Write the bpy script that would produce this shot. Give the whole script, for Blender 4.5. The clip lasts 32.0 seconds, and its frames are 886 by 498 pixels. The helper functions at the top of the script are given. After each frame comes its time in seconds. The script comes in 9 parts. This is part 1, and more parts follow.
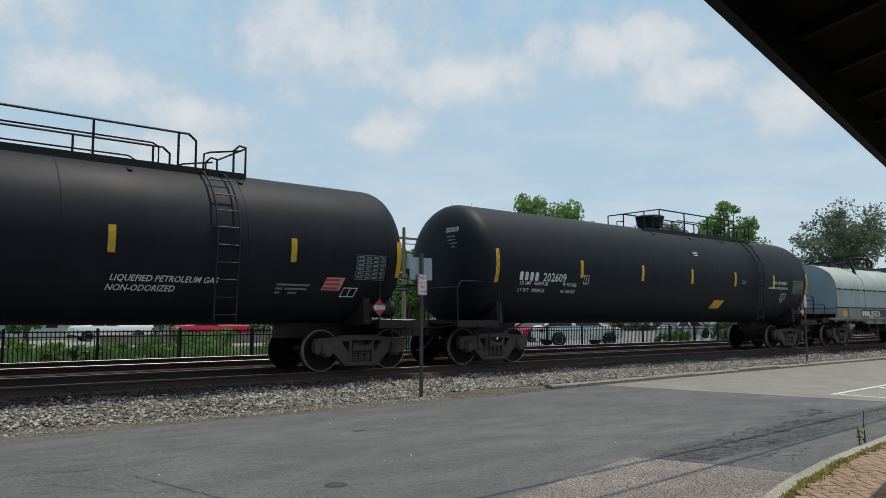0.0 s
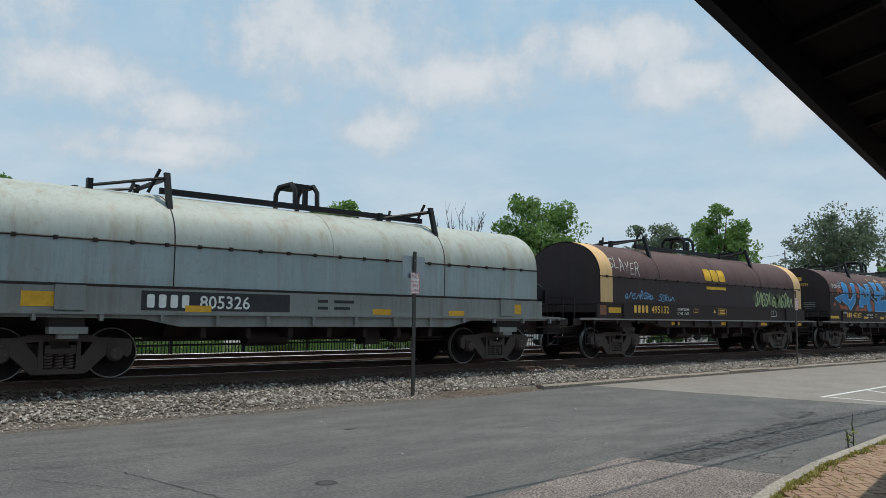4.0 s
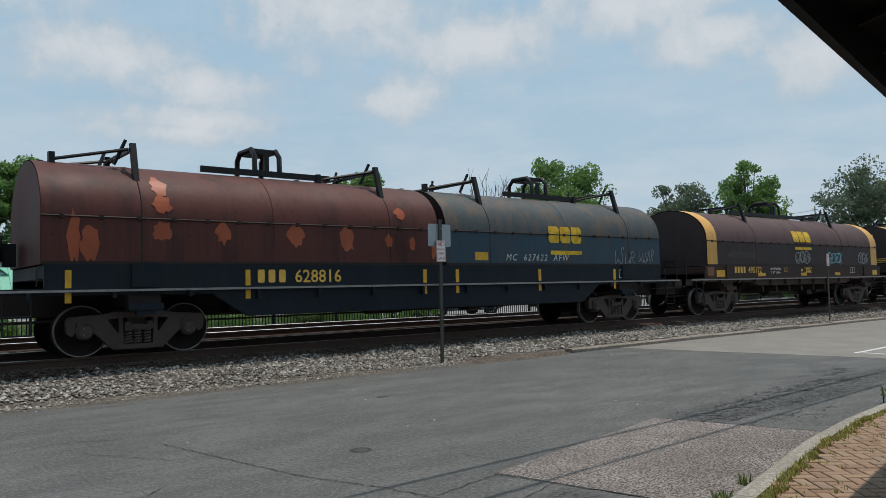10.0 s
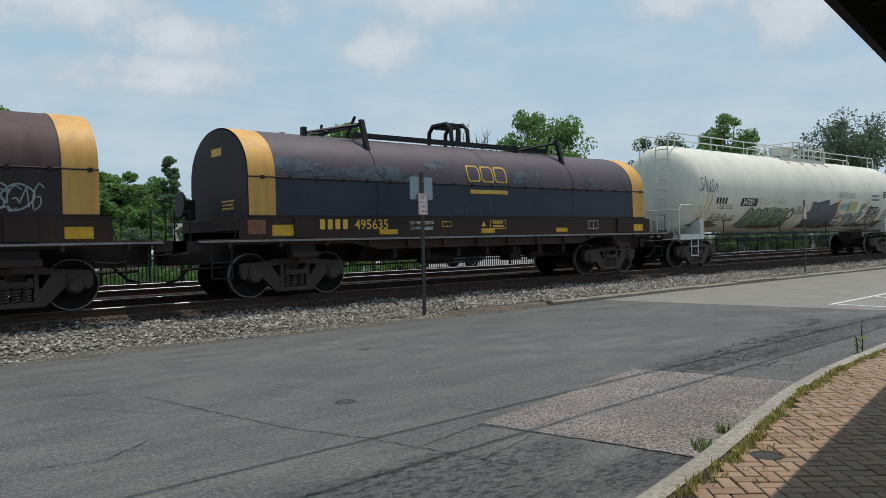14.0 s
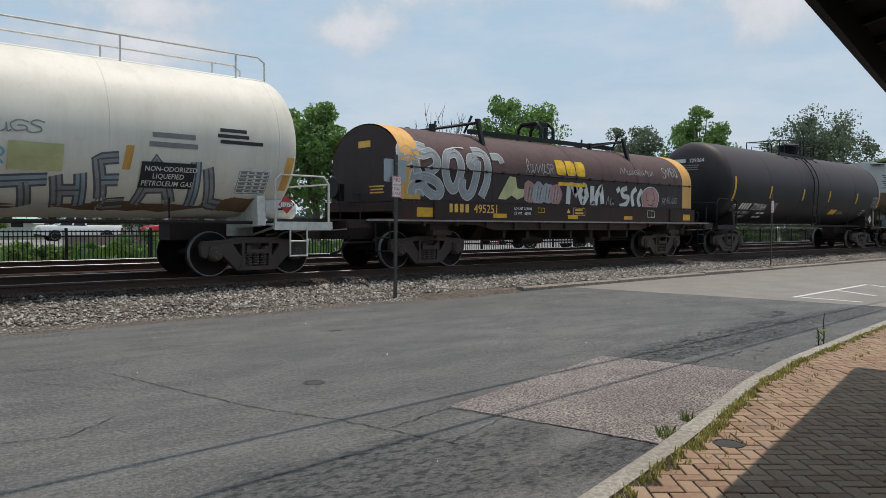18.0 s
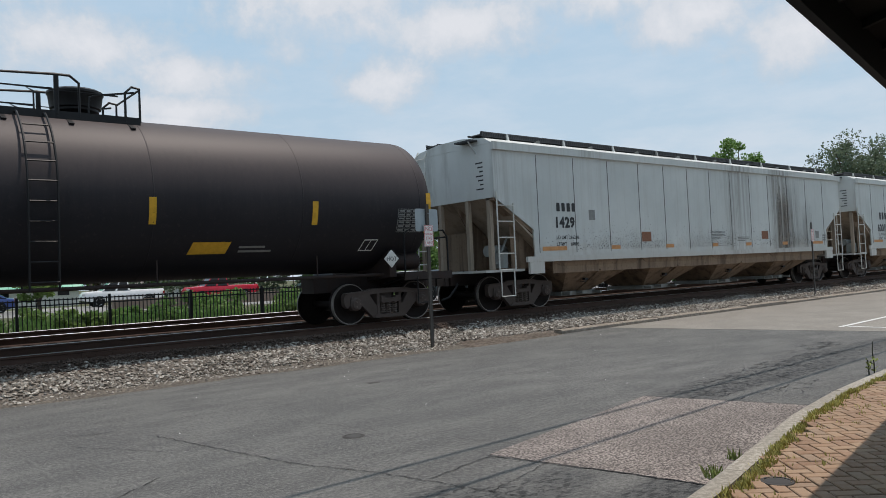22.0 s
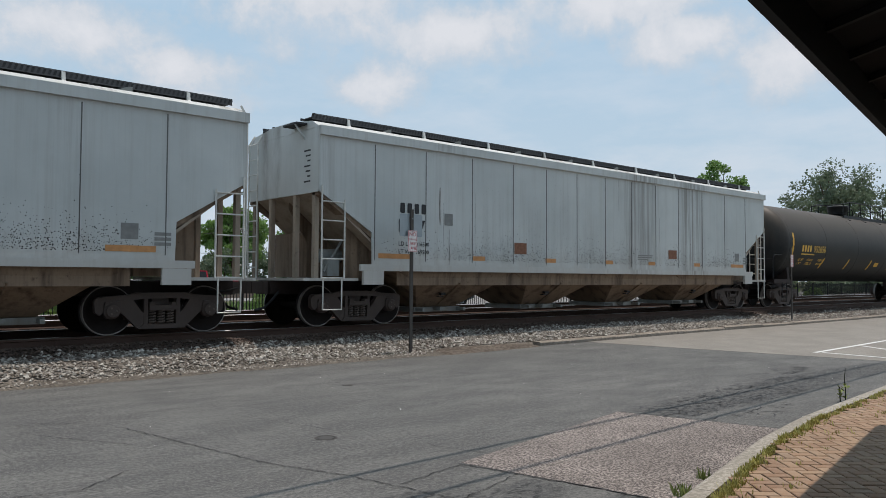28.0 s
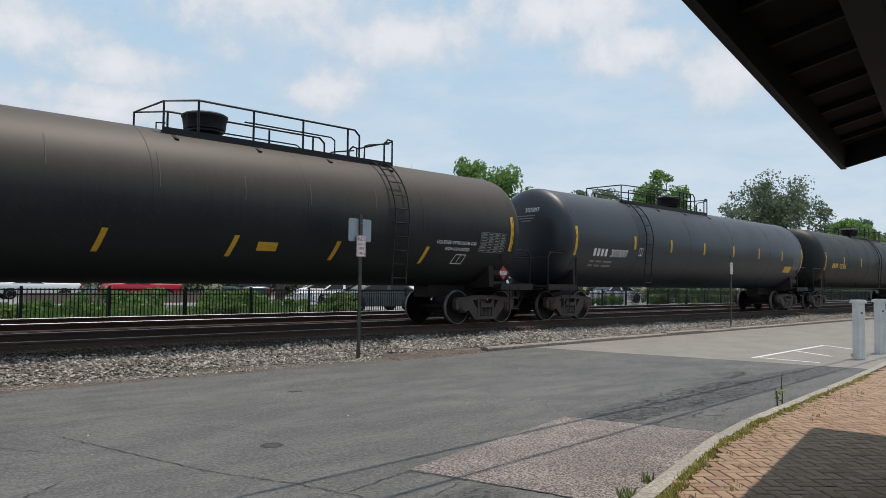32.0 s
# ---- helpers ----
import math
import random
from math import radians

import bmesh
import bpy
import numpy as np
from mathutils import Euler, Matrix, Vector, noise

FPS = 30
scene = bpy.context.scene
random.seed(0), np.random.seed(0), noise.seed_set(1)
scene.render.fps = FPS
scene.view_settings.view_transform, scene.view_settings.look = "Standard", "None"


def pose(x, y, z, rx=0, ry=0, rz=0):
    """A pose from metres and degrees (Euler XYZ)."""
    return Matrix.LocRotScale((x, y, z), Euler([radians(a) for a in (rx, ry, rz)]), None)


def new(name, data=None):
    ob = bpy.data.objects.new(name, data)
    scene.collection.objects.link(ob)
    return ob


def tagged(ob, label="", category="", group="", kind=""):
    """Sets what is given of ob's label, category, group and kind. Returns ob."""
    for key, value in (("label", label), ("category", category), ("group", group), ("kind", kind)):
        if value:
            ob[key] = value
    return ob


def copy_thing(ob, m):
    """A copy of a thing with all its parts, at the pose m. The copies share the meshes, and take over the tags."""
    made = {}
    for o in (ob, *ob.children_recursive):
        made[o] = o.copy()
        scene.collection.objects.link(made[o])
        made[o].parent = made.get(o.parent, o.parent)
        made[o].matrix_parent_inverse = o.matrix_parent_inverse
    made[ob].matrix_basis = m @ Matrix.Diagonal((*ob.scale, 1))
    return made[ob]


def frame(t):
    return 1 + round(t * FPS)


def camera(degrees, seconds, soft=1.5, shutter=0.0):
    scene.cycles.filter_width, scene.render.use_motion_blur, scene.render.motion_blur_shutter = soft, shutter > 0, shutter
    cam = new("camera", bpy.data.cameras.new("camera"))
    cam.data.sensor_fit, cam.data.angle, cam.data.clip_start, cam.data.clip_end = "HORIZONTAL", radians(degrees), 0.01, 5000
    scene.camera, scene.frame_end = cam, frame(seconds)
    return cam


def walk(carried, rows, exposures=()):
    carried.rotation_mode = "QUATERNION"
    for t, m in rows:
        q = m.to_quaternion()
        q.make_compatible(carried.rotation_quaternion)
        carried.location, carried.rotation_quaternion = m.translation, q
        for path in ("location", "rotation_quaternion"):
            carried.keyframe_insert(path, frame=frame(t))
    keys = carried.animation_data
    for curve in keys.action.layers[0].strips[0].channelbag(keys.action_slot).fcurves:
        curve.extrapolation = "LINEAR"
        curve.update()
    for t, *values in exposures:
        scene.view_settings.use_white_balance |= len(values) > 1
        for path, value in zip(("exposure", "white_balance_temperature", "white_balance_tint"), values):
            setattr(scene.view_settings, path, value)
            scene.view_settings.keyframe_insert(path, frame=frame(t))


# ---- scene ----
cam = camera(61.0, 32.0, 0.55)
# seconds, heading, pitch, roll of the hand-held camera
PATH = [
    (0, -39.92, 5.54, 0.15), (0.5, -39.95, 5.51, 0.15), (1, -39.95, 5.46, 0.07), (1.5, -39.96, 5.42, -0.08),
    (2, -40.03, 5.38, -0.10), (2.5, -40.14, 5.37, -0.23), (3, -40.26, 5.42, -0.24), (3.5, -40.40, 5.46, -0.35),
    (5.5, -40.63, 5.46, -0.74), (6, -40.78, 5.42, -0.92), (6.5, -40.86, 5.38, -0.92), (7, -40.76, 5.36, -0.86),
    (7.5, -40.31, 5.06, -0.22), (8, -39.66, 4.45, 0.48), (8.5, -39.13, 3.96, 0.98), (9, -38.88, 3.69, 1.05),
    (9.5, -38.67, 3.25, 1.02), (10, -38.47, 3.00, 1.27), (10.5, -38.26, 2.74, 1.22), (11, -37.86, 2.36, 1.02),
    (11.5, -37.19, 1.51, 0.77), (12, -36.87, 1.15, 0.66), (12.5, -36.81, 0.66, 0.55), (13, -37.08, 0.18, 0.80),
    (13.5, -38.86, -0.28, 1.02), (14, -39.97, -0.60, 1.32), (14.5, -40.86, -0.84, 1.21), (15, -41.23, -0.95, 0.81),
    (15.5, -41.65, -1.21, 0.25), (17.5, -42.21, -2.05, -0.48), (18, -42.09, -1.87, -0.30), (18.5, -42.01, -1.07, -0.05),
    (19, -41.96, 1.08, 0.23), (19.5, -41.61, 1.33, 0.85), (20, -40.94, 1.71, 1.65), (20.5, -40.33, 1.78, 1.92),
    (21, -39.88, 1.81, 2.38), (21.5, -39.61, 1.79, 2.56), (22, -39.35, 1.79, 2.69), (22.5, -39.01, 1.84, 2.82),
    (23, -38.56, 1.92, 2.85), (23.5, -38.21, 1.99, 2.71), (24, -37.83, 1.99, 2.40), (24.5, -37.75, 2.06, 2.40),
    (25, -37.64, 2.08, 2.68), (25.5, -37.63, 2.14, 2.85), (27.5, -39.15, 2.07, 0.36), (28, -40.71, 2.25, -0.29),
    (28.5, -42.05, 2.37, -0.51), (29, -42.59, 2.40, -0.40), (29.5, -43.25, 2.40, -0.46), (30, -43.64, 2.38, -0.53),
    (30.5, -43.98, 2.46, -0.67), (31, -44.28, 2.49, -0.61), (31.5, -44.41, 2.55, -0.58), (32, -44.67, 2.70, -0.60),
]
# small sway of the hand towards the station wall, seconds and metres
SWAY = [(0, 0.025), (6, 0.036), (8, 0.03), (9, 0.025), (11, 0.0), (13, -0.023), (15.2, -0.05), (17.6, -0.06), (19, -0.025), (20.9, 0.003), (23, 0.021), (25.4, 0.02), (28, 0.022), (32, 0.0)]
EYE = 1.64
sway = [float(np.interp(t, [q[0] for q in SWAY], [q[1] for q in SWAY])) for t, *_ in PATH]
# stops, kelvin and tint of the camera's own adjustment
EXPOSE = [(0, 0.0, 6480, 12), (6, -0.06, 6480, 12), (10.3, -0.12, 6480, 12), (12.5, -0.1, 6400, 11), (15.5, -0.06, 6400, 12), (17.8, 0.0, 6620, 16), (20.5, 0.09, 6620, 16), (25.5, 0.08, 6620, 16), (28, 0.06, 6620, 16), (32, 0.15, 6620, 16)]
walk(cam, [(t, pose(0.194 * d, -0.981 * d, EYE, 90 + p, r, w)) for (t, w, p, r), d in zip(PATH, sway)], EXPOSE)

# ---- world, sun and exposure ----
SUN = Vector((0.85, -0.03, 2.91)).normalized()
sun = new("sun", bpy.data.lights.new("sun", "SUN"))
sun.data.energy, sun.data.angle, sun.data.color = 3.05, radians(0.52), (1.0, 0.925, 0.81)
sun.rotation_mode = "QUATERNION"
sun.rotation_quaternion = SUN.to_track_quat("Z", "Y")
sun.location = (0, 0, 60)
scene.view_settings.exposure = 0.0


def sky_world():
    w = bpy.data.worlds.new("sky")
    scene.world = w
    w.use_nodes = True
    n, l = w.node_tree.nodes, w.node_tree.links
    n.clear()
    out, bg = n.new("ShaderNodeOutputWorld"), n.new("ShaderNodeBackground")
    sky = n.new("ShaderNodeTexSky")
    sky.sky_type, sky.sun_disc = "NISHITA", False
    sky.sun_elevation, sky.sun_rotation = radians(74), radians(92)
    sky.air_density, sky.dust_density, sky.ozone_density = 1.0, 2.5, 1.5
    tc = n.new("ShaderNodeTexCoord")
    sep = n.new("ShaderNodeSeparateXYZ")
    l.new(tc.outputs["Generated"], sep.inputs[0])
    def math_(op, a, b=None):
        x = n.new("ShaderNodeMath")
        x.operation = op
        for k, v in enumerate((a, b)):
            if v is None:
                continue
            if isinstance(v, bpy.types.NodeSocket):
                l.new(v, x.inputs[k])
            else:
                x.inputs[k].default_value = v
        return x.outputs[0]
    az = math_("MULTIPLY", math_("ARCTAN2", sep.outputs["X"], sep.outputs["Y"]), 57.2958)
    el = math_("MULTIPLY", math_("ARCSINE", sep.outputs["Z"]), 57.2958)

    def noise_(scale, detail, rough, dist=0.0):
        t = n.new("ShaderNodeTexNoise")
        t.inputs["Scale"].default_value, t.inputs["Detail"].default_value = scale, detail
        t.inputs["Roughness"].default_value, t.inputs["Distortion"].default_value = rough, dist
        l.new(tc.outputs["Generated"], t.inputs["Vector"])
        return t.outputs[0]
    puff, fine = noise_(8.0, 9, 0.62, 0.3), noise_(26.0, 8, 0.65)
    # cumulus: heading, height, half-width, half-height in degrees
    heap = None
    for a, e, wa, we in ((33.5, 20.5, 10.0, 4.4), (41.0, 18.5, 8.0, 2.6), (53.5, 20.2, 8.0, 2.4), (59.0, 17.2, 5.0, 1.9), (14.0, 16.4, 7.5, 2.2), (21.0, 14.8, 5.5, 1.9), (20.0, 12.4, 7.0, 1.4), (34.5, 14.6, 4.6, 2.2), (66.0, 15.4, 4.6, 2.6), (19.0, 11.6, 6.0, 1.1), (31.0, 27.0, 9.0, 4.0),
                         (48.0, 27.0, 10.0, 3.0), (5.0, 22.0, 9.0, 4.0), (-12.0, 16.0, 12.0, 5.0), (82.0, 20.0, 12.0, 6.0), (110.0, 26.0, 20.0, 8.0), (-50.0, 24.0, 22.0, 9.0), (-100.0, 20.0, 20.0, 8.0), (160.0, 24.0, 24.0, 9.0), (20.0, 48.0, 26.0, 9.0), (-120.0, 52.0, 40.0, 10.0)):
        dx, dy = math_("DIVIDE", math_("SUBTRACT", az, a), wa), math_("DIVIDE", math_("SUBTRACT", el, e), we)
        r = math_("SQRT", math_("ADD", math_("MULTIPLY", dx, dx), math_("MULTIPLY", dy, dy)))
        q = math_("SUBTRACT", 1.0, r)
        heap = q if heap is None else math_("MAXIMUM", heap, q)
    rag = math_("ADD", math_("MULTIPLY", math_("SUBTRACT", puff, 0.5), 2.6), math_("MULTIPLY", math_("SUBTRACT", fine, 0.5), 1.5))
    dens = math_("ADD", math_("ADD", heap, rag), 0.22)
    ramp = n.new("ShaderNodeValToRGB")
    ramp.color_ramp.elements[0].position, ramp.color_ramp.elements[1].position = 0.02, 0.85
    ramp.color_ramp.elements[0].color, ramp.color_ramp.elements[1].color = (0, 0, 0, 1), (1, 1, 1, 1)
    l.new(dens, ramp.inputs[0])
    # thin veil, thicker towards the horizon
    hzr = n.new("ShaderNodeMapRange")
    hzr.inputs[1].default_value, hzr.inputs[2].default_value = 0.10, 0.42
    hzr.inputs[3].default_value, hzr.inputs[4].default_value = 0.8, 0.12
    l.new(sep.outputs["Z"], hzr.inputs[0])
    veil = math_("MAXIMUM", hzr.outputs[0], math_("MULTIPLY", math_("SUBTRACT", noise_(5.0, 8, 0.62, 0.6), 0.40), 2.2))
    veil = math_("MINIMUM", veil, 0.8)
    clear = n.new("ShaderNodeMixRGB")
    clear.inputs[0].default_value = 0.85
    clear.inputs[2].default_value = (3.5, 5.8, 7.6, 1)
    l.new(sky.outputs[0], clear.inputs[1])
    # faint streaks of cloud inside the haze
    flat = n.new("ShaderNodeMapping")
    flat.inputs["Scale"].default_value = (1.0, 1.0, 3.2)
    l.new(tc.outputs["Generated"], flat.inputs[0])
    band = n.new("ShaderNodeTexNoise")
    band.inputs["Scale"].default_value, band.inputs["Detail"].default_value, band.inputs["Roughness"].default_value = 5.5, 9, 0.6
    l.new(flat.outputs[0], band.inputs["Vector"])
    milk = n.new("ShaderNodeValToRGB")
    milk.color_ramp.elements[0].position, milk.color_ramp.elements[1].position = 0.40, 0.62
    milk.color_ramp.elements[0].color, milk.color_ramp.elements[1].color = (5.0, 6.35, 7.2, 1), (6.35, 7.15, 7.6, 1)
    l.new(band.outputs[0], milk.inputs[0])
    hazy = n.new("ShaderNodeMixRGB")
    l.new(milk.outputs[0], hazy.inputs[2])
    l.new(veil, hazy.inputs[0]); l.new(clear.outputs[0], hazy.inputs[1])
    cl = n.new("ShaderNodeValToRGB")
    cl.color_ramp.elements[0].position, cl.color_ramp.elements[1].position = 0.16, 0.80
    cl.color_ramp.elements[0].color, cl.color_ramp.elements[1].color = (5.2, 6.05, 6.65, 1), (6.95, 7.45, 7.75, 1)
    l.new(math_("MULTIPLY", dens, 0.6), cl.inputs[0])
    mix = n.new("ShaderNodeMixRGB")
    cmul = math_("MULTIPLY", ramp.outputs[0], 0.95)
    l.new(cmul, mix.inputs[0]); l.new(hazy.outputs[0], mix.inputs[1]); l.new(cl.outputs[0], mix.inputs[2])
    l.new(mix.outputs[0], bg.inputs[0])
    bg.inputs[1].default_value = 0.098
    l.new(bg.outputs[0], out.inputs[0])


sky_world()


# ---- materials ----
class Mat:
    """A small builder round a Principled material."""

    def __init__(self, name, rough=0.6, metal=0.0):
        self.m = bpy.data.materials.new(name)
        self.m.use_nodes = True
        self.n, self.l = self.m.node_tree.nodes, self.m.node_tree.links
        self.b = self.n["Principled BSDF"]
        self.b.inputs["Roughness"].default_value = rough
        self.b.inputs["Metallic"].default_value = metal
        self.b.inputs["Specular IOR Level"].default_value = 0.3
        self.tc = self.n.new("ShaderNodeTexCoord")

    def coords(self, scale=(1, 1, 1), rot=(0, 0, 0), loc=(0, 0, 0)):
        mp = self.n.new("ShaderNodeMapping")
        mp.inputs["Scale"].default_value, mp.inputs["Rotation"].default_value, mp.inputs["Location"].default_value = scale, rot, loc
        self.l.new(self.tc.outputs["Object"], mp.inputs[0])
        return mp.outputs[0]

    def noise(self, scale, detail=4.0, rough=0.55, vec=None, dist=0.0):
        t = self.n.new("ShaderNodeTexNoise")
        t.inputs["Scale"].default_value, t.inputs["Detail"].default_value = scale, detail
        t.inputs["Roughness"].default_value, t.inputs["Distortion"].default_value = rough, dist
        self.l.new(vec or self.tc.outputs["Object"], t.inputs["Vector"])
        return t.outputs[0]

    def ramp(self, fac, stops):
        r = self.n.new("ShaderNodeValToRGB")
        e = r.color_ramp.elements
        while len(e) < len(stops):
            e.new(0.5)
        for k, (p, c) in enumerate(stops):
            e[k].position = p
            e[k].color = (c, c, c, 1) if isinstance(c, (int, float)) else (*c, 1)
        self.l.new(fac, r.inputs[0])
        return r.outputs[0]

    def mix(self, fac, a, b, kind="MIX"):
        x = self.n.new("ShaderNodeMixRGB")
        x.blend_type = kind
        for k, v in ((0, fac), (1, a), (2, b)):
            if isinstance(v, bpy.types.NodeSocket):
                self.l.new(v, x.inputs[k])
            else:
                x.inputs[k].default_value = v if k == 0 else (*v, 1)
        return x.outputs[0]

    def math(self, op, a, b):
        x = self.n.new("ShaderNodeMath")
        x.operation = op
        for k, v in enumerate((a, b)):
            if isinstance(v, bpy.types.NodeSocket):
                self.l.new(v, x.inputs[k])
            else:
                x.inputs[k].default_value = v
        return x.outputs[0]

    def color(self, v):
        if isinstance(v, bpy.types.NodeSocket):
            self.l.new(v, self.b.inputs["Base Color"])
        else:
            self.b.inputs["Base Color"].default_value = (*v, 1)
        return self

    def rough(self, v):
        self.l.new(v, self.b.inputs["Roughness"])
        return self

    def bump(self, h, strength=0.3, dist=0.01):
        x = self.n.new("ShaderNodeBump")
        x.inputs["Strength"].default_value, x.inputs["Distance"].default_value = strength, dist
        self.l.new(h, x.inputs["Height"])
        self.l.new(x.outputs[0], self.b.inputs["Normal"])
        return self


def painted(name, base, dirt, amount=0.5, rough=0.5, scale=1.0, streak=True, metal=0.0, spec=0.3, dent=False):
    """Weathered paint on steel: broad fading, vertical dirt streaks and fine specks."""
    k = Mat(name, rough, metal)
    k.b.inputs["Specular IOR Level"].default_value = spec
    broad = k.noise(0.55 * scale, 5, 0.6)
    fine = k.noise(14 * scale, 3, 0.6)
    light = tuple(min(1, c * 1.22 + 0.006) for c in base)
    col = k.mix(k.ramp(broad, [(0.35, 0.0), (0.7, 1.0)]), base, light)
    if streak:
        st = k.noise(1.0, 5, 0.65, k.coords((3.2 * scale, 3.2 * scale, 0.28 * scale)))
        col = k.mix(k.math("MULTIPLY", k.ramp(st, [(0.48, 0.0), (0.75, 1.0)]), amount), col, dirt)
    col = k.mix(k.math("MULTIPLY", k.ramp(fine, [(0.6, 0.0), (0.72, 1.0)]), amount * 0.35), col, dirt)
    # scuffs, chips and rain marks
    chip = k.noise(5.5 * scale, 8, 0.75)
    col = k.mix(k.math("MULTIPLY", k.ramp(chip, [(0.58, 0.0), (0.66, 1.0)]), amount * 0.55), col, dirt)
    rain = k.noise(1.0, 7, 0.75, k.coords((16 * scale, 16 * scale, 0.7 * scale)))
    col = k.mix(k.math("MULTIPLY", k.ramp(rain, [(0.3, 1.0), (0.52, 0.0)]), amount * 0.45), col, tuple(c * 0.62 for c in base))
    k.color(col)
    k.rough(k.ramp(broad, [(0.2, max(0.05, rough - 0.1)), (0.8, min(1, rough + 0.15))]))
    if dent:
        k.bump(k.math("ADD", k.math("MULTIPLY", k.noise(0.9, 3, 0.5), 5.0), k.noise(3.0, 4, 0.6)), 0.35, 0.012)
    else:
        k.bump(k.noise(3.0 * scale, 4, 0.6), 0.12, 0.01)
    return k.m


def dusted(name, base, dust):
    """Dark tank paint with pale road dust settled in a ragged layer along the top of the shell."""
    k = Mat(name, 0.55)
    k.b.inputs["Specular IOR Level"].default_value = 0.28
    broad, fine, rain = k.noise(0.5, 5, 0.6), k.noise(12, 4, 0.65), k.noise(1.0, 7, 0.75, k.coords((9, 9, 0.5)))
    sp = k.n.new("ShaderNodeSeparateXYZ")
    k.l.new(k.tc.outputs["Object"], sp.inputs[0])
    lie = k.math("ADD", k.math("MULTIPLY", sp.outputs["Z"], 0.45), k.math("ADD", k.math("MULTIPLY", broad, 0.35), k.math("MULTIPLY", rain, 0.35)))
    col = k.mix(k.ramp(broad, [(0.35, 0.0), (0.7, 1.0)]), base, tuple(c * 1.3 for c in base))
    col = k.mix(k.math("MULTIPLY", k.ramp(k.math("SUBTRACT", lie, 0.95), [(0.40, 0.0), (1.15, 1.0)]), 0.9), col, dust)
    col = k.mix(k.math("MULTIPLY", k.ramp(fine, [(0.58, 0.0), (0.7, 1.0)]), 0.3), col, dust)
    k.color(col)
    k.bump(k.noise(2.4, 4, 0.6), 0.12, 0.01)
    return k.m


def plain(name, base, rough=0.6, metal=0.0, vary=0.15, scale=8.0):
    k = Mat(name, rough, metal)
    f = k.noise(scale, 4, 0.6)
    k.color(k.mix(k.ramp(f, [(0.3, 0.0), (0.7, 1.0)]), tuple(c * (1 - vary) for c in base), tuple(min(1, c * (1 + vary)) for c in base)))
    k.bump(f, 0.08, 0.005)
    return k.m


M_BLACK_TANK = painted("black_tank_paint", (0.0095, 0.0112, 0.0155), (0.026, 0.026, 0.028), 0.35, 0.55, 0.8, spec=0.16)
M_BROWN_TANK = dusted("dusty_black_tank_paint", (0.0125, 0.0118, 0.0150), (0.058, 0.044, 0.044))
M_GREY_TANK = painted("dark_grey_tank_paint", (0.014, 0.0145, 0.0135), (0.05, 0.041, 0.034), 0.4, 0.5, 0.8, spec=0.3)
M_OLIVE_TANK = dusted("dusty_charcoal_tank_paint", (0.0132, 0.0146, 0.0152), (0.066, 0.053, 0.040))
M_SLATE_TANK = painted("slate_tank_paint", (0.016, 0.019, 0.026), (0.042, 0.040, 0.040), 0.3, 0.42, 0.8, spec=0.5)
M_WHITE_TANK = painted("white_tank_paint", (0.66, 0.625, 0.54), (0.40, 0.33, 0.23), 0.25, 0.5, 0.8)
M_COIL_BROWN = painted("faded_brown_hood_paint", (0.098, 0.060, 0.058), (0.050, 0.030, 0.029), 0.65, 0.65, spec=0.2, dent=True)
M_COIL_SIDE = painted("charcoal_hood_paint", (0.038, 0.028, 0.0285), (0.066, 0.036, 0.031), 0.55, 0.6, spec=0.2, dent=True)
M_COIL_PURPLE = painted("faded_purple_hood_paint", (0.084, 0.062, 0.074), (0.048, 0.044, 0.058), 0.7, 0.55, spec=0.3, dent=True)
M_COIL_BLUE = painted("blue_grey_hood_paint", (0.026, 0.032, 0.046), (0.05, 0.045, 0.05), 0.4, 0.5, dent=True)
# pale grey hood: roof palest, sides darker, ends darkest and bluest
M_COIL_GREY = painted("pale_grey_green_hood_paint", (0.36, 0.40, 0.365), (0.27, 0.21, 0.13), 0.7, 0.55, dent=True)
M_COIL_GREYS = painted("darker_blue_grey_hood_side", (0.29, 0.345, 0.345), (0.24, 0.18, 0.11), 0.6, 0.5, dent=True)
M_COIL_GREYB = painted("darkest_blue_grey_hood_end", (0.23, 0.30, 0.33), (0.2, 0.18, 0.14), 0.5, 0.5)
M_RED_HOOD = painted("rusty_red_hood_paint", (0.090, 0.026, 0.020), (0.022, 0.014, 0.014), 0.98, 0.6, 0.8, spec=0.25, dent=True)
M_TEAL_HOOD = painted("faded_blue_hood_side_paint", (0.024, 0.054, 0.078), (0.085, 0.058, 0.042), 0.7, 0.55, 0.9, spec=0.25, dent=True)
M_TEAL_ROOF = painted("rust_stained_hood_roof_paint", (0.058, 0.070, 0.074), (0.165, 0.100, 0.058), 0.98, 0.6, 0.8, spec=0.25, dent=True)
M_CREAM = painted("cream_band_paint", (0.64, 0.42, 0.19), (0.36, 0.22, 0.10), 0.4, 0.5)
M_CREAM_WARM = painted("orange_cream_band_paint", (0.62, 0.335, 0.085), (0.33, 0.17, 0.06), 0.5, 0.5)
M_SILL = painted("dark_sill_paint", (0.030, 0.0225, 0.021), (0.05, 0.026, 0.019), 0.55, 0.6, spec=0.15)
M_SILL_BROWN = painted("brown_sill_paint", (0.036, 0.023, 0.020), (0.085, 0.031, 0.018), 0.7, 0.65, spec=0.18)
M_SILL_GREY = painted("grey_sill_paint", (0.20, 0.21, 0.20), (0.14, 0.10, 0.07), 0.6, 0.6)


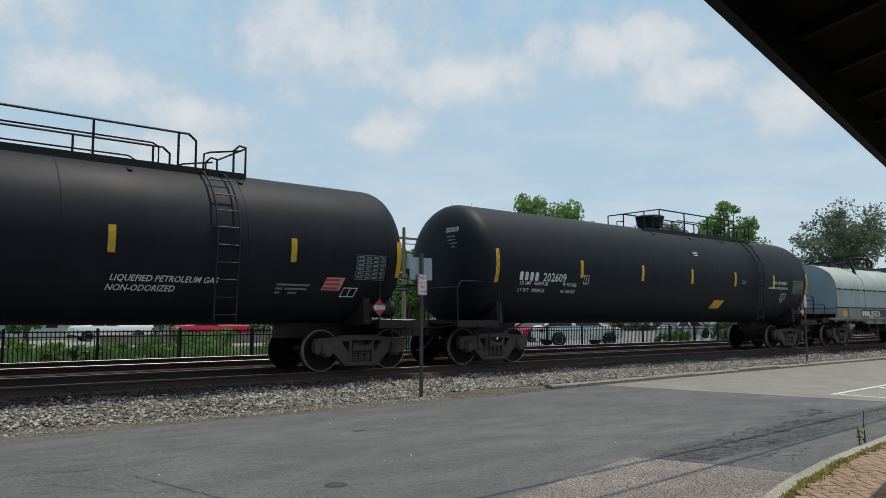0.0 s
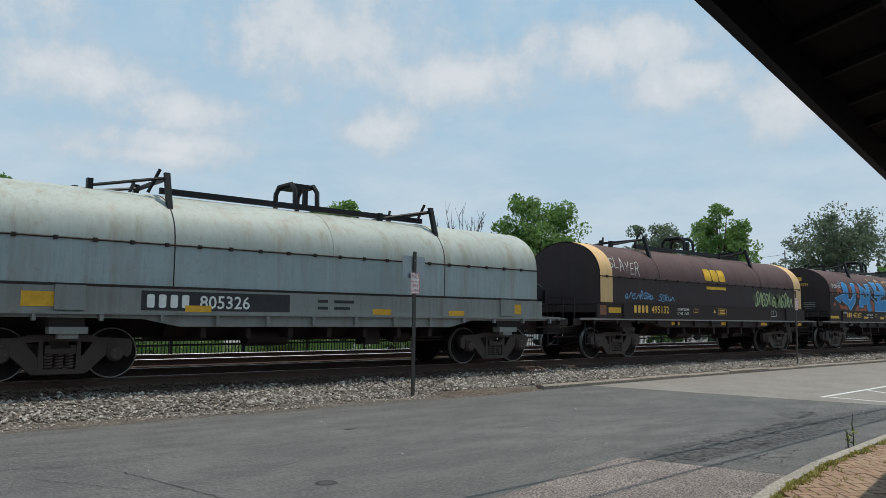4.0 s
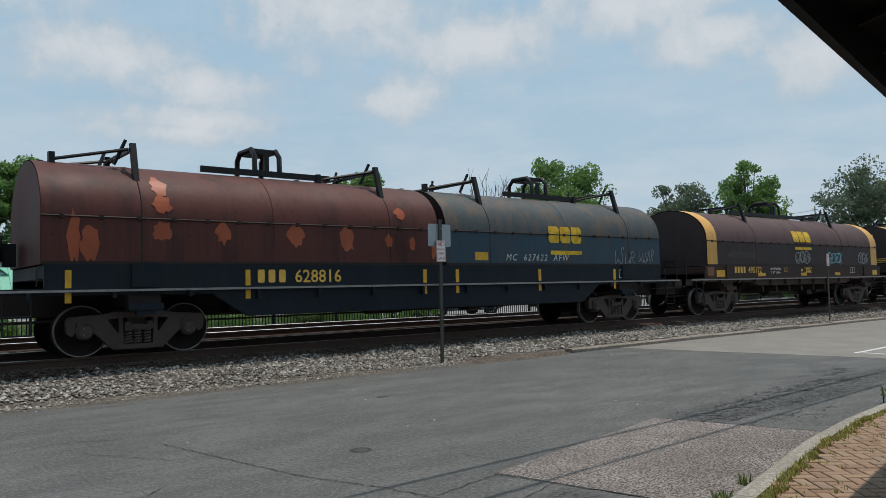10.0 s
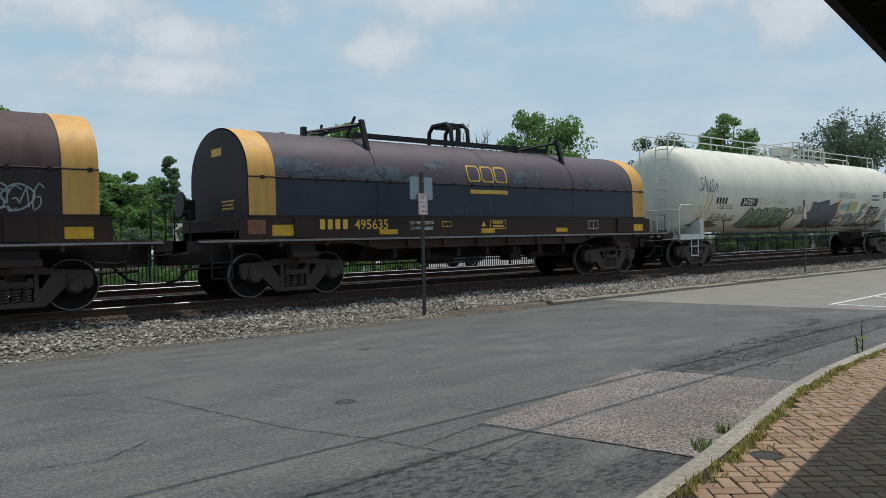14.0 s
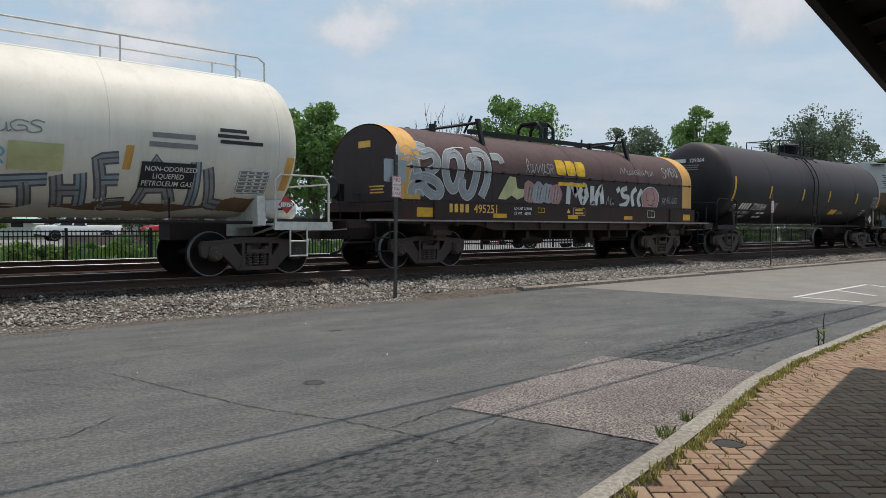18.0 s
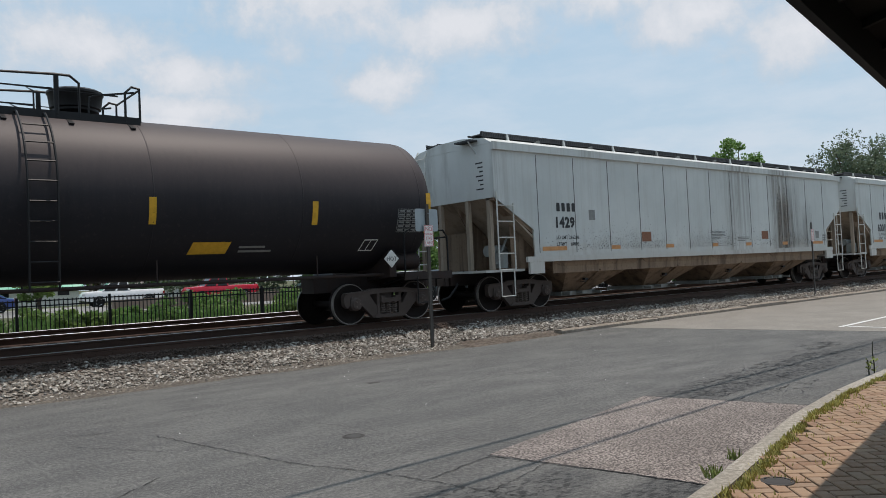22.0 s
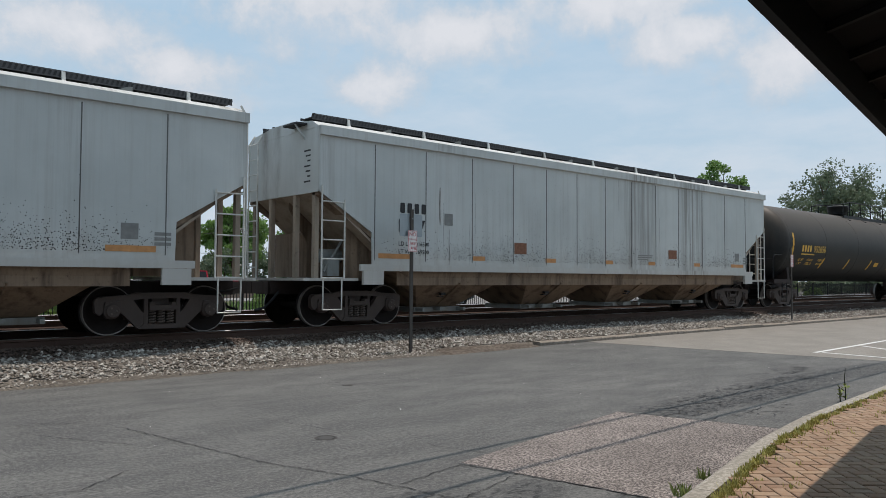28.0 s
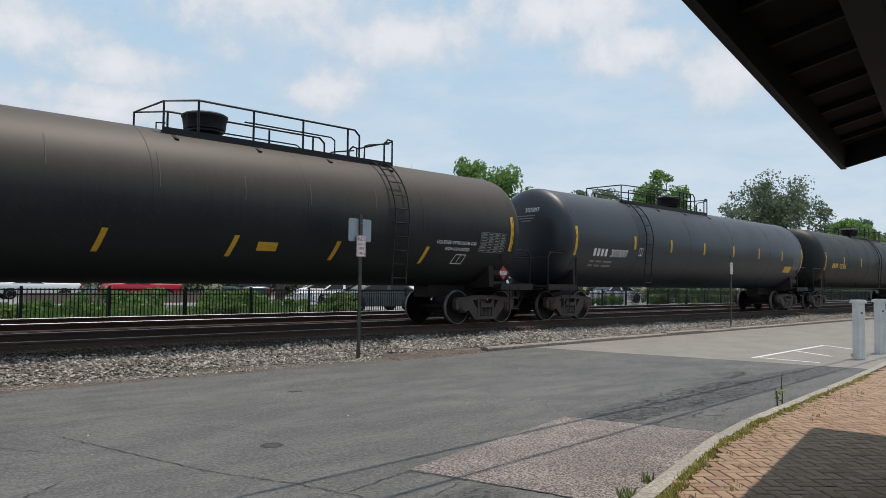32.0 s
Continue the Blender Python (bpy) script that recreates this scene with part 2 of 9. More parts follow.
def hopper_paint():
    """Pale paint with dark run-off below a few roof hatches and a rusty tide low down."""
    k = Mat("pale_grey_hopper_paint", 0.5)
    broad = k.noise(0.5, 5, 0.6)
    col = k.mix(k.ramp(broad, [(0.35, 0.0), (0.7, 1.0)]), (0.48, 0.50, 0.485), (0.585, 0.60, 0.58))
    thin = k.noise(1.0, 6, 0.7, k.coords((7.0, 1.0, 0.22)))
    where = k.ramp(k.noise(1.0, 2, 0.5, k.coords((0.35, 1, 0.02), (0, 0, 0), (2.2, 0, 0))), [(0.52, 0.0), (0.66, 1.0)])
    col = k.mix(k.math("MULTIPLY", k.ramp(thin, [(0.42, 0.0), (0.60, 1.0)]), k.math("MULTIPLY", where, 0.92)), col, (0.085, 0.058, 0.042))
    col = k.mix(k.math("MULTIPLY", k.ramp(thin, [(0.5, 0.0), (0.8, 1.0)]), 0.35), col, (0.30, 0.27, 0.23))
    sep = k.n.new("ShaderNodeSeparateXYZ")
    k.l.new(k.tc.outputs["Object"], sep.inputs[0])
    low = k.ramp(k.math("ADD", k.math("MULTIPLY", sep.outputs["Z"], 0.3), k.math("MULTIPLY", k.noise(3.0, 5, 0.7), 0.35)), [(0.56, 1.0), (0.72, 0.0)])
    col = k.mix(k.math("MULTIPLY", low, 0.35), col, (0.36, 0.30, 0.25))
    k.color(col)
    k.bump(k.noise(2.2, 4, 0.6), 0.12, 0.012)
    return k.m


M_WELD = plain("dusty_weld_bead", (0.085, 0.08, 0.07), 0.7)
M_BAY = painted("dirty_brown_bay_paint", (0.20, 0.142, 0.098), (0.028, 0.017, 0.012), 0.95, 0.8, 1.3)
M_HOPPER = hopper_paint()
M_STEEL = painted("grimy_cast_steel", (0.058, 0.044, 0.038), (0.105, 0.058, 0.042), 0.6, 0.65, 3.0, False, 0.0, 0.3)
M_GRIT = painted("worn_spring_steel", (0.105, 0.084, 0.072), (0.05, 0.033, 0.026), 0.6, 0.6, 3.0, False, 0.0, 0.3)
M_WHEEL = painted("grimy_wheel_steel", (0.014, 0.011, 0.010), (0.035, 0.019, 0.014), 0.6, 0.75, 3.0, False, 0.0, 0.1)
M_TREAD = plain("polished_wheel_rim", (0.22, 0.20, 0.185), 0.5, 0.5)
M_IRON = plain("black_iron", (0.013, 0.013, 0.014), 0.5, 0.2)
M_WHITE_STEEL = plain("white_painted_steel", (0.58, 0.57, 0.53), 0.5, 0.0)
M_YELLOW = plain("reflective_yellow", (0.62, 0.34, 0.03), 0.45)
M_LOGO = plain("logo_yellow", (0.66, 0.40, 0.02), 0.5, 0, 0.3, 5)
M_LETTER = plain("white_lettering", (0.68, 0.68, 0.65), 0.5)
M_AMBER = plain("amber_lettering", (0.70, 0.42, 0.08), 0.5)
M_DARKLET = plain("black_lettering", (0.03, 0.03, 0.032), 0.5)
M_GREYLET = plain("worn_grey_lettering", (0.22, 0.22, 0.21), 0.6)
M_RED = plain("placard_red", (0.48, 0.05, 0.05), 0.5)
M_PINK = plain("faded_pink_placard", (0.62, 0.28, 0.28), 0.55)


# ---- mesh helpers ----
class MB:
    """Collects vertices and faces for one mesh."""

    def __init__(self):
        self.v, self.f, self.mi, self.cur = [], [], [], 0

    def add(self, verts, faces):
        o = len(self.v)
        self.v += [tuple(p) for p in verts]
        self.f += [tuple(o + i for i in q) for q in faces]
        self.mi += [self.cur] * len(faces)
        return self

    def box(self, x0, x1, y0, y1, z0, z1, m=None):
        p = [(x, y, z) for z in (z0, z1) for y in (y0, y1) for x in (x0, x1)]
        if m is not None:
            p = [m @ Vector(q) for q in p]
        return self.add(p, [(0, 2, 3, 1), (4, 5, 7, 6), (0, 1, 5, 4), (2, 6, 7, 3), (0, 4, 6, 2), (1, 3, 7, 5)])

    def prism(self, poly, axis, a0, a1):
        """A polygon (in the two other axes, in order) pulled along an axis."""
        def put(a, p):
            return {"x": (a, p[0], p[1]), "y": (p[0], a, p[1]), "z": (p[0], p[1], a)}[axis]
        n = len(poly)
        area = sum(poly[i][0] * poly[(i + 1) % n][1] - poly[(i + 1) % n][0] * poly[i][1] for i in range(n))
        if (area > 0) == (axis == "y"):
            poly = poly[::-1]
        v = [put(a0, p) for p in poly] + [put(a1, p) for p in poly]
        f = [tuple(range(n))[::-1], tuple(range(n, 2 * n))] + [(i, (i + 1) % n, n + (i + 1) % n, n + i) for i in range(n)]
        return self.add(v, f)

    def sweep(self, rings, caps=True):
        """Joins rings of equal length into a skin."""
        n = len(rings[0])
        v = [p for r in rings for p in r]
        f = [(k * n + i, k * n + (i + 1) % n, (k + 1) * n + (i + 1) % n, (k + 1) * n + i) for k in range(len(rings) - 1) for i in range(n)]
        if caps:
            f += [tuple(range(n))[::-1], tuple(range((len(rings) - 1) * n, len(rings) * n))]
        return self.add(v, f)

    def tube(self, pts, r, n=6):
        pts = [Vector(p) for p in pts]
        rings = []
        side = None
        for i, p in enumerate(pts):
            a = (pts[i] - pts[i - 1]).normalized() if i else None
            b = (pts[i + 1] - pts[i]).normalized() if i < len(pts) - 1 else None
            d = ((a or b) + (b or a)).normalized()
            ref = Vector((0, 0, 1)) if abs(d.z) < 0.9 else Vector((1, 0, 0))
            u = d.cross(ref).normalized() if side is None else (side - d * side.dot(d)).normalized()
            side = u
            w = d.cross(u)
            rr = r[i] if isinstance(r, (list, tuple)) else r
            rings.append([p + (u * math.cos(2 * math.pi * k / n) + w * math.sin(2 * math.pi * k / n)) * rr for k in range(n)])
        return self.sweep(rings)

    def lathe(self, prof, n=24, axis="x", at=(0, 0, 0), caps=True):
        """Turns (along, radius) round an axis through at."""
        rings = []
        for a, r in prof:
            ring = []
            for k in range(n):
                c, s = r * math.cos(2 * math.pi * k / n), r * math.sin(2 * math.pi * k / n)
                q = {"x": (a, c, s), "y": (s, a, c), "z": (c, s, a)}[axis]
                ring.append((q[0] + at[0], q[1] + at[1], q[2] + at[2]))
            rings.append(ring)
        return self.sweep(rings, caps)

    def ob(self, name, mats, parent=None, smooth=True, angle=38, recalc=True):
        me = bpy.data.meshes.new(name)
        me.from_pydata(self.v, [], self.f)
        mats = mats if isinstance(mats, (list, tuple)) else [mats]
        for m in mats:
            me.materials.append(m)
        if len(mats) > 1:
            me.polygons.foreach_set("material_index", self.mi)
        if recalc and len(self.f) < 4000:
            bm = bmesh.new()
            bm.from_mesh(me)
            bmesh.ops.recalc_face_normals(bm, faces=bm.faces)
            bm.to_mesh(me)
            bm.free()
        if smooth:
            me.polygons.foreach_set("use_smooth", [True] * len(me.polygons))
            me.set_sharp_from_angle(angle=radians(angle))
        me.update()
        o = new(name, me)
        if parent is not None:
            o.parent = parent
        return o


def part(name, mb, material, parent, label="", smooth=True):
    o = mb.ob(name, material, parent, smooth)
    return tagged(o, label) if label else o


def empty(name, at=(0, 0, 0)):
    o = new(name)
    o.empty_display_size = 0.3
    o.location = at
    return o


def box_part(name, material, parent, *dims, label=""):
    return part(name, MB().box(*dims), material, parent, label, smooth=False)


def smoothstep(a, b, x):
    t = np.clip((np.asarray(x, float) - a) / (b - a), 0, 1)
    return t * t * (3 - 2 * t)


TEXTS = {}


def letters(text, size, spacing=1.0, bold=0.0):
    """Flat outlines of a line of text: corners and faces, baseline at 0, left end at 0."""
    key = (text, size, spacing, bold)
    if key not in TEXTS:
        cu = bpy.data.curves.new("lettering", "FONT")
        cu.body, cu.size, cu.resolution_u, cu.space_character = text, size, 2, spacing
        cu.offset = bold * size
        ob = new("lettering", cu)
        me = bpy.data.meshes.new_from_object(ob)
        TEXTS[key] = ([(v.co.x, v.co.y) for v in me.vertices], [tuple(p.vertices) for p in me.polygons])
        bpy.data.objects.remove(ob)
        bpy.data.curves.remove(cu)
        bpy.data.meshes.remove(me)
    return TEXTS[key]


# ---- ground, road, kerbs, track ----
RAIL = 0.58          # railhead over the road
TRACK = 15.05        # middle of the train's track
TRACK2 = 19.55       # middle of the track behind


def ground_height(y):
    return float(-0.04 + 0.37 * smoothstep(12.75, 13.9, y))


def m_asphalt():
    k = Mat("worn_asphalt", 0.92)
    k.b.inputs["Specular IOR Level"].default_value = 0.2
    broad, mid, fine = k.noise(0.22, 5, 0.6), k.noise(1.0, 8, 0.7, k.coords((0.7, 1.7, 1.0))), k.noise(95, 2, 0.7)
    grain = k.noise(26, 5, 0.85)
    col = k.mix(k.ramp(broad, [(0.35, 0.0), (0.68, 1.0)]), (0.115, 0.117, 0.112), (0.152, 0.152, 0.145))
    col = k.mix(k.math("MULTIPLY", k.ramp(mid, [(0.42, 1.0), (0.60, 0.0)]), 0.75), col, (0.072, 0.074, 0.074))
    # tyre-worn streaks along the road
    drag = k.noise(1.0, 6, 0.7, k.coords((0.5, 5.0, 1.0)))
    col = k.mix(k.math("MULTIPLY", k.ramp(drag, [(0.5, 0.0), (0.72, 1.0)]), 0.35), col, (0.15, 0.148, 0.138))
    col = k.mix(k.math("MULTIPLY", k.ramp(grain, [(0.44, 1.0), (0.49, 0.0)]), 0.6), col, (0.045, 0.045, 0.045))
    col = k.mix(k.math("MULTIPLY", k.ramp(grain, [(0.54, 0.0), (0.59, 1.0)]), 0.55), col, (0.22, 0.215, 0.205))
    col = k.mix(k.math("MULTIPLY", k.ramp(fine, [(0.56, 0.0), (0.64, 1.0)]), 0.6), col, (0.26, 0.25, 0.24))
    sp = k.n.new("ShaderNodeSeparateXYZ")
    k.l.new(k.tc.outputs["Object"], sp.inputs[0])
    # ravelled stretches: centre and half-size
    where = None
    for cx, cy, rx, ry in ((10.3, 5.35, 3.6, 0.55), (13.5, 5.5, 4.5, 0.5), (3.0, 3.9, 1.7, 0.75), (5.0, 3.2, 1.6, 0.35)):
        dx = k.math("DIVIDE", k.math("SUBTRACT", sp.outputs["X"], cx), rx)
        dy = k.math("DIVIDE", k.math("SUBTRACT", sp.outputs["Y"], cy), ry)
        q = k.math("SUBTRACT", 1.0, k.math("ADD", k.math("MULTIPLY", dx, dx), k.math("MULTIPLY", dy, dy)))
        where = q if where is None else k.math("MAXIMUM", where, q)
    where = k.ramp(k.math("ADD", where, k.math("MULTIPLY", k.math("SUBTRACT", k.noise(1.6, 4, 0.6), 0.5), 1.6)), [(0.0, 0.0), (0.5, 1.0)])
    pits = k.ramp(k.noise(15.0, 6, 0.75, k.coords((0.6, 1.15, 1.0), (0, 0, 0.35))), [(0.43, 1.0), (0.50, 0.0)])
    pit = k.math("MULTIPLY", pits, k.math("MULTIPLY", where, 0.8))
    col = k.mix(k.math("MULTIPLY", where, 0.3), col, (0.058, 0.062, 0.064))
    k.color(k.mix(pit, col, (0.024, 0.025, 0.027)))
    k.bump(k.math("SUBTRACT", k.math("ADD", grain, fine), pit), 0.5, 0.008)
    return k.m


def m_pavement(name, base, speck, scale=38.0):
    k = Mat(name, 0.92)
    fine, mid = k.noise(scale, 4, 0.75), k.noise(0.9, 5, 0.6)
    col = k.mix(k.ramp(fine, [(0.45, 0.0), (0.57, 1.0)]), base, speck)
    col = k.mix(k.math("MULTIPLY", k.ramp(mid, [(0.4, 1.0), (0.65, 0.0)]), 0.4), col, tuple(c * 0.72 for c in base))
    k.color(col)
    k.bump(fine, 0.5, 0.008)
    return k.m


def m_ground():
    k = Mat("grass_and_dirt", 0.95)
    col = k.mix(k.ramp(k.noise(0.12, 5, 0.6), [(0.42, 0.0), (0.6, 1.0)]), (0.045, 0.062, 0.022), (0.11, 0.095, 0.065))
    k.color(k.mix(k.ramp(k.noise(9, 4, 0.7), [(0.4, 0.0), (0.7, 0.5)]), col, (0.09, 0.11, 0.04)))
    k.bump(k.noise(12, 4, 0.7), 0.6, 0.03)
    return k.m


def m_gravel(name, a, b):
    k = Mat(name, 0.9)
    geo = k.n.new("ShaderNodeNewGeometry")
    k.color(k.mix(k.math("MULTIPLY", k.noise(30, 2, 0.6), 0.5), k.ramp(geo.outputs["Random Per Island"], [(0.0, a), (0.3, (0.20, 0.178, 0.15)), (0.7, (0.36, 0.335, 0.295)), (1.0, b)]), (0.12, 0.10, 0.085)))
    return k.m


def m_bed():
    k = Mat("ballast_bed", 0.95)
    f = k.noise(24, 4, 0.75)
    col = k.mix(k.ramp(f, [(0.35, 0.0), (0.68, 1.0)]), (0.030, 0.022, 0.018), (0.125, 0.098, 0.08))
    k.color(k.mix(k.ramp(k.noise(0.9, 4, 0.6), [(0.45, 0.0), (0.7, 0.55)]), col, (0.062, 0.042, 0.032)))
    k.bump(f, 0.9, 0.03)
    return k.m


M_ASPHALT = m_asphalt()
M_PATCH = m_pavement("pinkish_coarse_pavement", (0.068, 0.058, 0.054), (0.41, 0.36, 0.328), 46)
M_CONCRETE = m_pavement("pale_concrete_road", (0.205, 0.190, 0.168), (0.285, 0.266, 0.236), 26)
M_KERB = m_pavement("weathered_kerb_concrete", (0.26, 0.235, 0.195), (0.42, 0.39, 0.335), 24)
M_KERB_FAR = m_pavement("brownish_kerb_concrete", (0.19, 0.162, 0.132), (0.35, 0.31, 0.26), 18)
M_BROKEN = m_pavement("crumbled_kerb_concrete", (0.07, 0.056, 0.044), (0.17, 0.14, 0.115), 14)
M_GROUND = m_ground()
M_BED = m_bed()
M_SHOULDER = m_pavement("pale_ballast_fines", (0.085, 0.072, 0.06), (0.25, 0.22, 0.19), 26)
M_STONE = m_gravel("ballast_stone", (0.075, 0.062, 0.052), (0.62, 0.59, 0.53))
M_STONE_DARK = plain("shade_dark_stone", (0.082, 0.058, 0.046), 0.8, 0, 0.5, 14)
M_RAILSIDE = painted("rusty_rail_web", (0.058, 0.033, 0.024), (0.09, 0.045, 0.028), 0.6, 0.75, 4, False)
M_RAILTOP = plain("polished_railhead", (0.34, 0.34, 0.34), 0.38, 0.9)
M_TIE = painted("weathered_tie_timber", (0.06, 0.047, 0.038), (0.10, 0.08, 0.06), 0.5, 0.9, 5, False)
M_PAINTLINE = plain("worn_white_road_paint", (0.62, 0.62, 0.60), 0.7, 0, 0.12, 20)


def kerb_y(x):
    """The road's edge along the brick pavement."""
    xs = [-30, 0.0, 3.2, 4.63, 7.2, 8.58, 11.6, 13.9, 18.0, 24.0, 60.0, 130.0]
    ys = [-4.4, 1.94, 2.61, 2.91, 3.56, 3.80, 4.10, 4.32, 4.80, 5.40, 7.2, 7.9]
    return float(np.interp(x, xs, ys))


def build_ground():
    ys = [-300, -60, -12, 8, 12.75, 13.0, 13.2, 13.4, 13.6, 13.8, 14.0, 17, 24, 30, 60, 150, 900]
    xs = [-500, -120, -40, -20, -10, 0, 10, 20, 30, 40, 50, 60, 80, 120, 250, 700]
    mb = MB()
    v = [(x, y, ground_height(y)) for y in ys for x in xs]
    n = len(xs)
    f = [(j * n + i, j * n + i + 1, (j + 1) * n + i + 1, (j + 1) * n + i) for j in range(len(ys) - 1) for i in range(n - 1)]
    mb.add(v, f)
    tagged(mb.ob("ground", M_GROUND, smooth=True), "grassy earth ground reaching out to the horizon", "ground", kind="structure")
    # ballast bed under both tracks, slightly proud of the ground
    prof = [(12.72, -0.02), (13.0, 0.07), (13.45, 0.24), (13.9, 0.40), (14.2, 0.405), (22.0, 0.40), (23.0, 0.36)]
    xs = np.linspace(-30, 130, 161)
    v = [(x, y + 0.06 * noise.noise((x * 0.9, y, 1.0)), z + 0.02 * noise.noise((x * 1.3, y * 2, 4.0)) * (0.2 if z < 0 else 1)) for y, z in prof for x in xs]
    n = len(xs)
    mb = MB().add(v, [(j * n + i, j * n + i + 1, (j + 1) * n + i + 1, (j + 1) * n + i) for j in range(len(prof) - 1) for i in range(n - 1)])
    prof = [(12.74, -0.01), (13.0, 0.078), (13.45, 0.248), (13.62, 0.315)]
    v = [(x, y + 0.05 * noise.noise((x * 0.9, y, 1.0)), z + 0.006 + 0.02 * noise.noise((x * 1.3, y * 2, 4.0)) * (0.2 if z < 0 else 1)) for y, z in prof for x in xs]
    sh = MB().add(v, [(j * n + i, j * n + i + 1, (j + 1) * n + i + 1, (j + 1) * n + i) for j in range(len(prof) - 1) for i in range(n - 1)])
    tagged(sh.ob("ballast_shoulder", M_SHOULDER), "pale grey ballast shoulder sloping down to the road", "ballast", kind="structure")
    tagged(mb.ob("ballast_bed", M_BED), "grey crushed stone ballast bed carrying two railway tracks", "ballast", kind="structure")


def sheet(name, poly, z, material, label, category, parent=None, thick=0.05):
    mb = MB().prism(poly, "z", z - thick, z)
    o = mb.ob(name, material, parent, smooth=False)
    return tagged(o, label, category, kind="structure") if parent is None else o


def build_road():
    far = [(-30, 12.75), (2.0, 12.75), (9.6, 12.74), (10.7, 12.3), (14.0, 12.45), (15.75, 12.5)]
    near = [(x, kerb_y(x)) for x in (17.1, 15, 13.9, 11.6, 8.58, 7.2, 4.63, 3.2, 0, -30)]
    sheet("road", far + near, 0.0, M_ASPHALT, "worn grey asphalt road with cracks and faded wheel tracks", "road")
    farc = [(15.754, 12.5), (22, 12.6), (60, 12.7), (130, 12.7), (130, 7.9)]
    nearc = [(x, kerb_y(x)) for x in (60, 24, 18, 17.104)]
    sheet("road_concrete", farc + nearc, 0.004, M_CONCRETE, "pale concrete road beyond the asphalt seam", "road", thick=0.054)
    sheet("road_patch", [(4.55, 5.0), (7.77, 5.68), (8.3, 3.84), (7.2, 3.66), (4.95, 3.08)], 0.004, M_PATCH, "pinkish coarse pavement patch let into the asphalt", "pavement", thick=0.03)
    # a field of fine crazing where the old surface breaks up beside the patch
    rng, mb = random.Random(77), MB()
    craze = plain("crazed_asphalt_joint", (0.036, 0.038, 0.042), 0.95, 0, 0.4, 3)
    for i in range(430):
        u, v = rng.random() ** 0.8, rng.random()
        x = 7.9 + 6.6 * u
        top, low = 5.45 + 0.17 * (x - 7.9), max(kerb_y(x) + 0.25, 4.1 + 0.28 * (x - 8.2))
        y = top - (top - low) * v ** 1.2 + rng.gauss(0, 0.08)
        if noise.noise((x * 0.9, y * 1.6, 2.0)) < -0.12:
            continue
        a, length, w = rng.choice((0.15, 0.15, 1.7, -0.5)) + rng.gauss(0, 0.3), rng.uniform(0.10, 0.34), rng.uniform(0.004, 0.009)
        o, d = len(mb.v), Vector((math.cos(a), math.sin(a), 0))
        nrm = Vector((-d.y, d.x, 0))
        for j in range(5):
            q = Vector((x, y, 0)) + d * (length * (j / 4 - 0.5)) + nrm * rng.gauss(0, 0.014)
            ww = nrm * w * (0.3 if j in (0, 4) else rng.uniform(0.6, 1.2))
            mb.v += [(q.x + ww.x, q.y + ww.y, 0.0052), (q.x - ww.x, q.y - ww.y, 0.0052)]
        mb.f += [(o + 2 * j, o + 2 * j + 1, o + 2 * j + 3, o + 2 * j + 2) for j in range(4)]
    mb.mi = [0] * len(mb.f)
    tagged(mb.ob("asphalt_crazing", craze, smooth=False), "fine dark crazing in the worn asphalt", "crack", kind="stuff")
    # cracks and the tarred joint round the patch
    k = plain("crack_shadow", (0.022, 0.022, 0.023), 0.95, 0, 0.4, 3)
    lines = (([(2.75, 8.5), (2.9, 7.68), (3.05, 6.87), (3.21, 6.07), (3.53, 5.26), (3.67, 4.65), (3.86, 3.87)], 0.011), ([(4.78, 5.72), (4.89, 5.38), (4.98, 5.12)], 0.009), ([(3.7, 4.78), (3.92, 4.82), (4.24, 4.90), (4.49, 4.94)], 0.009),
             ([(4.02, 8.4), (4.12, 8.06), (4.39, 7.14), (4.5, 6.7)], 0.007), ([(4.5, 4.98), (4.62, 4.5), (4.78, 3.9), (4.94, 3.1)], 0.016), ([(7.8, 5.66), (7.95, 5.1), (8.15, 4.4), (8.3, 3.9)], 0.016),
             ([(1.6, 9.4), (2.4, 9.1), (3.4, 9.3), (4.6, 9.15)], 0.008), ([(6.2, 8.9), (7.4, 8.5), (9.0, 8.45)], 0.007), ([(1.1, 8.97), (1.46, 9.15), (2.0, 9.38), (2.5, 9.0)], 0.009), ([(1.95, 8.6), (2.55, 7.56)], 0.009),
             ([(3.77, 4.16), (4.24, 4.28), (4.6, 4.39)], 0.007), ([(1.3, 10.43), (1.8, 10.4), (2.6, 10.1)], 0.009), ([(2.2, 6.6), (1.7, 6.2), (1.2, 6.35)], 0.009), ([(9.0, 7.3), (10.4, 7.2), (12.0, 7.4)], 0.008))
    for c, (pts, w) in enumerate(lines):
        run = []
        for a, b in zip(pts[:-1], pts[1:]):
            n = max(3, int((Vector(b) - Vector(a)).length / 0.05))
            run += [Vector((*a, 0)).lerp(Vector((*b, 0)), i / n) for i in range(n)]
        run.append(Vector((*pts[-1], 0)))
        mb = MB()
        for i, p in enumerate(run):
            d = (run[min(i + 1, len(run) - 1)] - run[max(i - 1, 0)]).normalized()
            nrm = Vector((-d.y, d.x, 0))
            q = p + nrm * (0.028 * noise.noise((i * 0.45, c * 7.0, 0)) + 0.012 * noise.noise((i * 1.7, c, 5)))
            wid = nrm * (w / 2 * max(0.25, 0.9 + 1.1 * noise.noise((i * 0.6, c * 3.0, 9))))
            mb.v += [(q.x + wid.x, q.y + wid.y, 0.0065), (q.x - wid.x, q.y - wid.y, 0.0065)]
        mb.f = [(2 * i, 2 * i + 1, 2 * i + 3, 2 * i + 2) for i in range(len(run) - 1)]
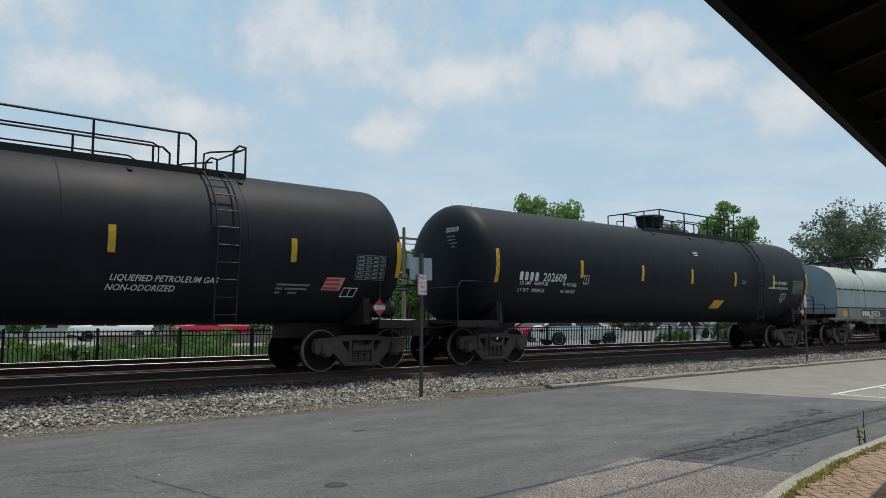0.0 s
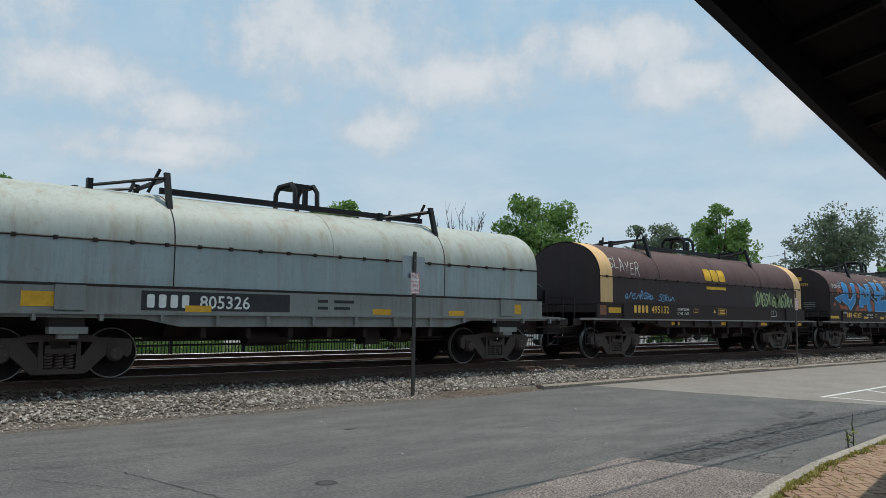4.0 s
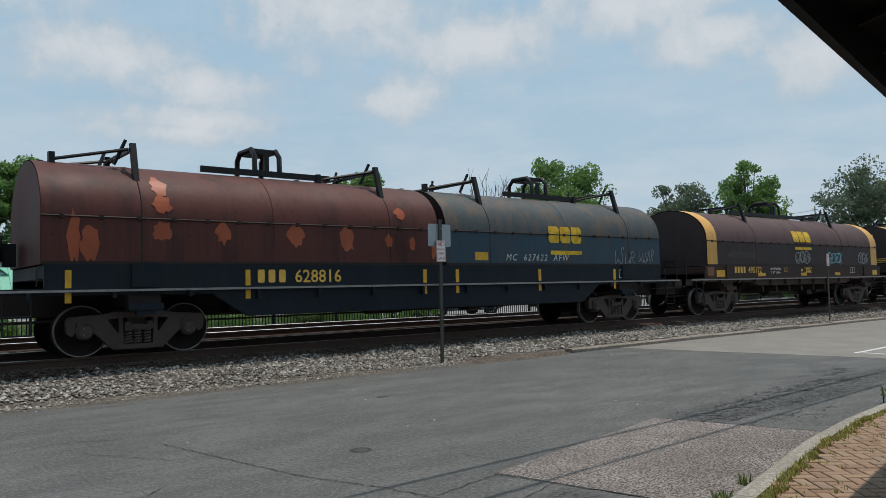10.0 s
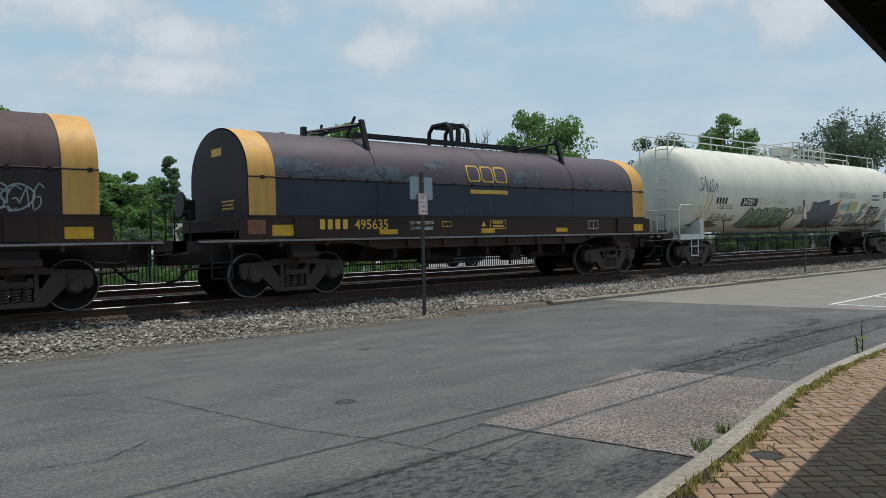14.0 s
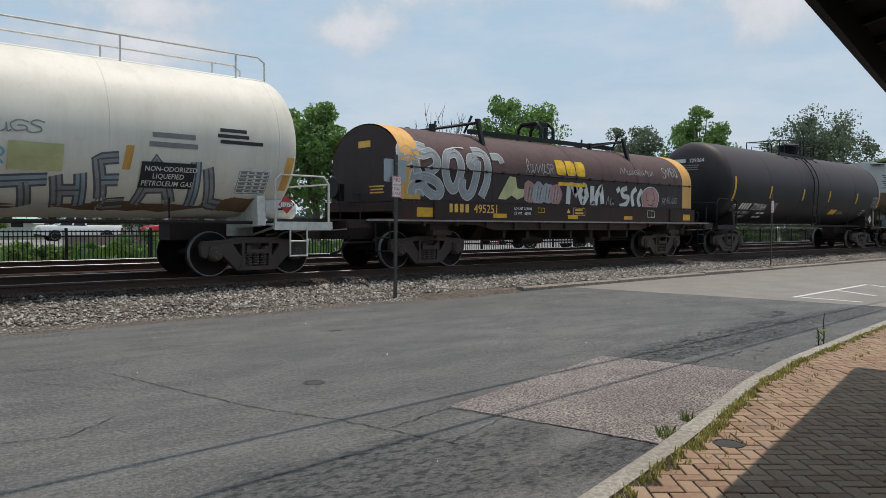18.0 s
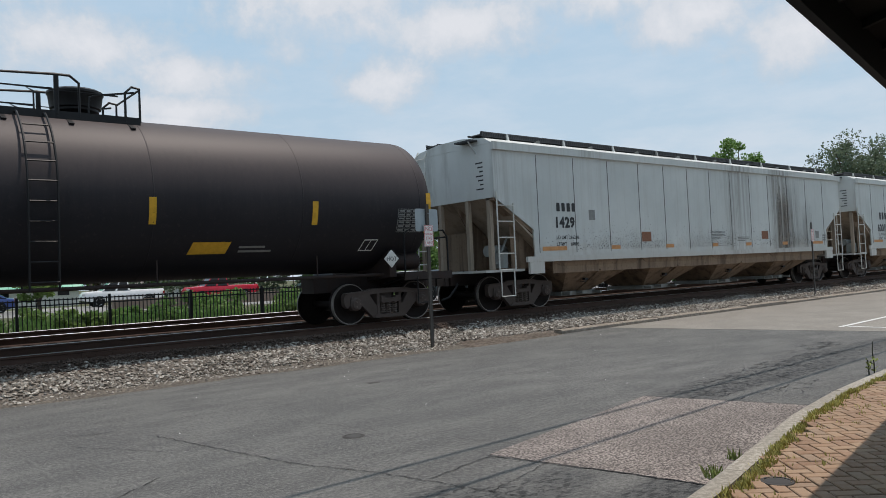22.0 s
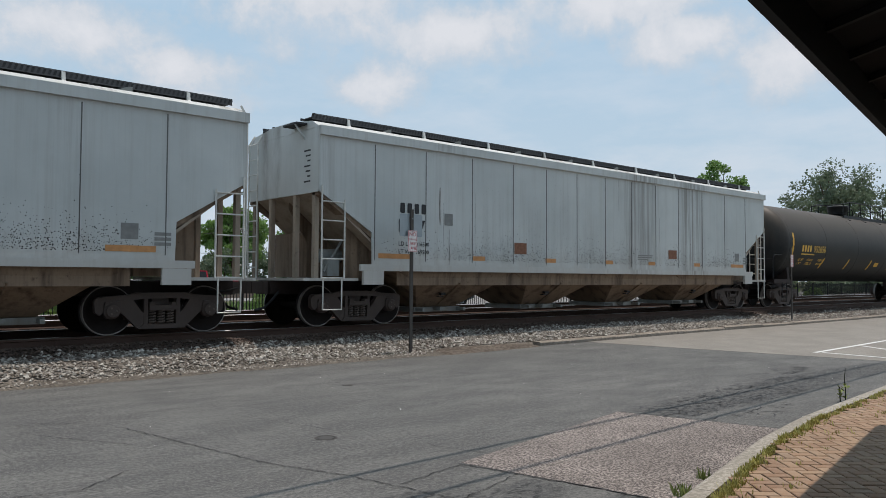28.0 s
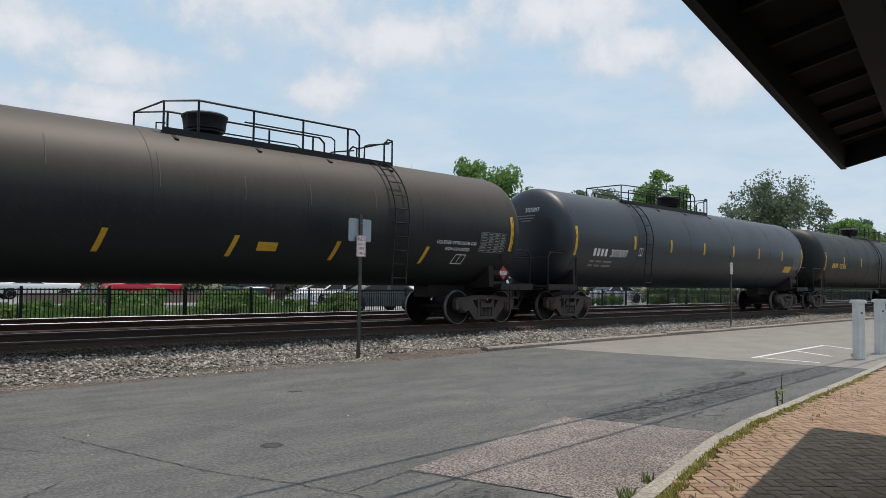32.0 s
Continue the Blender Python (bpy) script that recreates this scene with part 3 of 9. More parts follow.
        mb.mi = [0] * len(mb.f)
        tagged(mb.ob("road_crack", k, smooth=False), "thin dark crack running through the worn asphalt", "crack", kind="structure")


def build_track(name, mid, lift, label):
    tr = empty(name, (0, mid, RAIL + lift))
    tagged(tr, label, "railway track", kind="structure")
    prof = [(-0.075, -0.18), (0.075, -0.18), (0.07, -0.165), (0.012, -0.145), (0.010, -0.05), (0.036, -0.04), (0.036, -0.008), (0.024, 0.0), (-0.024, 0.0), (-0.036, -0.008), (-0.036, -0.04), (-0.010, -0.05), (-0.012, -0.145), (-0.07, -0.165)]
    for k, s in enumerate((-0.753, 0.753)):
        up = 0.05 if s > 0 else 0.0
        mb = MB().prism([(s + y, z + up) for y, z in prof], "x", -40, 140)
        mb.mi = [0] * len(mb.f)
        n = len(prof)
        for i in range(len(mb.f)):
            zs = [mb.v[q][2] for q in mb.f[i]]
            if len(zs) == 4 and min(zs) > -0.0091 + up:
                mb.mi[i] = 1
        rail = mb.ob("rail", [M_RAILSIDE, M_RAILTOP], tr, smooth=False)
        for j, x in enumerate(np.arange(-8, 60, 11.9) + k * 4.3):
            jb = MB().box(x - 0.45, x + 0.45, s - 0.030, s + 0.030, -0.14 + up, -0.055 + up)
            for q in (-0.36, -0.22, -0.07, 0.07, 0.22, 0.36):
                jb.lathe([(-0.05, 0.016), (0.05, 0.016)], 6, "y", (x + q, s, -0.1 + up))
            part("joint_bar", jb, M_RAILSIDE, tr, smooth=False)
    tie = MB().box(-0.11, 0.11, -1.3, 1.3, -0.33, -0.182)
    first = None
    for i in range(150):
        x = -12 + i * 0.52
        if first is None:
            first = part("tie", tie, M_TIE, tr, smooth=False)
            o = first
        else:
            o = new("tie", first.data)
            o.parent = tr
        o.location = (x, random.uniform(-0.04, 0.04), 0.02 * 0)
        o.rotation_euler = (0.019, 0, random.uniform(-0.02, 0.02))
    return tr


def scatter_stones(name, label, x, y, z, size, material, rng):
    """One mesh of angular stones at the given places."""
    base = np.array([(1, 0, 0), (-1, 0, 0), (0, 1, 0), (0, -1, 0), (0, 0, 1), (0, 0, -1)], float)
    tri = np.array([(0, 2, 4), (2, 1, 4), (1, 3, 4), (3, 0, 4), (2, 0, 5), (1, 2, 5), (3, 1, 5), (0, 3, 5)])
    n = len(x)
    sc = size[:, None, None] * rng.uniform(0.6, 1.15, (n, 1, 3)) * np.array([1.1, 1.1, 0.7])
    pts = base[None] * sc
    pts += rng.normal(0, 0.20, (n, 6, 3)) * size[:, None, None]
    a = rng.uniform(0, 6.28, n)
    c, s = np.cos(a), np.sin(a)
    px = pts[..., 0] * c[:, None] - pts[..., 1] * s[:, None]
    py = pts[..., 0] * s[:, None] + pts[..., 1] * c[:, None]
    v = np.stack([px + x[:, None], py + y[:, None], pts[..., 2] + (z + 0.012 + size * 0.25)[:, None]], -1).reshape(-1, 3)
    f = (tri[None] + 6 * np.arange(n)[:, None, None]).reshape(-1, 3)
    me = bpy.data.meshes.new(name)
    me.from_pydata(v.tolist(), [], f.tolist())
    me.materials.append(material)
    tagged(new(name, me), label, "gravel", kind="stuff")


def shoulder(y):
    return np.interp(y, [12.5, 12.72, 13.0, 13.45, 13.9, 14.4], [0.0, 0.0, 0.075, 0.245, 0.405, 0.41])


def build_stones():
    """Loose ballast along the shoulder, from the road's edge to the rail."""
    rng = np.random.default_rng(5)
    n = 72000
    x = np.concatenate([rng.uniform(0, 26, 50000), rng.uniform(26, 70, 22000)])
    y = np.where(x < 10.4, 12.38, 12.6) + np.where(x < 10.4, 1.97, 1.75) * rng.power(1.3, n)
    # fewer stones near the road's edge, in drifts
    keep = rng.uniform(0, 1, n) < np.clip((y - 12.30) / 0.35, 0.15, 1) * np.clip(0.75 + np.sin(x * 1.3 + y * 7) * np.where(y < 12.9, 0.6, 0.1), 0, 1)
    keep &= ~((x > 10.9) & (y < 12.95))
    keep &= y < 13.66 + 0.06 * np.sin(x * 2.1) + rng.normal(0, 0.05, n)
    x, y = x[keep], y[keep]
    size = rng.uniform(0.018, 0.046, len(x)) * np.where(y < 12.95, 0.75, 1.0)
    scatter_stones("ballast_stones", "loose grey and buff ballast stones on the track shoulder", x, y, shoulder(y), size, M_STONE, rng)
    # dirty stones at the rail's foot, the train's shade put into their colour
    n = 16000
    x = np.concatenate([rng.uniform(0, 26, 10000), rng.uniform(26, 60, 6000)])
    y = rng.uniform(13.5, 14.25, n)
    scatter_stones("oily_ballast_stones", "rust-brown dirty ballast stones beside the rail, train shade in their colour", x, y, shoulder(y), rng.uniform(0.016, 0.04, n), M_STONE_DARK, rng)


def build_gutter():
    """Sandy strip where the asphalt runs out into the ballast."""
    nx, ny = 60, 6
    v = []
    for j in range(ny):
        for i in range(nx):
            x = -6 + i * 17.2 / (nx - 1)
            edge = 12.26 + 0.16 * noise.noise((x * 0.8, 2, 0)) + 0.06 * noise.noise((x * 4, 2, 0))
            y = edge + (12.95 - edge) * j / (ny - 1)
            v.append((x, y, (0.003 if j == 0 else 0.004 + 0.007 * j + 0.008 * noise.noise((x * 3, y * 5, 2)))))
    mb = MB().add(v, [(j * nx + i, j * nx + i + 1, (j + 1) * nx + i + 1, (j + 1) * nx + i) for j in range(ny - 1) for i in range(nx - 1)])
    tagged(mb.ob("gutter", m_pavement("dusty_gutter", (0.065, 0.056, 0.047), (0.20, 0.175, 0.145), 22)), "dusty gravel strip between road and ballast", "gutter", kind="structure")


build_ground()
build_gutter()
build_road()
build_track("track_near", TRACK, 0.0, "steel rails on timber ties under the passing train")
build_track("track_far", TRACK2, 0.07, "second railway track of steel rails on timber ties")
build_stones()


# ---- station canopy and brick pavement ----
def canopy_frame():
    """Corner of the roof edge and its two directions."""
    a = Vector((-0.981, -0.194, 0))
    return Vector((9.52, 2.98, 3.04)), a, Vector((0.194, -0.981, 0))


M_CANOPY = painted("dark_canopy_timber", (0.017, 0.018, 0.021), (0.022, 0.023, 0.025), 0.3, 0.8, 2, False, spec=0.06)
M_CANOPY_BEAM = painted("dark_canopy_beam", (0.026, 0.029, 0.034), (0.028, 0.030, 0.033), 0.3, 0.7, 2, False, spec=0.1)
M_WALL = painted("station_wall_render", (0.30, 0.25, 0.20), (0.2, 0.16, 0.12), 0.3, 0.85)


def build_canopy():
    c, a, b = canopy_frame()
    root = tagged(empty("canopy", c), "dark station canopy roof seen from below", "canopy", kind="structure")
    up = Vector((0, 0, 1))

    def slab(mb, a0, a1, b0, b1, z0, z1, s0=0.0, s1=0.0):
        p = [a * i + b * j + up * (z + (s0 if j == b0 else s1)) for z in (z0, z1) for j in (b0, b1) for i in (a0, a1)]
        return mb.add(p, [(0, 2, 3, 1), (4, 5, 7, 6), (0, 1, 5, 4), (2, 6, 7, 3), (0, 4, 6, 2), (1, 3, 7, 5)])
    L, W, rise = 24.0, 8.0, 2.2
    part("roof_deck", slab(MB(), 0.0, L, 0.0, W, 0.26, 0.34, 0, rise), M_CANOPY, root, smooth=False)
    part("fascia", slab(MB(), 0.004, L, 0.0, 0.06, 0.0, 0.275), M_CANOPY_BEAM, root, smooth=False)
    part("fascia", slab(MB(), 0.0, 0.06, 0.064, W, 0.0, 0.30, 0.017, rise), M_CANOPY_BEAM, root, smooth=False)
    part("edge_beam", slab(MB(), 0.5, L, 0.62, 0.80, 0.06, 0.41), M_CANOPY_BEAM, root, smooth=False)
    part("edge_beam", slab(MB(), 1.2, L, 3.2, 3.4, 0.72, 1.1), M_CANOPY_BEAM, root, smooth=False)
    for i in range(30):
        part("rafter", slab(MB(), 0.62 + i * 0.78, 0.67 + i * 0.78, 0.07, W, 0.20, 0.256, 0.02, rise), M_CANOPY_BEAM, root, smooth=False)
    # the station's wall behind carries the roof
    w = MB()
    slab(w, -1.0, L, W, W + 0.3, -3.04, 2.5)
    tagged(w.ob("wall_station", M_WALL, smooth=False), "plain station wall behind the canopy", "wall", kind="structure").location = c


build_canopy()


# ---- the train ----
# distance run by the train, metres at seconds
RUN = [(0, 0.0), (1.5, 11.59), (3, 23.04), (6, 46.17), (8, 61.46), (9, 69.14), (11, 84.8), (13, 100.13), (15.2, 117.07), (17.6, 136.0),
       (19, 146.9), (20.9, 161.59), (23, 178.04), (25.4, 196.66), (28, 217.03), (30, 232.29), (32, 247.61)]
WHEEL_R = 0.45


def run_at(t):
    return float(np.interp(t, [r[0] for r in RUN], [r[1] for r in RUN]))


def truck_parts():
    """A freight truck: bolster with side frames, springs and two wheelsets; origin on the rails under its pivot."""
    b = MB().box(-0.16, 0.16, -0.92, 0.92, 0.42, 0.72).lathe([(0.70, 0.22), (0.80, 0.22)], 16, "z")
    root = b.ob("truck", M_STEEL, smooth=False)
    for s in (-1, 1):
        ya, yb = sorted((s * 0.90, s * 1.04))

        def both(f, poly, trim=0.0):
            for q in (-1, 1):
                f.prism([(q * x, z) for x, z in poly], "y", ya + trim, yb - trim)
        # cast frame: top member, diagonals to the spring seat, columns and pedestal jaws
        f = MB().prism([(-1.20, 0.61), (-1.15, 0.70), (-0.62, 0.735), (-0.45, 0.775), (0.45, 0.775), (0.62, 0.735), (1.15, 0.70), (1.20, 0.61), (1.04, 0.60), (0.56, 0.64), (0.28, 0.665), (-0.28, 0.665), (-0.56, 0.64), (-1.04, 0.60)], "y", ya, yb)
        both(f, [(0.53, 0.645), (0.80, 0.615), (0.77, 0.44), (0.69, 0.37), (0.43, 0.115), (0.33, 0.115), (0.335, 0.40), (0.37, 0.42)], 0.004)
        both(f, [(0.255, 0.12), (0.34, 0.12), (0.33, 0.67), (0.265, 0.67)], -0.006)
        both(f, [(1.03, 0.61), (1.195, 0.615), (1.18, 0.43), (1.10, 0.37), (1.045, 0.43)], 0.004)
        f.prism([(-0.43, 0.112), (0.43, 0.112), (0.36, 0.195), (-0.36, 0.195)], "y", ya - 0.012, yb + 0.012)
        part("side_frame", f, M_STEEL, root)
        lip = MB().prism([(-1.14, 0.69), (-0.62, 0.725), (-0.45, 0.765), (0.45, 0.765), (0.62, 0.725), (1.14, 0.69), (1.14, 0.665), (0.62, 0.70), (0.45, 0.74), (-0.45, 0.74), (-0.62, 0.70), (-1.14, 0.665)], "y", *sorted((s * 1.041, s * 1.062)))
        part("frame_flange", lip, M_STEEL, root)
        yy = s * 0.98
        for q in (-0.9, 0.9):
            part("bearing_adapter", MB().prism([(q - 0.14, 0.53), (q + 0.14, 0.53), (q + 0.11, 0.61), (q - 0.11, 0.61)], "y", *sorted((s * 0.88, s * 1.07))), M_STEEL, root, smooth=False)
            end = MB()
            end.lathe([(yy - s * 0.06, 0.15), (yy + s * 0.09, 0.145), (yy + s * 0.11, 0.12), (yy + s * 0.145, 0.11), (yy + s * 0.15, 0.04)], 14, "y", (q, 0, WHEEL_R))
            part("bearing_cap", end, M_STEEL, root)
            for a in range(3):
                part("cap_bolt", MB().lathe([(yy + s * 0.145, 0.020), (yy + s * 0.172, 0.018)], 6, "y", (q + 0.06 * math.cos(a * 2.09), 0, WHEEL_R + 0.06 * math.sin(a * 2.09))), M_GRIT, root)
        for q in (-0.165, 0.0, 0.165):
            coil = MB().tube([(q + 0.062 * math.cos(t * 0.9), s * 0.985 + 0.062 * math.sin(t * 0.9), 0.20 + 0.25 * t / 35) for t in range(36)], 0.016, 5)
            part("spring", coil, M_GRIT, root)
        bs = MB().prism([(-0.25, 0.455), (0.25, 0.455), (0.24, 0.595), (0.16, 0.60), (0.15, 0.545), (-0.15, 0.545), (-0.16, 0.60), (-0.24, 0.595)], "y", *sorted((s * 0.88, s * 1.09)))
        part("bolster_end", bs, M_STEEL, root, smooth=False)
    for q in (-0.9, 0.9):
        w = MB()
        w.lathe([(-1.0, 0.08), (1.0, 0.08)], 10, "y")
        for s in (-1, 1):
            w.cur = 0
            prof = [(0.685, 0.10), (0.70, 0.16), (0.735, 0.20), (0.745, 0.34), (0.715, 0.385), (0.715, 0.40)]
            back = [(0.8155, 0.428), (0.812, 0.395), (0.80, 0.36), (0.775, 0.33), (0.765, 0.20), (0.80, 0.15), (0.81, 0.10)]
            w.lathe([(s * a, r) for a, r in prof] + [(s * 0.69, 0.475), (s * 0.72, 0.477), (s * 0.735, 0.452)], 32, "y", caps=False)
            w.lathe([(s * a, r) for a, r in back], 32, "y", caps=False)
            w.cur = 1
            w.lathe([(s * 0.735, 0.452), (s * 0.812, 0.449), (s * 0.820, 0.446), (s * 0.820, 0.434), (s * 0.8155, 0.428)], 32, "y", caps=False)
            w.cur = 0
        o = part("wheelset", w, [M_WHEEL, M_TREAD], root)
        o.location = (q, 0, WHEEL_R)
    br = MB().box(-0.62, -0.42, -0.85, 0.85, 0.28, 0.40).box(0.42, 0.62, -0.85, 0.85, 0.28, 0.40)
    part("brake_beam", br, M_STEEL, root, smooth=False)
    return root


TRUCK = []


def add_trucks(car, half):
    for x in (-half, half):
        if not TRUCK:
            TRUCK.append(truck_parts())
            o = TRUCK[0]
        else:
            o = copy_thing(TRUCK[0], Matrix.Identity(4))
        o.parent = car
        o.location = (x, 0, 0)


COUPLER = []


def add_couplers(car, half, body):
    """Draft gear, coupler and hoses at both ends."""
    for s in (-1, 1):
        if not COUPLER:
            c = MB().box(-1.3, -0.30, -0.16, 0.16, 0.70, 0.98)
            c.prism([(-0.45, -0.09), (-0.2, -0.10), (-0.05, -0.19), (0.06, -0.16), (0.06, -0.02), (-0.04, 0.02), (-0.02, 0.17), (-0.2, 0.16), (-0.45, 0.09)], "z", 0.72, 0.98)
            COUPLER.append(c.ob("coupler", M_STEEL, smooth=False))
            h = MB().tube([(-0.55, 0.35, 0.75), (-0.4, 0.4, 0.6), (-0.2, 0.4, 0.42), (0.0, 0.36, 0.36)], 0.03, 6)
            h.tube([(-1.2, -0.9, 0.82), (-0.7, -0.5, 0.78), (-0.25, -0.15, 0.85)], 0.022, 5)
            part("brake_hose", h, M_IRON, COUPLER[0])
            o = COUPLER[0]
        else:
            o = copy_thing(COUPLER[0], Matrix.Identity(4))
        o.parent = car
        o.matrix_basis = pose(s * (half - 0.02), 0, 0, 0, 0, 0 if s > 0 else 180)


class Skin:
    """Lays flat shapes on the near side of a car: y as a function of height."""

    def __init__(self, car, yz):
        self.car, self.yz = car, yz

    def put(self, name, verts, faces, material, x0, z0, off=0.007, label=""):
        mb = MB()
        mb.add([(x0 + u, self.yz(z0 + v) - off, z0 + v) for u, v in verts], faces)
        return part(name, mb, material, self.car, label, smooth=False)

    def text(self, s, x, z, size, material, name="lettering", spacing=1.0, slant=0.0, off=0.008, label="", bold=0.012):
        v, f = letters(s, size, spacing, bold)
        return self.put(name, [(a + slant * b, b) for a, b in v], f, material, x, z, off, label)

    def grid(self, name, quad, material, off=0.006, nx=1, nz=6, label=""):
        """A four-cornered patch (x, z), low left first and round, split to follow the curve."""
        (a, b, c, d) = [Vector((*p, 0)) for p in quad]
        v, f = [], []
        for j in range(nz + 1):
            l, r = a.lerp(d, j / nz), b.lerp(c, j / nz)
            for i in range(nx + 1):
                p = l.lerp(r, i / nx)
                v.append((p.x, p.y))
        for j in range(nz):
            for i in range(nx):
                q = j * (nx + 1) + i
                f.append((q, q + 1, q + nx + 2, q + nx + 1))
        return self.put(name, v, f, material, 0, 0, off, label)

    def rect(self, name, x0, x1, z0, z1, material, off=0.006, nz=4, label="", slant=0.0):
        h = (z1 - z0) * slant
        return self.grid(name, [(x0, z0), (x1, z0), (x1 + h, z1), (x0 + h, z1)], material, off, 1, nz, label)

    def strokes(self, name, lines, width, material, off=0.010, label="", straight=False):
        """Sprayed lines: each a list of (x, z) points, drawn as a ribbon of even width."""
        v, f = [], []
        for line in lines:
            p = [Vector(q) for q in line]
            # even out with a spline through the points
            pts = []
            for i in range(len(p) - 1):
                p0, p1, p2, p3 = p[max(i - 1, 0)], p[i], p[i + 1], p[min(i + 2, len(p) - 1)]
                for k in range(5):
                    t = k / 5
                    if straight:
                        pts.append(p1.lerp(p2, t))
                        continue
                    pts.append(0.5 * ((2 * p1) + (p2 - p0) * t + (2 * p0 - 5 * p1 + 4 * p2 - p3) * t * t + (3 * p1 - p0 - 3 * p2 + p3) * t ** 3))
            pts.append(p[-1])
            o = len(v)
            for i, q in enumerate(pts):
                d = (pts[min(i + 1, len(pts) - 1)] - pts[max(i - 1, 0)])
                d = d.normalized() if d.length > 1e-6 else Vector((1, 0))
                nrm = Vector((-d.y, d.x)) * width / 2
                v += [tuple(q + nrm), tuple(q - nrm)]
            f += [(o + 2 * i, o + 2 * i + 1, o + 2 * i + 3, o + 2 * i + 2) for i in range(len(pts) - 1)]
        return self.put(name, v, f, material, 0, 0, off, label)

    def poly(self, name, pts, material, off=0.008, step=0.12, label=""):
        """A filled outline (x, z), cut into level bands so that it follows the curve."""
        bm = bmesh.new()
        bm.faces.new([bm.verts.new((x, 0, z)) for x, z in pts])
        z0, z1 = min(p[1] for p in pts), max(p[1] for p in pts)
        z = z0 + step
        while z < z1:
            bmesh.ops.bisect_plane(bm, geom=bm.verts[:] + bm.edges[:] + bm.faces[:], plane_co=(0, 0, z), plane_no=(0, 0, 1))
            z += step
        bmesh.ops.triangulate(bm, faces=bm.faces[:])
        bm.verts.index_update()
        v = [(q.co.x, q.co.z) for q in bm.verts]
        f = [tuple(q.index for q in fc.verts) for fc in bm.faces]
        bm.free()
        return self.put(name, v, f, material, 0, 0, off, label)

    def bars(self, x, z, rows, material, height=0.05, gap=0.10, name="small_print"):
        """Unreadable small print as plain bars; rows of (start, length) pairs."""
        v, f = [], []
        for k, row in enumerate(rows):
            for a, w in row:
                o = len(v)
                h = -k * gap
                v += [(a, h), (a + w, h), (a + w, h + height), (a, h + height)]
                f.append((o, o + 1, o + 2, o + 3))
        self.put(name, v, f, material, x, z, 0.007)["kind"] = "stuff"

    def mark(self, letters_n, digits, x, z, size, material, spacing=1.0, slant=0.0):
        """A car's mark: the company's letters as plain blocks, then the number."""
        w = size * 0.40
        for k in range(letters_n):
            a = k * size * 0.62
            h, c = size * 0.7, w * 0.16
            slab = [(a + c, 0), (a + w - c, 0), (a + w, c), (a + w, h - c), (a + w - c, h), (a + c, h), (a, h - c), (a, c)]
            self.put("owner_mark", [(u + slant * v, v) for u, v in slab], [tuple(range(8))], material, x, z, 0.008)
        if not digits:
            return
        self.text(digits, x + letters_n * size * 0.66 + size * 0.2, z, size, material, "car_number", spacing, slant)


def car_root(kind, mid, label, category):
    c = empty(kind, (mid, TRACK, RAIL))
    tagged(c, label, category, group="cars of the passing freight train")
    CARS.append((c, mid))
    return c


CARS = []


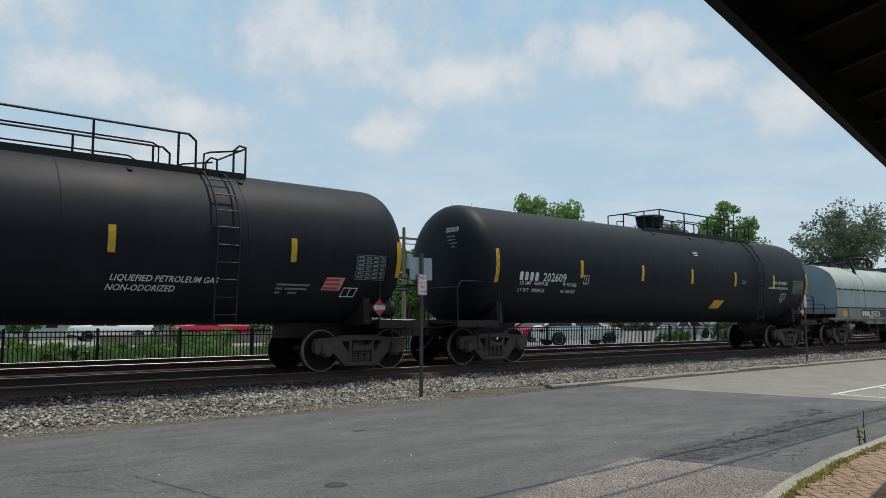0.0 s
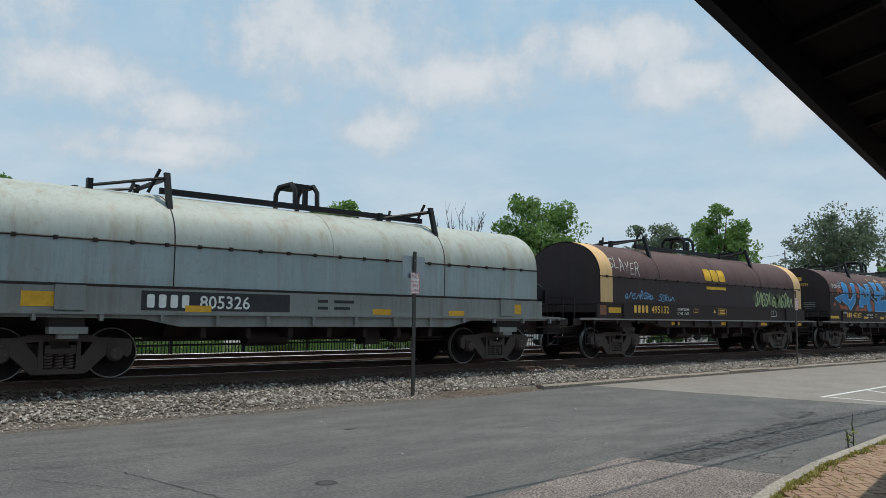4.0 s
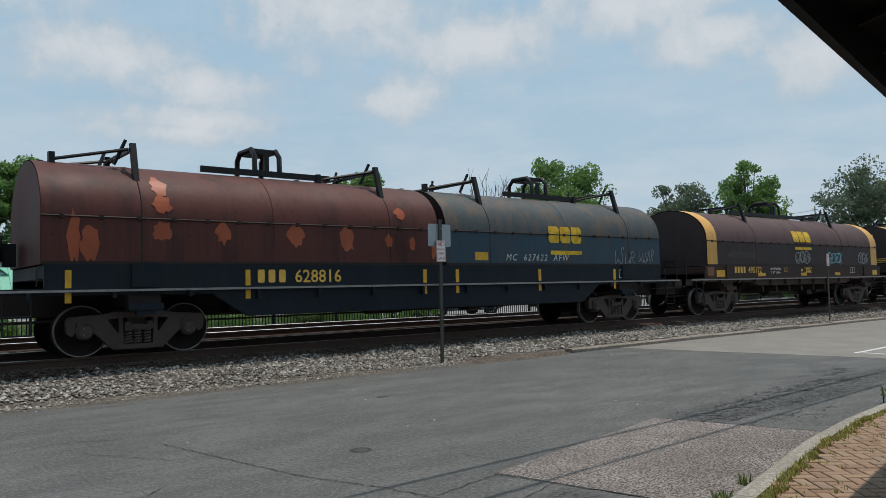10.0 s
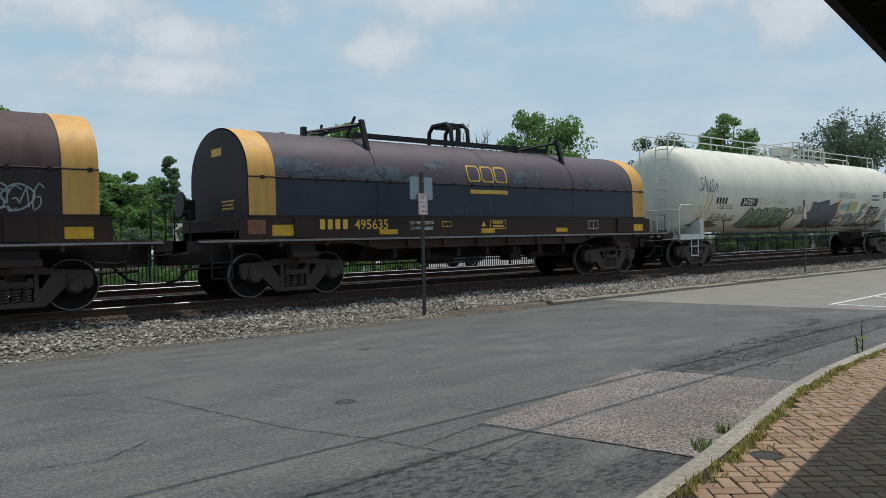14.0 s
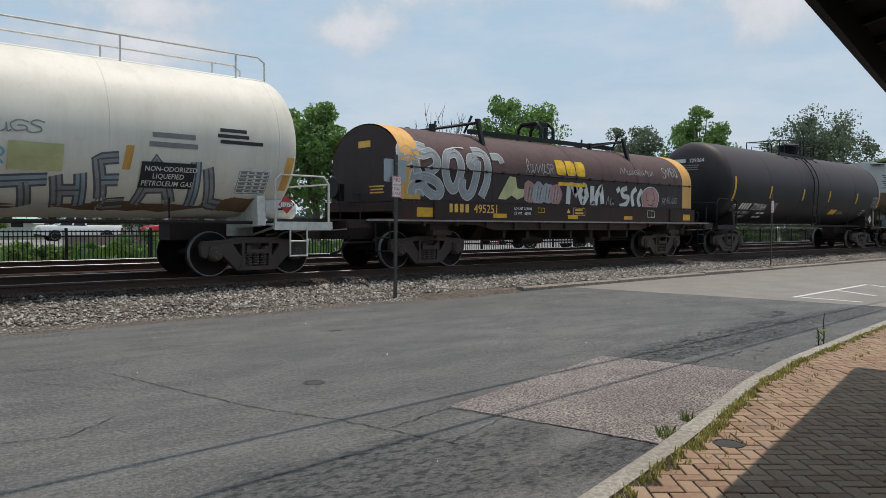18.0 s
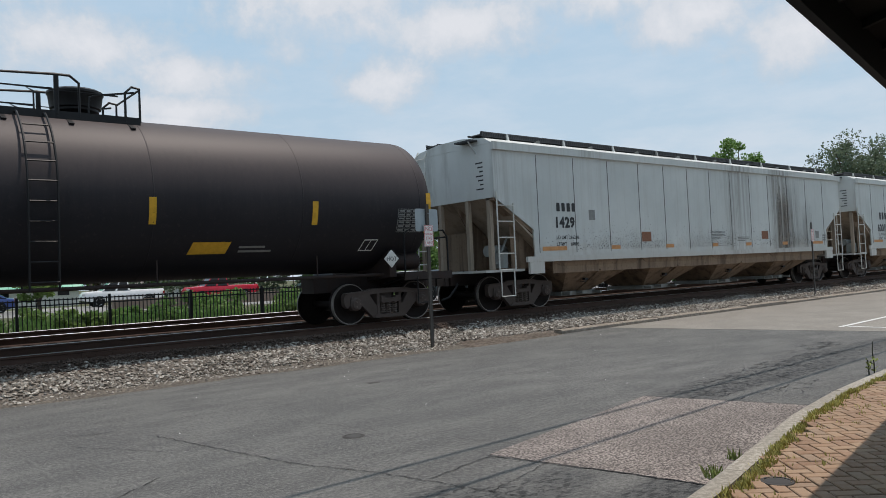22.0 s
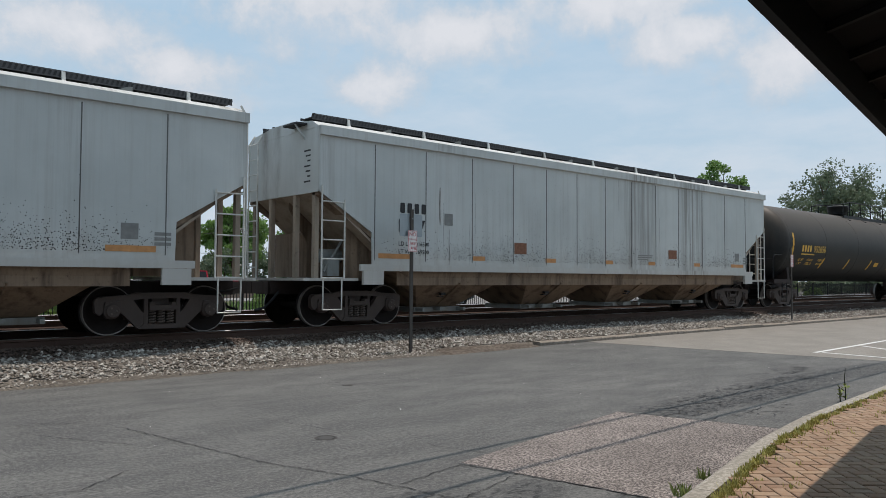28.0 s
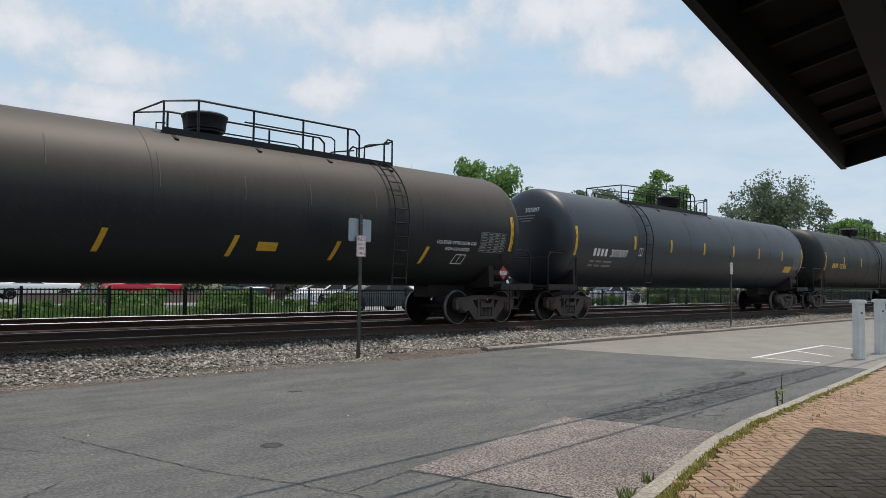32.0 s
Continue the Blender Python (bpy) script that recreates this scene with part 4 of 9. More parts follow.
# -- tank cars --
def tank_car(mid, half, shell, mat, label, deck, hatch, ladder, r=1.57, zc=2.59, rail_mat=None, marks=(), end=2.03, long_rail=False, sill=True, head=0.62, knuckle=0.6):
    """deck: from, to along the top; hatch: middle of the valve housing; ladder: its place along the side."""
    car = car_root("tank_car", mid, label, "tank car")
    rail_mat = rail_mat or M_IRON
    prof = [(-shell - 0.001, 0.02)]
    for k in range(1, 13):
        a = k / 12 * math.pi / 2
        prof.append((-shell + head * (1 - math.cos(a)), r * math.sin(a) ** knuckle))
    body = prof + [(x, r) for x in np.linspace(-shell + head + 1.6, shell - head - 1.6, 7)] + [(-a, b) for a, b in prof[::-1]]
    mb = MB().lathe(body, 56, "x", (0, 0, zc))
    part("tank_shell", mb, mat, car)
    # weld seams round the shell
    for x in np.linspace(-shell + head + 0.1, shell - head - 0.1, 6):
        part("weld_seam", MB().lathe([(x - 0.012, r + 0.001), (x - 0.006, r + 0.005), (x + 0.006, r + 0.005), (x + 0.012, r + 0.001)], 56, "x", (0, 0, zc)), mat, car)
    for s in (-1, 1):
        # stub sill, saddle and end platform
        x0, x1 = sorted((s * (half - 1.5), s * (half + end - 0.35)))
        part("stub_sill", MB().box(x0, x1, -0.28, 0.28, 0.72, 1.12), M_SILL, car, smooth=False)
        sd = MB().prism([(-1.25, 1.02), (-1.20, 1.62), (-0.9, 1.45), (0.9, 1.45), (1.20, 1.62), (1.25, 1.02), (0.3, 0.95), (-0.3, 0.95)], "x", s * half - 0.09, s * half + 0.09)
        sd.box(s * half - 0.3, s * half + 0.3, -0.3, 0.3, 0.8, 1.3)
        part("saddle", sd, rail_mat if rail_mat is M_WHITE_STEEL else M_SILL, car, smooth=False)
        xe0, xe1 = sorted((s * (half + 0.2), s * (half + end - 0.45)))
        pf = MB().box(xe0, xe1, -1.4, -0.25, 1.02, 1.07).box(xe0, xe1, 0.25, 1.4, 1.02, 1.07)
        pf.box(xe0, xe1, -1.42, -1.36, 0.93, 1.10)
        part("end_platform", pf, rail_mat if rail_mat is M_WHITE_STEEL else M_SILL, car, smooth=False)
        xg = s * (half + end - 0.5)
        hr = MB()
        for yy in (-1, 1):
            hr.tube([(xg, yy * 1.35, 1.05), (xg, yy * 1.35, 1.9), (xg - s * 0.12, yy * 1.35, 2.06), (xg - s * 1.2, yy * 1.40, 2.06), (xg - s * 1.32, yy * 1.42, 1.95), (xg - s * 1.32, yy * 1.42, 1.06)], 0.022, 6)
        hr.tube([(xg, -1.35, 1.9), (xg, 1.35, 1.9)], 0.02, 6)
        part("end_handrail", hr, rail_mat, car)
        part("uncoupling_lever", MB().tube([(s * (half + end - 0.42), -1.38, 0.98), (s * (half + end - 0.34), -0.9, 0.93), (s * (half + end - 0.30), -0.2, 0.9)], 0.015, 5), rail_mat, car)
        part("platform_brace", MB().tube([(s * (half + end - 0.5), -1.3, 1.02), (s * (half + 0.6), -0.3, 0.80)], 0.03, 5).tube([(s * (half + 0.3), -1.36, 1.02), (s * (half + 0.3), -0.3, 0.82)], 0.03, 5), rail_mat, car)
        st = MB()
        xs = s * (half + 0.75)
        for dx in (-0.2, 0.2):
            st.tube([(xs + dx, -1.42, 1.0), (xs + dx, -1.42, 0.38)], 0.018, 5)
        for z in (0.40, 0.70):
            st.tube([(xs - 0.2, -1.42, z), (xs + 0.2, -1.42, z)], 0.018, 5)
        part("sill_step", st, rail_mat, car)
    if sill:
        part("running_pipe", MB().tube([(-half - 0.4, -1.0, 1.08), (half + 0.4, -1.0, 1.08)], 0.035, 8), M_SILL, car)
        for x in np.linspace(-half + 1.8, half - 1.8, 4):
            part("pipe_bracket", MB().tube([(x, -1.0, 1.08), (x, -1.0, 1.56)], 0.016, 6), M_SILL, car)
    # brake reservoir and gear below the shell near one end
    part("air_reservoir", MB().lathe([(half + 0.1, 0.02), (half + 0.14, 0.2), (half + 0.85, 0.2), (half + 0.9, 0.02)], 16, "x", (0, -0.95, 1.36)), rail_mat if rail_mat is M_WHITE_STEEL else M_SILL, car)
    # walkway, valve housing and rails on top
    top = zc + r
    a, b = deck
    part("walkway", MB().box(a, b, -0.72, -0.30, top - 0.16, top - 0.12).box(a, b, 0.30, 0.72, top - 0.16, top - 0.12).box(a, b, -0.74, -0.70, top - 0.2, top - 0.05), rail_mat, car, smooth=False)
    for x in np.linspace(a + 0.2, b - 0.2, 4):
        for yy in (-1, 1):
            br = MB().prism([(yy * 0.72, top - 0.16), (yy * 0.72, top - 0.28), (yy * 0.95, top - 0.33), (yy * 0.98, top - 0.30), (yy * 0.5, top - 0.08)], "x", x - 0.04, x + 0.04)
            part("walkway_bracket", br, rail_mat, car, smooth=False)
    hs = MB().lathe([(top - 0.06, 0.26), (top + 0.06, 0.30), (top + 0.10, 0.40), (top + 0.14, 0.40), (top + 0.16, 0.44), (top + 0.40, 0.47), (top + 0.42, 0.49), (top + 0.46, 0.49), (top + 0.50, 0.42), (top + 0.51, 0.02)], 20, "z", (hatch, 0, 0))
    part("valve_housing", hs, rail_mat, car)
    zr = top + 0.60
    for yy in (-0.72, 0.72):
        rl = MB()
        rl.tube([(a + 0.02, yy, top - 0.14), (a + 0.02, yy, zr - 0.14), (hatch - 0.5, yy, zr), (b - 1.2, yy, zr), (b - 1.05, yy, zr - 0.12), (b - 1.05, yy, top - 0.14)], 0.024, 6)
        rl.tube([(a + 0.5, yy, top - 0.14), (a + 0.5, yy, top + 0.32), (hatch - 0.55, yy, top + 0.34)], 0.018, 5)
        rl.tube([(hatch + 0.55, yy, top + 0.32), (b - 1.9, yy, top + 0.32), (b - 1.78, yy, top + 0.26), (b - 1.78, yy, top - 0.14)], 0.018, 5)
        for x in np.linspace(hatch - 0.5, b - 1.4, 4):
            rl.tube([(x, yy, top - 0.14), (x, yy, zr)], 0.024, 6)
        rl.tube([(b - 0.9, yy, top - 0.14), (b - 0.88, yy, top + 0.25), (b - 0.75, yy, top + 0.30), (b - 0.1, yy, top + 0.42)], 0.02, 5)
        rl.tube([(b, yy, top - 0.14), (b, yy, top + 0.50), (b - 0.14, yy, top + 0.52), (b - 0.26, yy, top + 0.4), (b - 0.26, yy, top - 0.14)], 0.024, 6)
        part("top_handrail", rl, rail_mat, car)
    part("top_crossrail", MB().tube([(a + 0.02, -0.72, zr - 0.14), (a + 0.02, 0.72, zr - 0.14)], 0.02, 5), rail_mat, car)
    cross = MB()
    cross.tube([(b, -0.72, top + 0.48), (b, 0.72, top + 0.48)], 0.02, 5)
    part("top_crossrail", cross, rail_mat, car)
    if long_rail:
        lr = MB()
        for yy in (-0.55, 0.55):
            lr.tube([(-shell + 0.1, yy, top - 0.95), (-shell + 0.1, yy, top + 0.30), (-shell + 0.3, yy, top + 0.38), (shell - 0.7, yy, top + 0.38), (shell - 0.55, yy, top + 0.28), (shell - 0.55, yy, top - 0.1)], 0.022, 6)
            for x in np.linspace(-shell + 0.5, shell - 1.2, 8):
                lr.tube([(x, yy, top - 0.12), (x, yy, top + 0.38)], 0.02, 5)
        part("long_handrail", lr, rail_mat, car)
    # ladder down both sides, or one at the end
    if ladder is None:
        ld = MB()
        for yy in (-0.75, -0.30):
            ld.tube([(-shell - 0.22, yy, 1.05), (-shell - 0.22, yy, top - 0.2), (-shell - 0.05, yy, top + 0.28)], 0.022, 5)
        for z in np.arange(1.3, top - 0.1, 0.33):
            ld.tube([(-shell - 0.22, -0.75, z), (-shell - 0.22, -0.30, z)], 0.018, 5)
        part("end_ladder", ld, rail_mat, car)
    for yy in (-1, 1) if ladder is not None else ():
        ld = MB()
        for dx in (-0.22, 0.22):
            ld.tube([(ladder + dx, yy * 0.72, top - 0.12)] + [(ladder + dx, yy * (r + 0.10) * math.cos(q), zc + (r + 0.10) * math.sin(q)) for q in np.linspace(1.02, 0.05, 8)] + [(ladder + dx, yy * 1.60, 1.9), (ladder + dx, yy * 1.55, 1.06)], 0.02, 5)
        for z in np.arange(1.2, top - 0.2, 0.33):
            q = math.sqrt(max((r + 0.10) ** 2 - (z - zc) ** 2, 0.6)) if z > zc else (1.6 if z > 1.9 else 1.57)
            ld.tube([(ladder - 0.22, yy * q, z), (ladder + 0.22, yy * q, z)], 0.016, 5)
        part("ladder", ld, rail_mat, car)
    add_trucks(car, half)
    add_couplers(car, half + end, 0)

    def yz(z):
        return -math.sqrt(max(r * r - (z - zc) ** 2, 0.02))
    return car, Skin(car, yz)


def yellow_bars(sk, xs, z0=2.27, z1=2.75, w=0.13, slant=0.0, mat=None):
    for x in xs:
        sk.rect("reflective_bar", x - w / 2, x + w / 2, z0, z1, mat or M_YELLOW, 0.006, 4, "", slant)


def capacity_table(sk, x, z, w=0.75, h=0.52):
    for k in range(7):
        sk.rect("stencil_line", x, x + w, z + k * h / 6 - 0.006, z + k * h / 6 + 0.006, M_GREYLET, 0.007, 1)
    for k in range(5):
        sk.rect("stencil_line", x + k * w / 4 - 0.005, x + k * w / 4 + 0.005, z + 0.006, z + h - 0.006, M_GREYLET, 0.0075, 3)
    for k in range(6):
        sk.bars(x + 0.03, z + k * h / 6 + 0.025, [[(0, w * 0.2), (w * 0.28, w * 0.15), (w * 0.53, w * 0.16), (w * 0.78, w * 0.14)]], M_GREYLET, 0.035)


def placard(sk, x, z, text, s=0.19, mat=None):
    """A diamond placard standing upright on a small holder beside the shell."""
    y = -1.47
    part("placard_holder", MB().box(x - 0.03, x + 0.03, y + 0.012, y + 0.30, z - s * 0.6, z - s * 0.4), M_SILL, sk.car, smooth=False)
    part("placard", MB().prism([(x - s, z), (x, z - s), (x + s, z), (x, z + s)], "y", y, y + 0.008), mat or M_RED, sk.car, smooth=False)
    if mat is None:
        part("placard_band", MB().box(x - s * 0.72, x + s * 0.72, y - 0.004, y - 0.001, z - 0.05, z + 0.05), M_LETTER, sk.car, smooth=False)
    v, f = letters(text, 0.13)
    w = max(p[0] for p in v)
    part("placard_text", MB().add([(x + a - w / 2, y - 0.006, z + b - 0.045) for a, b in v], f), M_DARKLET, sk.car, smooth=False)


def framed(sk, x, z, w, h, mat=None, t=0.02, slant=0.0):
    m = mat or M_LETTER
    for a, b, c, d in ((0, w, 0, t), (0, w, h - t, h), (0, t, t, h - t), (w - t, w, t, h - t), (w * 0.5 - t / 2, w * 0.5 + t / 2, t, h - t)):
        sk.rect("stencil_box", x + a + slant * c, x + b + slant * c, z + c, z + d, m, 0.007, 1, "", slant)


def make_tanks():
    # two black liquefied gas cars at the start
    c, k = tank_car(1.42, 7.98, 9.05, M_BLACK_TANK, "black pressure tank car for liquefied petroleum gas", (-1.6, 5.28), -0.3, 4.55, sill=False)
    yellow_bars(k, (-5.4, -2.6, 2.47, 5.98))
    k.rect("reflective_bar", 8.55, 8.67, 2.05, 2.85, M_YELLOW, 0.006, 6)
    k.text("LIQUEFIED PETROLEUM GAS", 2.5, 1.80, 0.155, M_LETTER, slant=0.18)
    k.text("NON-ODORIZED", 2.46, 1.63, 0.155, M_LETTER, slant=0.18)
    k.rect("orange_label", 0.1, 0.75, 1.74, 2.05, M_YELLOW, 0.006, 3, "", 0.25)
    capacity_table(k, 7.5, 1.98)
    k.rect("placard_pink", 6.75, 7.2, 1.73, 2.0, M_PINK, 0.006, 2, "faded pink gas placard", 0.25)
    k.bars(6.8, 1.92, [[(0, .36)], [(0.02, .34)], [(-.02, .36)]], M_RED, 0.045, 0.085)
    framed(k, 7.25, 1.60, 0.36, 0.2, slant=0.2)
    placard(k, 8.15, 1.38, "1075")
    k.bars(5.7, 1.80, [[(0, .75)], [(0, .15), (.2, .5)], [(0, .12), (.3, .2)]], M_GREYLET, 0.04, 0.08)
    c, k = tank_car(21.46, 7.98, 9.05, M_BLACK_TANK, "black pressure tank car with white stencilled number", (-0.95, 5.73), 0.42, 4.75, sill=False)
    yellow_bars(k, (-5.1, -2.27, 0.42, 3.12, 5.85))
    yellow_bars(k, (-8.35, 8.5), 2.05, 2.9, 0.12)
    end_print(c, -9.03, -0.6, 3.35, "202609", 0.17, M_LETTER)
    end_bars(c, -9.03, -0.55, 3.22, (0.3, 0.35, 0.5, 0.3), 0.03, 0.09, M_GREYLET)
    k.mark(4, "202609", -7.54, 2.13, 0.31, M_LETTER)
    k.text("LD LMT  163500 LB", -7.5, 2.02, 0.13, M_LETTER)
    k.text("74 150 KG", -5.85, 2.02, 0.13, M_LETTER)
    k.text("LT WT   99500 LB", -7.5, 1.84, 0.13, M_LETTER)
    k.text("45 150 KG", -5.85, 1.84, 0.13, M_LETTER)
    framed(k, -5.0, 2.1, 0.22, 0.24)
    k.bars(0.74, 3.33, [[(0, .1), (.13, .14)], [(0, .26)], [(.02, .22)]], M_LETTER, 0.022, 0.055)
    k.rect("yellow_label", 2.0, 2.62, 1.5, 1.78, M_YELLOW, 0.006, 2, "", 0.3)
    k.text("NON ODORIZED", 5.75, 2.42, 0.145, M_LETTER)
    k.text("LIQUEFIED PETROLEUM GAS", 5.5, 2.24, 0.115, M_LETTER)
    capacity_table(k, 7.35, 2.1, 0.85, 0.5)
    framed(k, 6.55, 1.85, 0.36, 0.24)
    k.bars(6.6, 1.76, [[(0, .25)]], M_GREYLET, 0.06)
    k.bars(3.56, 2.46, [[(0, .28)], [(0, .3)], [(0, .2)]], M_GREYLET, 0.025, 0.05)
    placard(k, 8.25, 1.42, "1075")
    # white tank car with sprayed tags
    c, k = tank_car(138.65, 7.96, 8.95, M_WHITE_TANK, "dirty white tank car covered with graffiti tags", (-1.2, 2.6), 0.3, None, 1.505, 2.66, M_WHITE_STEEL, long_rail=True)
    k.rect("number_panel", -5.7, -4.55, 2.06, 2.34, M_DARKLET, 0.005, 3)
    k.mark(4, "", -7.35, 2.12, 0.3, M_DARKLET)
    k.text("34700", -5.6, 2.1, 0.3, M_LETTER, "car_number", off=0.011)
    yellow_bars(k, (-8.0, -7.75), 1.6, 2.4, 0.09, 0.12, M_CREAM)
    yellow_bars(k, (2.32, 5.24), 2.0, 2.42, 0.14, 0.1, M_CREAM_WARM)
    yellow_bars(k, (8.42,), 1.74, 2.4, 0.17, 0.1, M_CREAM_WARM)
    k.rect("yellow_label", 3.38, 4.2, 1.92, 2.36, M_SP_LIME, 0.020, 4, "pale yellow sticker with small print")
    k.bars(3.5, 2.25, [[(0, .55)], [(0, .5)], [(0, .58)]], M_DARKLET, 0.045, 0.1)
    k.rect("dark_placard", 5.5, 6.5, 1.70, 2.16, M_DARKLET, 0.020, 3)
    k.text("NON-ODORIZED", 5.56, 2.0, 0.125, M_LETTER, off=0.025)
    k.text("LIQUEFIED", 5.72, 1.87, 0.125, M_LETTER, off=0.025)
    k.text("PETROLEUM GAS", 5.54, 1.74, 0.125, M_LETTER, off=0.025)
    k.bars(5.66, 2.6, [[(0, .8)], [(-.05, .9)]], M_GREYLET, 0.09, 0.17)
    k.bars(6.95, 2.8, [[(0, .55)], [(-.05, .65)], [(0, .9)]], M_DARKLET, 0.07, 0.11)
    k.rect("white_label", 7.35, 8.1, 1.62, 2.15, M_LETTER, 0.006, 3)
    capacity_table(k, 7.4, 1.66, 0.65, 0.42)
    placard(k, 8.4, 1.45, "1075")
    # three large pieces: green loops, a slate block and a row of hollow letters
    k.poly("graffiti_fill", [(-5.3, 1.4), (-5.1, 1.85), (-4.3, 1.94), (-3.2, 2.06), (-2.2, 1.98), (-1.5, 1.5), (-1.8, 1.3), (-3.5, 1.28), (-4.7, 1.3)], M_SP_SAGE, 0.005, 0.12)
    rng = random.Random(77)
    for i in range(7):
        x = -5.1 + i * 0.52
        q = [(x, 1.35), (x + 0.1, 1.9), (x + 0.4, 1.95), (x + 0.45, 1.65), (x + 0.15, 1.6), (x + 0.5, 1.32)]
        k.strokes("graffiti_letter", [q], 0.11, M_SP_GREEN if i % 2 else M_SP_SAGE, 0.009)
        k.strokes("graffiti_outline", [[(a + 0.06, b + rng.uniform(-.04, .04)) for a, b in q]], 0.035, M_SP_BLACK, 0.012)
    slate = [(-0.46, 1.84), (-0.06, 1.88), (-0.1, 2.26), (0.32, 2.22), (1.34, 2.36), (1.40, 2.11), (2.22, 2.28), (2.60, 1.35), (2.2, 1.27), (1.2, 1.30), (0.25, 1.33), (0.0, 1.28), (-0.15, 1.51)]
    k.strokes("graffiti_outline", [slate + [slate[0]]], 0.09, M_SP_BLACK, 0.006, "", True)
    k.poly("graffiti_fill", slate, M_SP_SLATE, 0.008, 0.12, "slate blue sprayed block piece")
    for q in ([(0.0, 1.4), (0.3, 2.1), (0.6, 1.4)], [(0.12, 1.68), (0.5, 1.72)], [(0.75, 2.05), (1.2, 2.1)], [(0.95, 2.05), (0.95, 1.4)], [(1.2, 1.7), (1.5, 1.9), (1.6, 1.65), (1.3, 1.5), (1.65, 1.42)], [(1.8, 1.4), (1.85, 2.0), (2.05, 1.7), (2.25, 2.0), (2.4, 1.4)]):
        k.strokes("graffiti_letter", [q], 0.10, M_SP_SLATE2, 0.012)
        k.strokes("graffiti_outline", [q], 0.03, M_SP_BLACK, 0.015)
    for i, q in enumerate(([(3.3, 1.72), (4.0, 1.78)], [(3.65, 1.72), (3.75, 1.34)], [(4.12, 1.85), (4.25, 1.34)], [(4.5, 1.9), (4.6, 1.36)], [(4.15, 1.6), (4.55, 1.62)], [(5.1, 2.2), (4.75, 2.15), (4.95, 1.38), (5.35, 1.42)], [(4.85, 1.8), (5.15, 1.82)], [(5.55, 1.4), (5.75, 2.2), (6.2, 1.42)], [(5.65, 1.7), (6.0, 1.72)], [(6.5, 2.2), (6.6, 1.4)], [(6.75, 2.1), (6.95, 1.45), (7.2, 1.42)])):
        k.strokes("graffiti_outline", [q], 0.22, M_SP_SLATE, 0.007 + 0.0003 * i, "", True)
        k.strokes("graffiti_letter", [q], 0.15, M_SP_SILVER if i % 3 else M_SP_PALE, 0.0105 + 0.0003 * i, "", True)
        k.strokes("graffiti_hatching", [q], 0.03, M_SP_SLATE, 0.016, "", True)
    tag(k, -7.35, 1.55, 1.6, 0.2, M_SP_BLACK, 150, 8, 0.035, "black sprayed scrawl")
    tag(k, -7.2, 1.95, 1.0, 0.16, M_SP_BLACK, 154, 6, 0.02)
    tag(k, -8.5, 2.5, 1.1, 0.4, M_SP_BLACK, 151, 5, 0.03)
    tag(k, -1.4, 1.8, 0.9, 0.32, M_SP_BLACK, 155, 5, 0.03)
    tag(k, -5.0, 2.15, 2.6, 0.26, M_SP_SILVER, 156, 10, 0.02)
    tag(k, 2.16, 2.5, 1.7, 0.22, M_SP_SILVER, 152, 7, 0.03)
    tag(k, 2.55, 1.42, 0.75, 0.13, M_SP_BLACK, 157, 5, 0.03)
    tag(k, 2.5, 1.64, 0.7, 0.2, M_SP_RED, 158, 4, 0.04)
    for i, (x, z, rx, rz) in enumerate(((7.6, 1.42, 0.8, 0.14), (5.5, 1.36, 1.2, 0.08), (2.0, 1.34, 1.4, 0.07), (-3.0, 1.34, 1.6, 0.07), (-7.4, 1.42, 0.9, 0.12))):
        k.poly("rust_stain", blob(x, z, rx, rz, 170 + i, 24, .3), M_RUSTSTAIN, 0.005, 0.06)
    tag(k, 2.45, 2.02, 0.85, 0.2, M_SP_CYAN, 153, 5, 0.05)
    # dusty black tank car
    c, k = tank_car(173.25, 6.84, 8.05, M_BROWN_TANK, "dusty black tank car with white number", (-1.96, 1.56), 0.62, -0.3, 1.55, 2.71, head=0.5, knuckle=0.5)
    end_print(c, -8.08, -0.35, 3.45, "729364", 0.2, M_LETTER)
    end_bars(c, -8.08, 0.35, 3.45, (0.5,), 0.14, 0.2, M_LETTER)
    end_bars(c, -8.08, -0.1, 3.32, (0.7, 0.6, 0.65), 0.035, 0.08, M_GREYLET)
    yellow_bars(k, (-4.37, -1.3, 1.47, 4.75), 2.16, 2.64)
    yellow_bars(k, (-7.35, 7.7), 2.0, 2.9, 0.13)
    k.mark(4, "729364", -6.48, 1.70, 0.35, M_LETTER, 1.12, 0.12)
    k.text("LD LMT    203200 LB", -6.5, 1.55, 0.12, M_LETTER, slant=0.12)
    k.text("LT WT      82800 LB", -6.52, 1.40, 0.12, M_LETTER, slant=0.12)
    k.bars(-4.7, 1.55, [[(0, .25), (.35, .3)], [(0, .25), (.35, .3)]], M_LETTER, 0.07, 0.15)
    framed(k, -3.65, 1.74, 0.24, 0.24)
    k.rect("yellow_label", 2.2, 2.95, 1.62, 1.84, M_YELLOW, 0.006, 2, "", 0.3)
    k.bars(3.2, 1.72, [[(0, .55)], [(0, .7)]], M_GREYLET, 0.04, 0.08)
    framed(k, 6.0, 1.62, 0.36, 0.24, slant=0.3)
    capacity_table(k, 6.85, 2.02, 0.7, 0.5)
    placard(k, 6.65, 1.42, "HOT", 0.2, M_LETTER)
    framed(k, -7.0, 1.62, 0.24, 0.26)
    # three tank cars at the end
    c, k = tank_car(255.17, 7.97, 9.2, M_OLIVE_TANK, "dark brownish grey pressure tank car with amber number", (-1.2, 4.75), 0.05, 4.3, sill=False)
    yellow_bars(k, (-5.2, -2.61, -0.03, 2.5, 5.24), 1.58, 2.0, 0.11, 0.25)
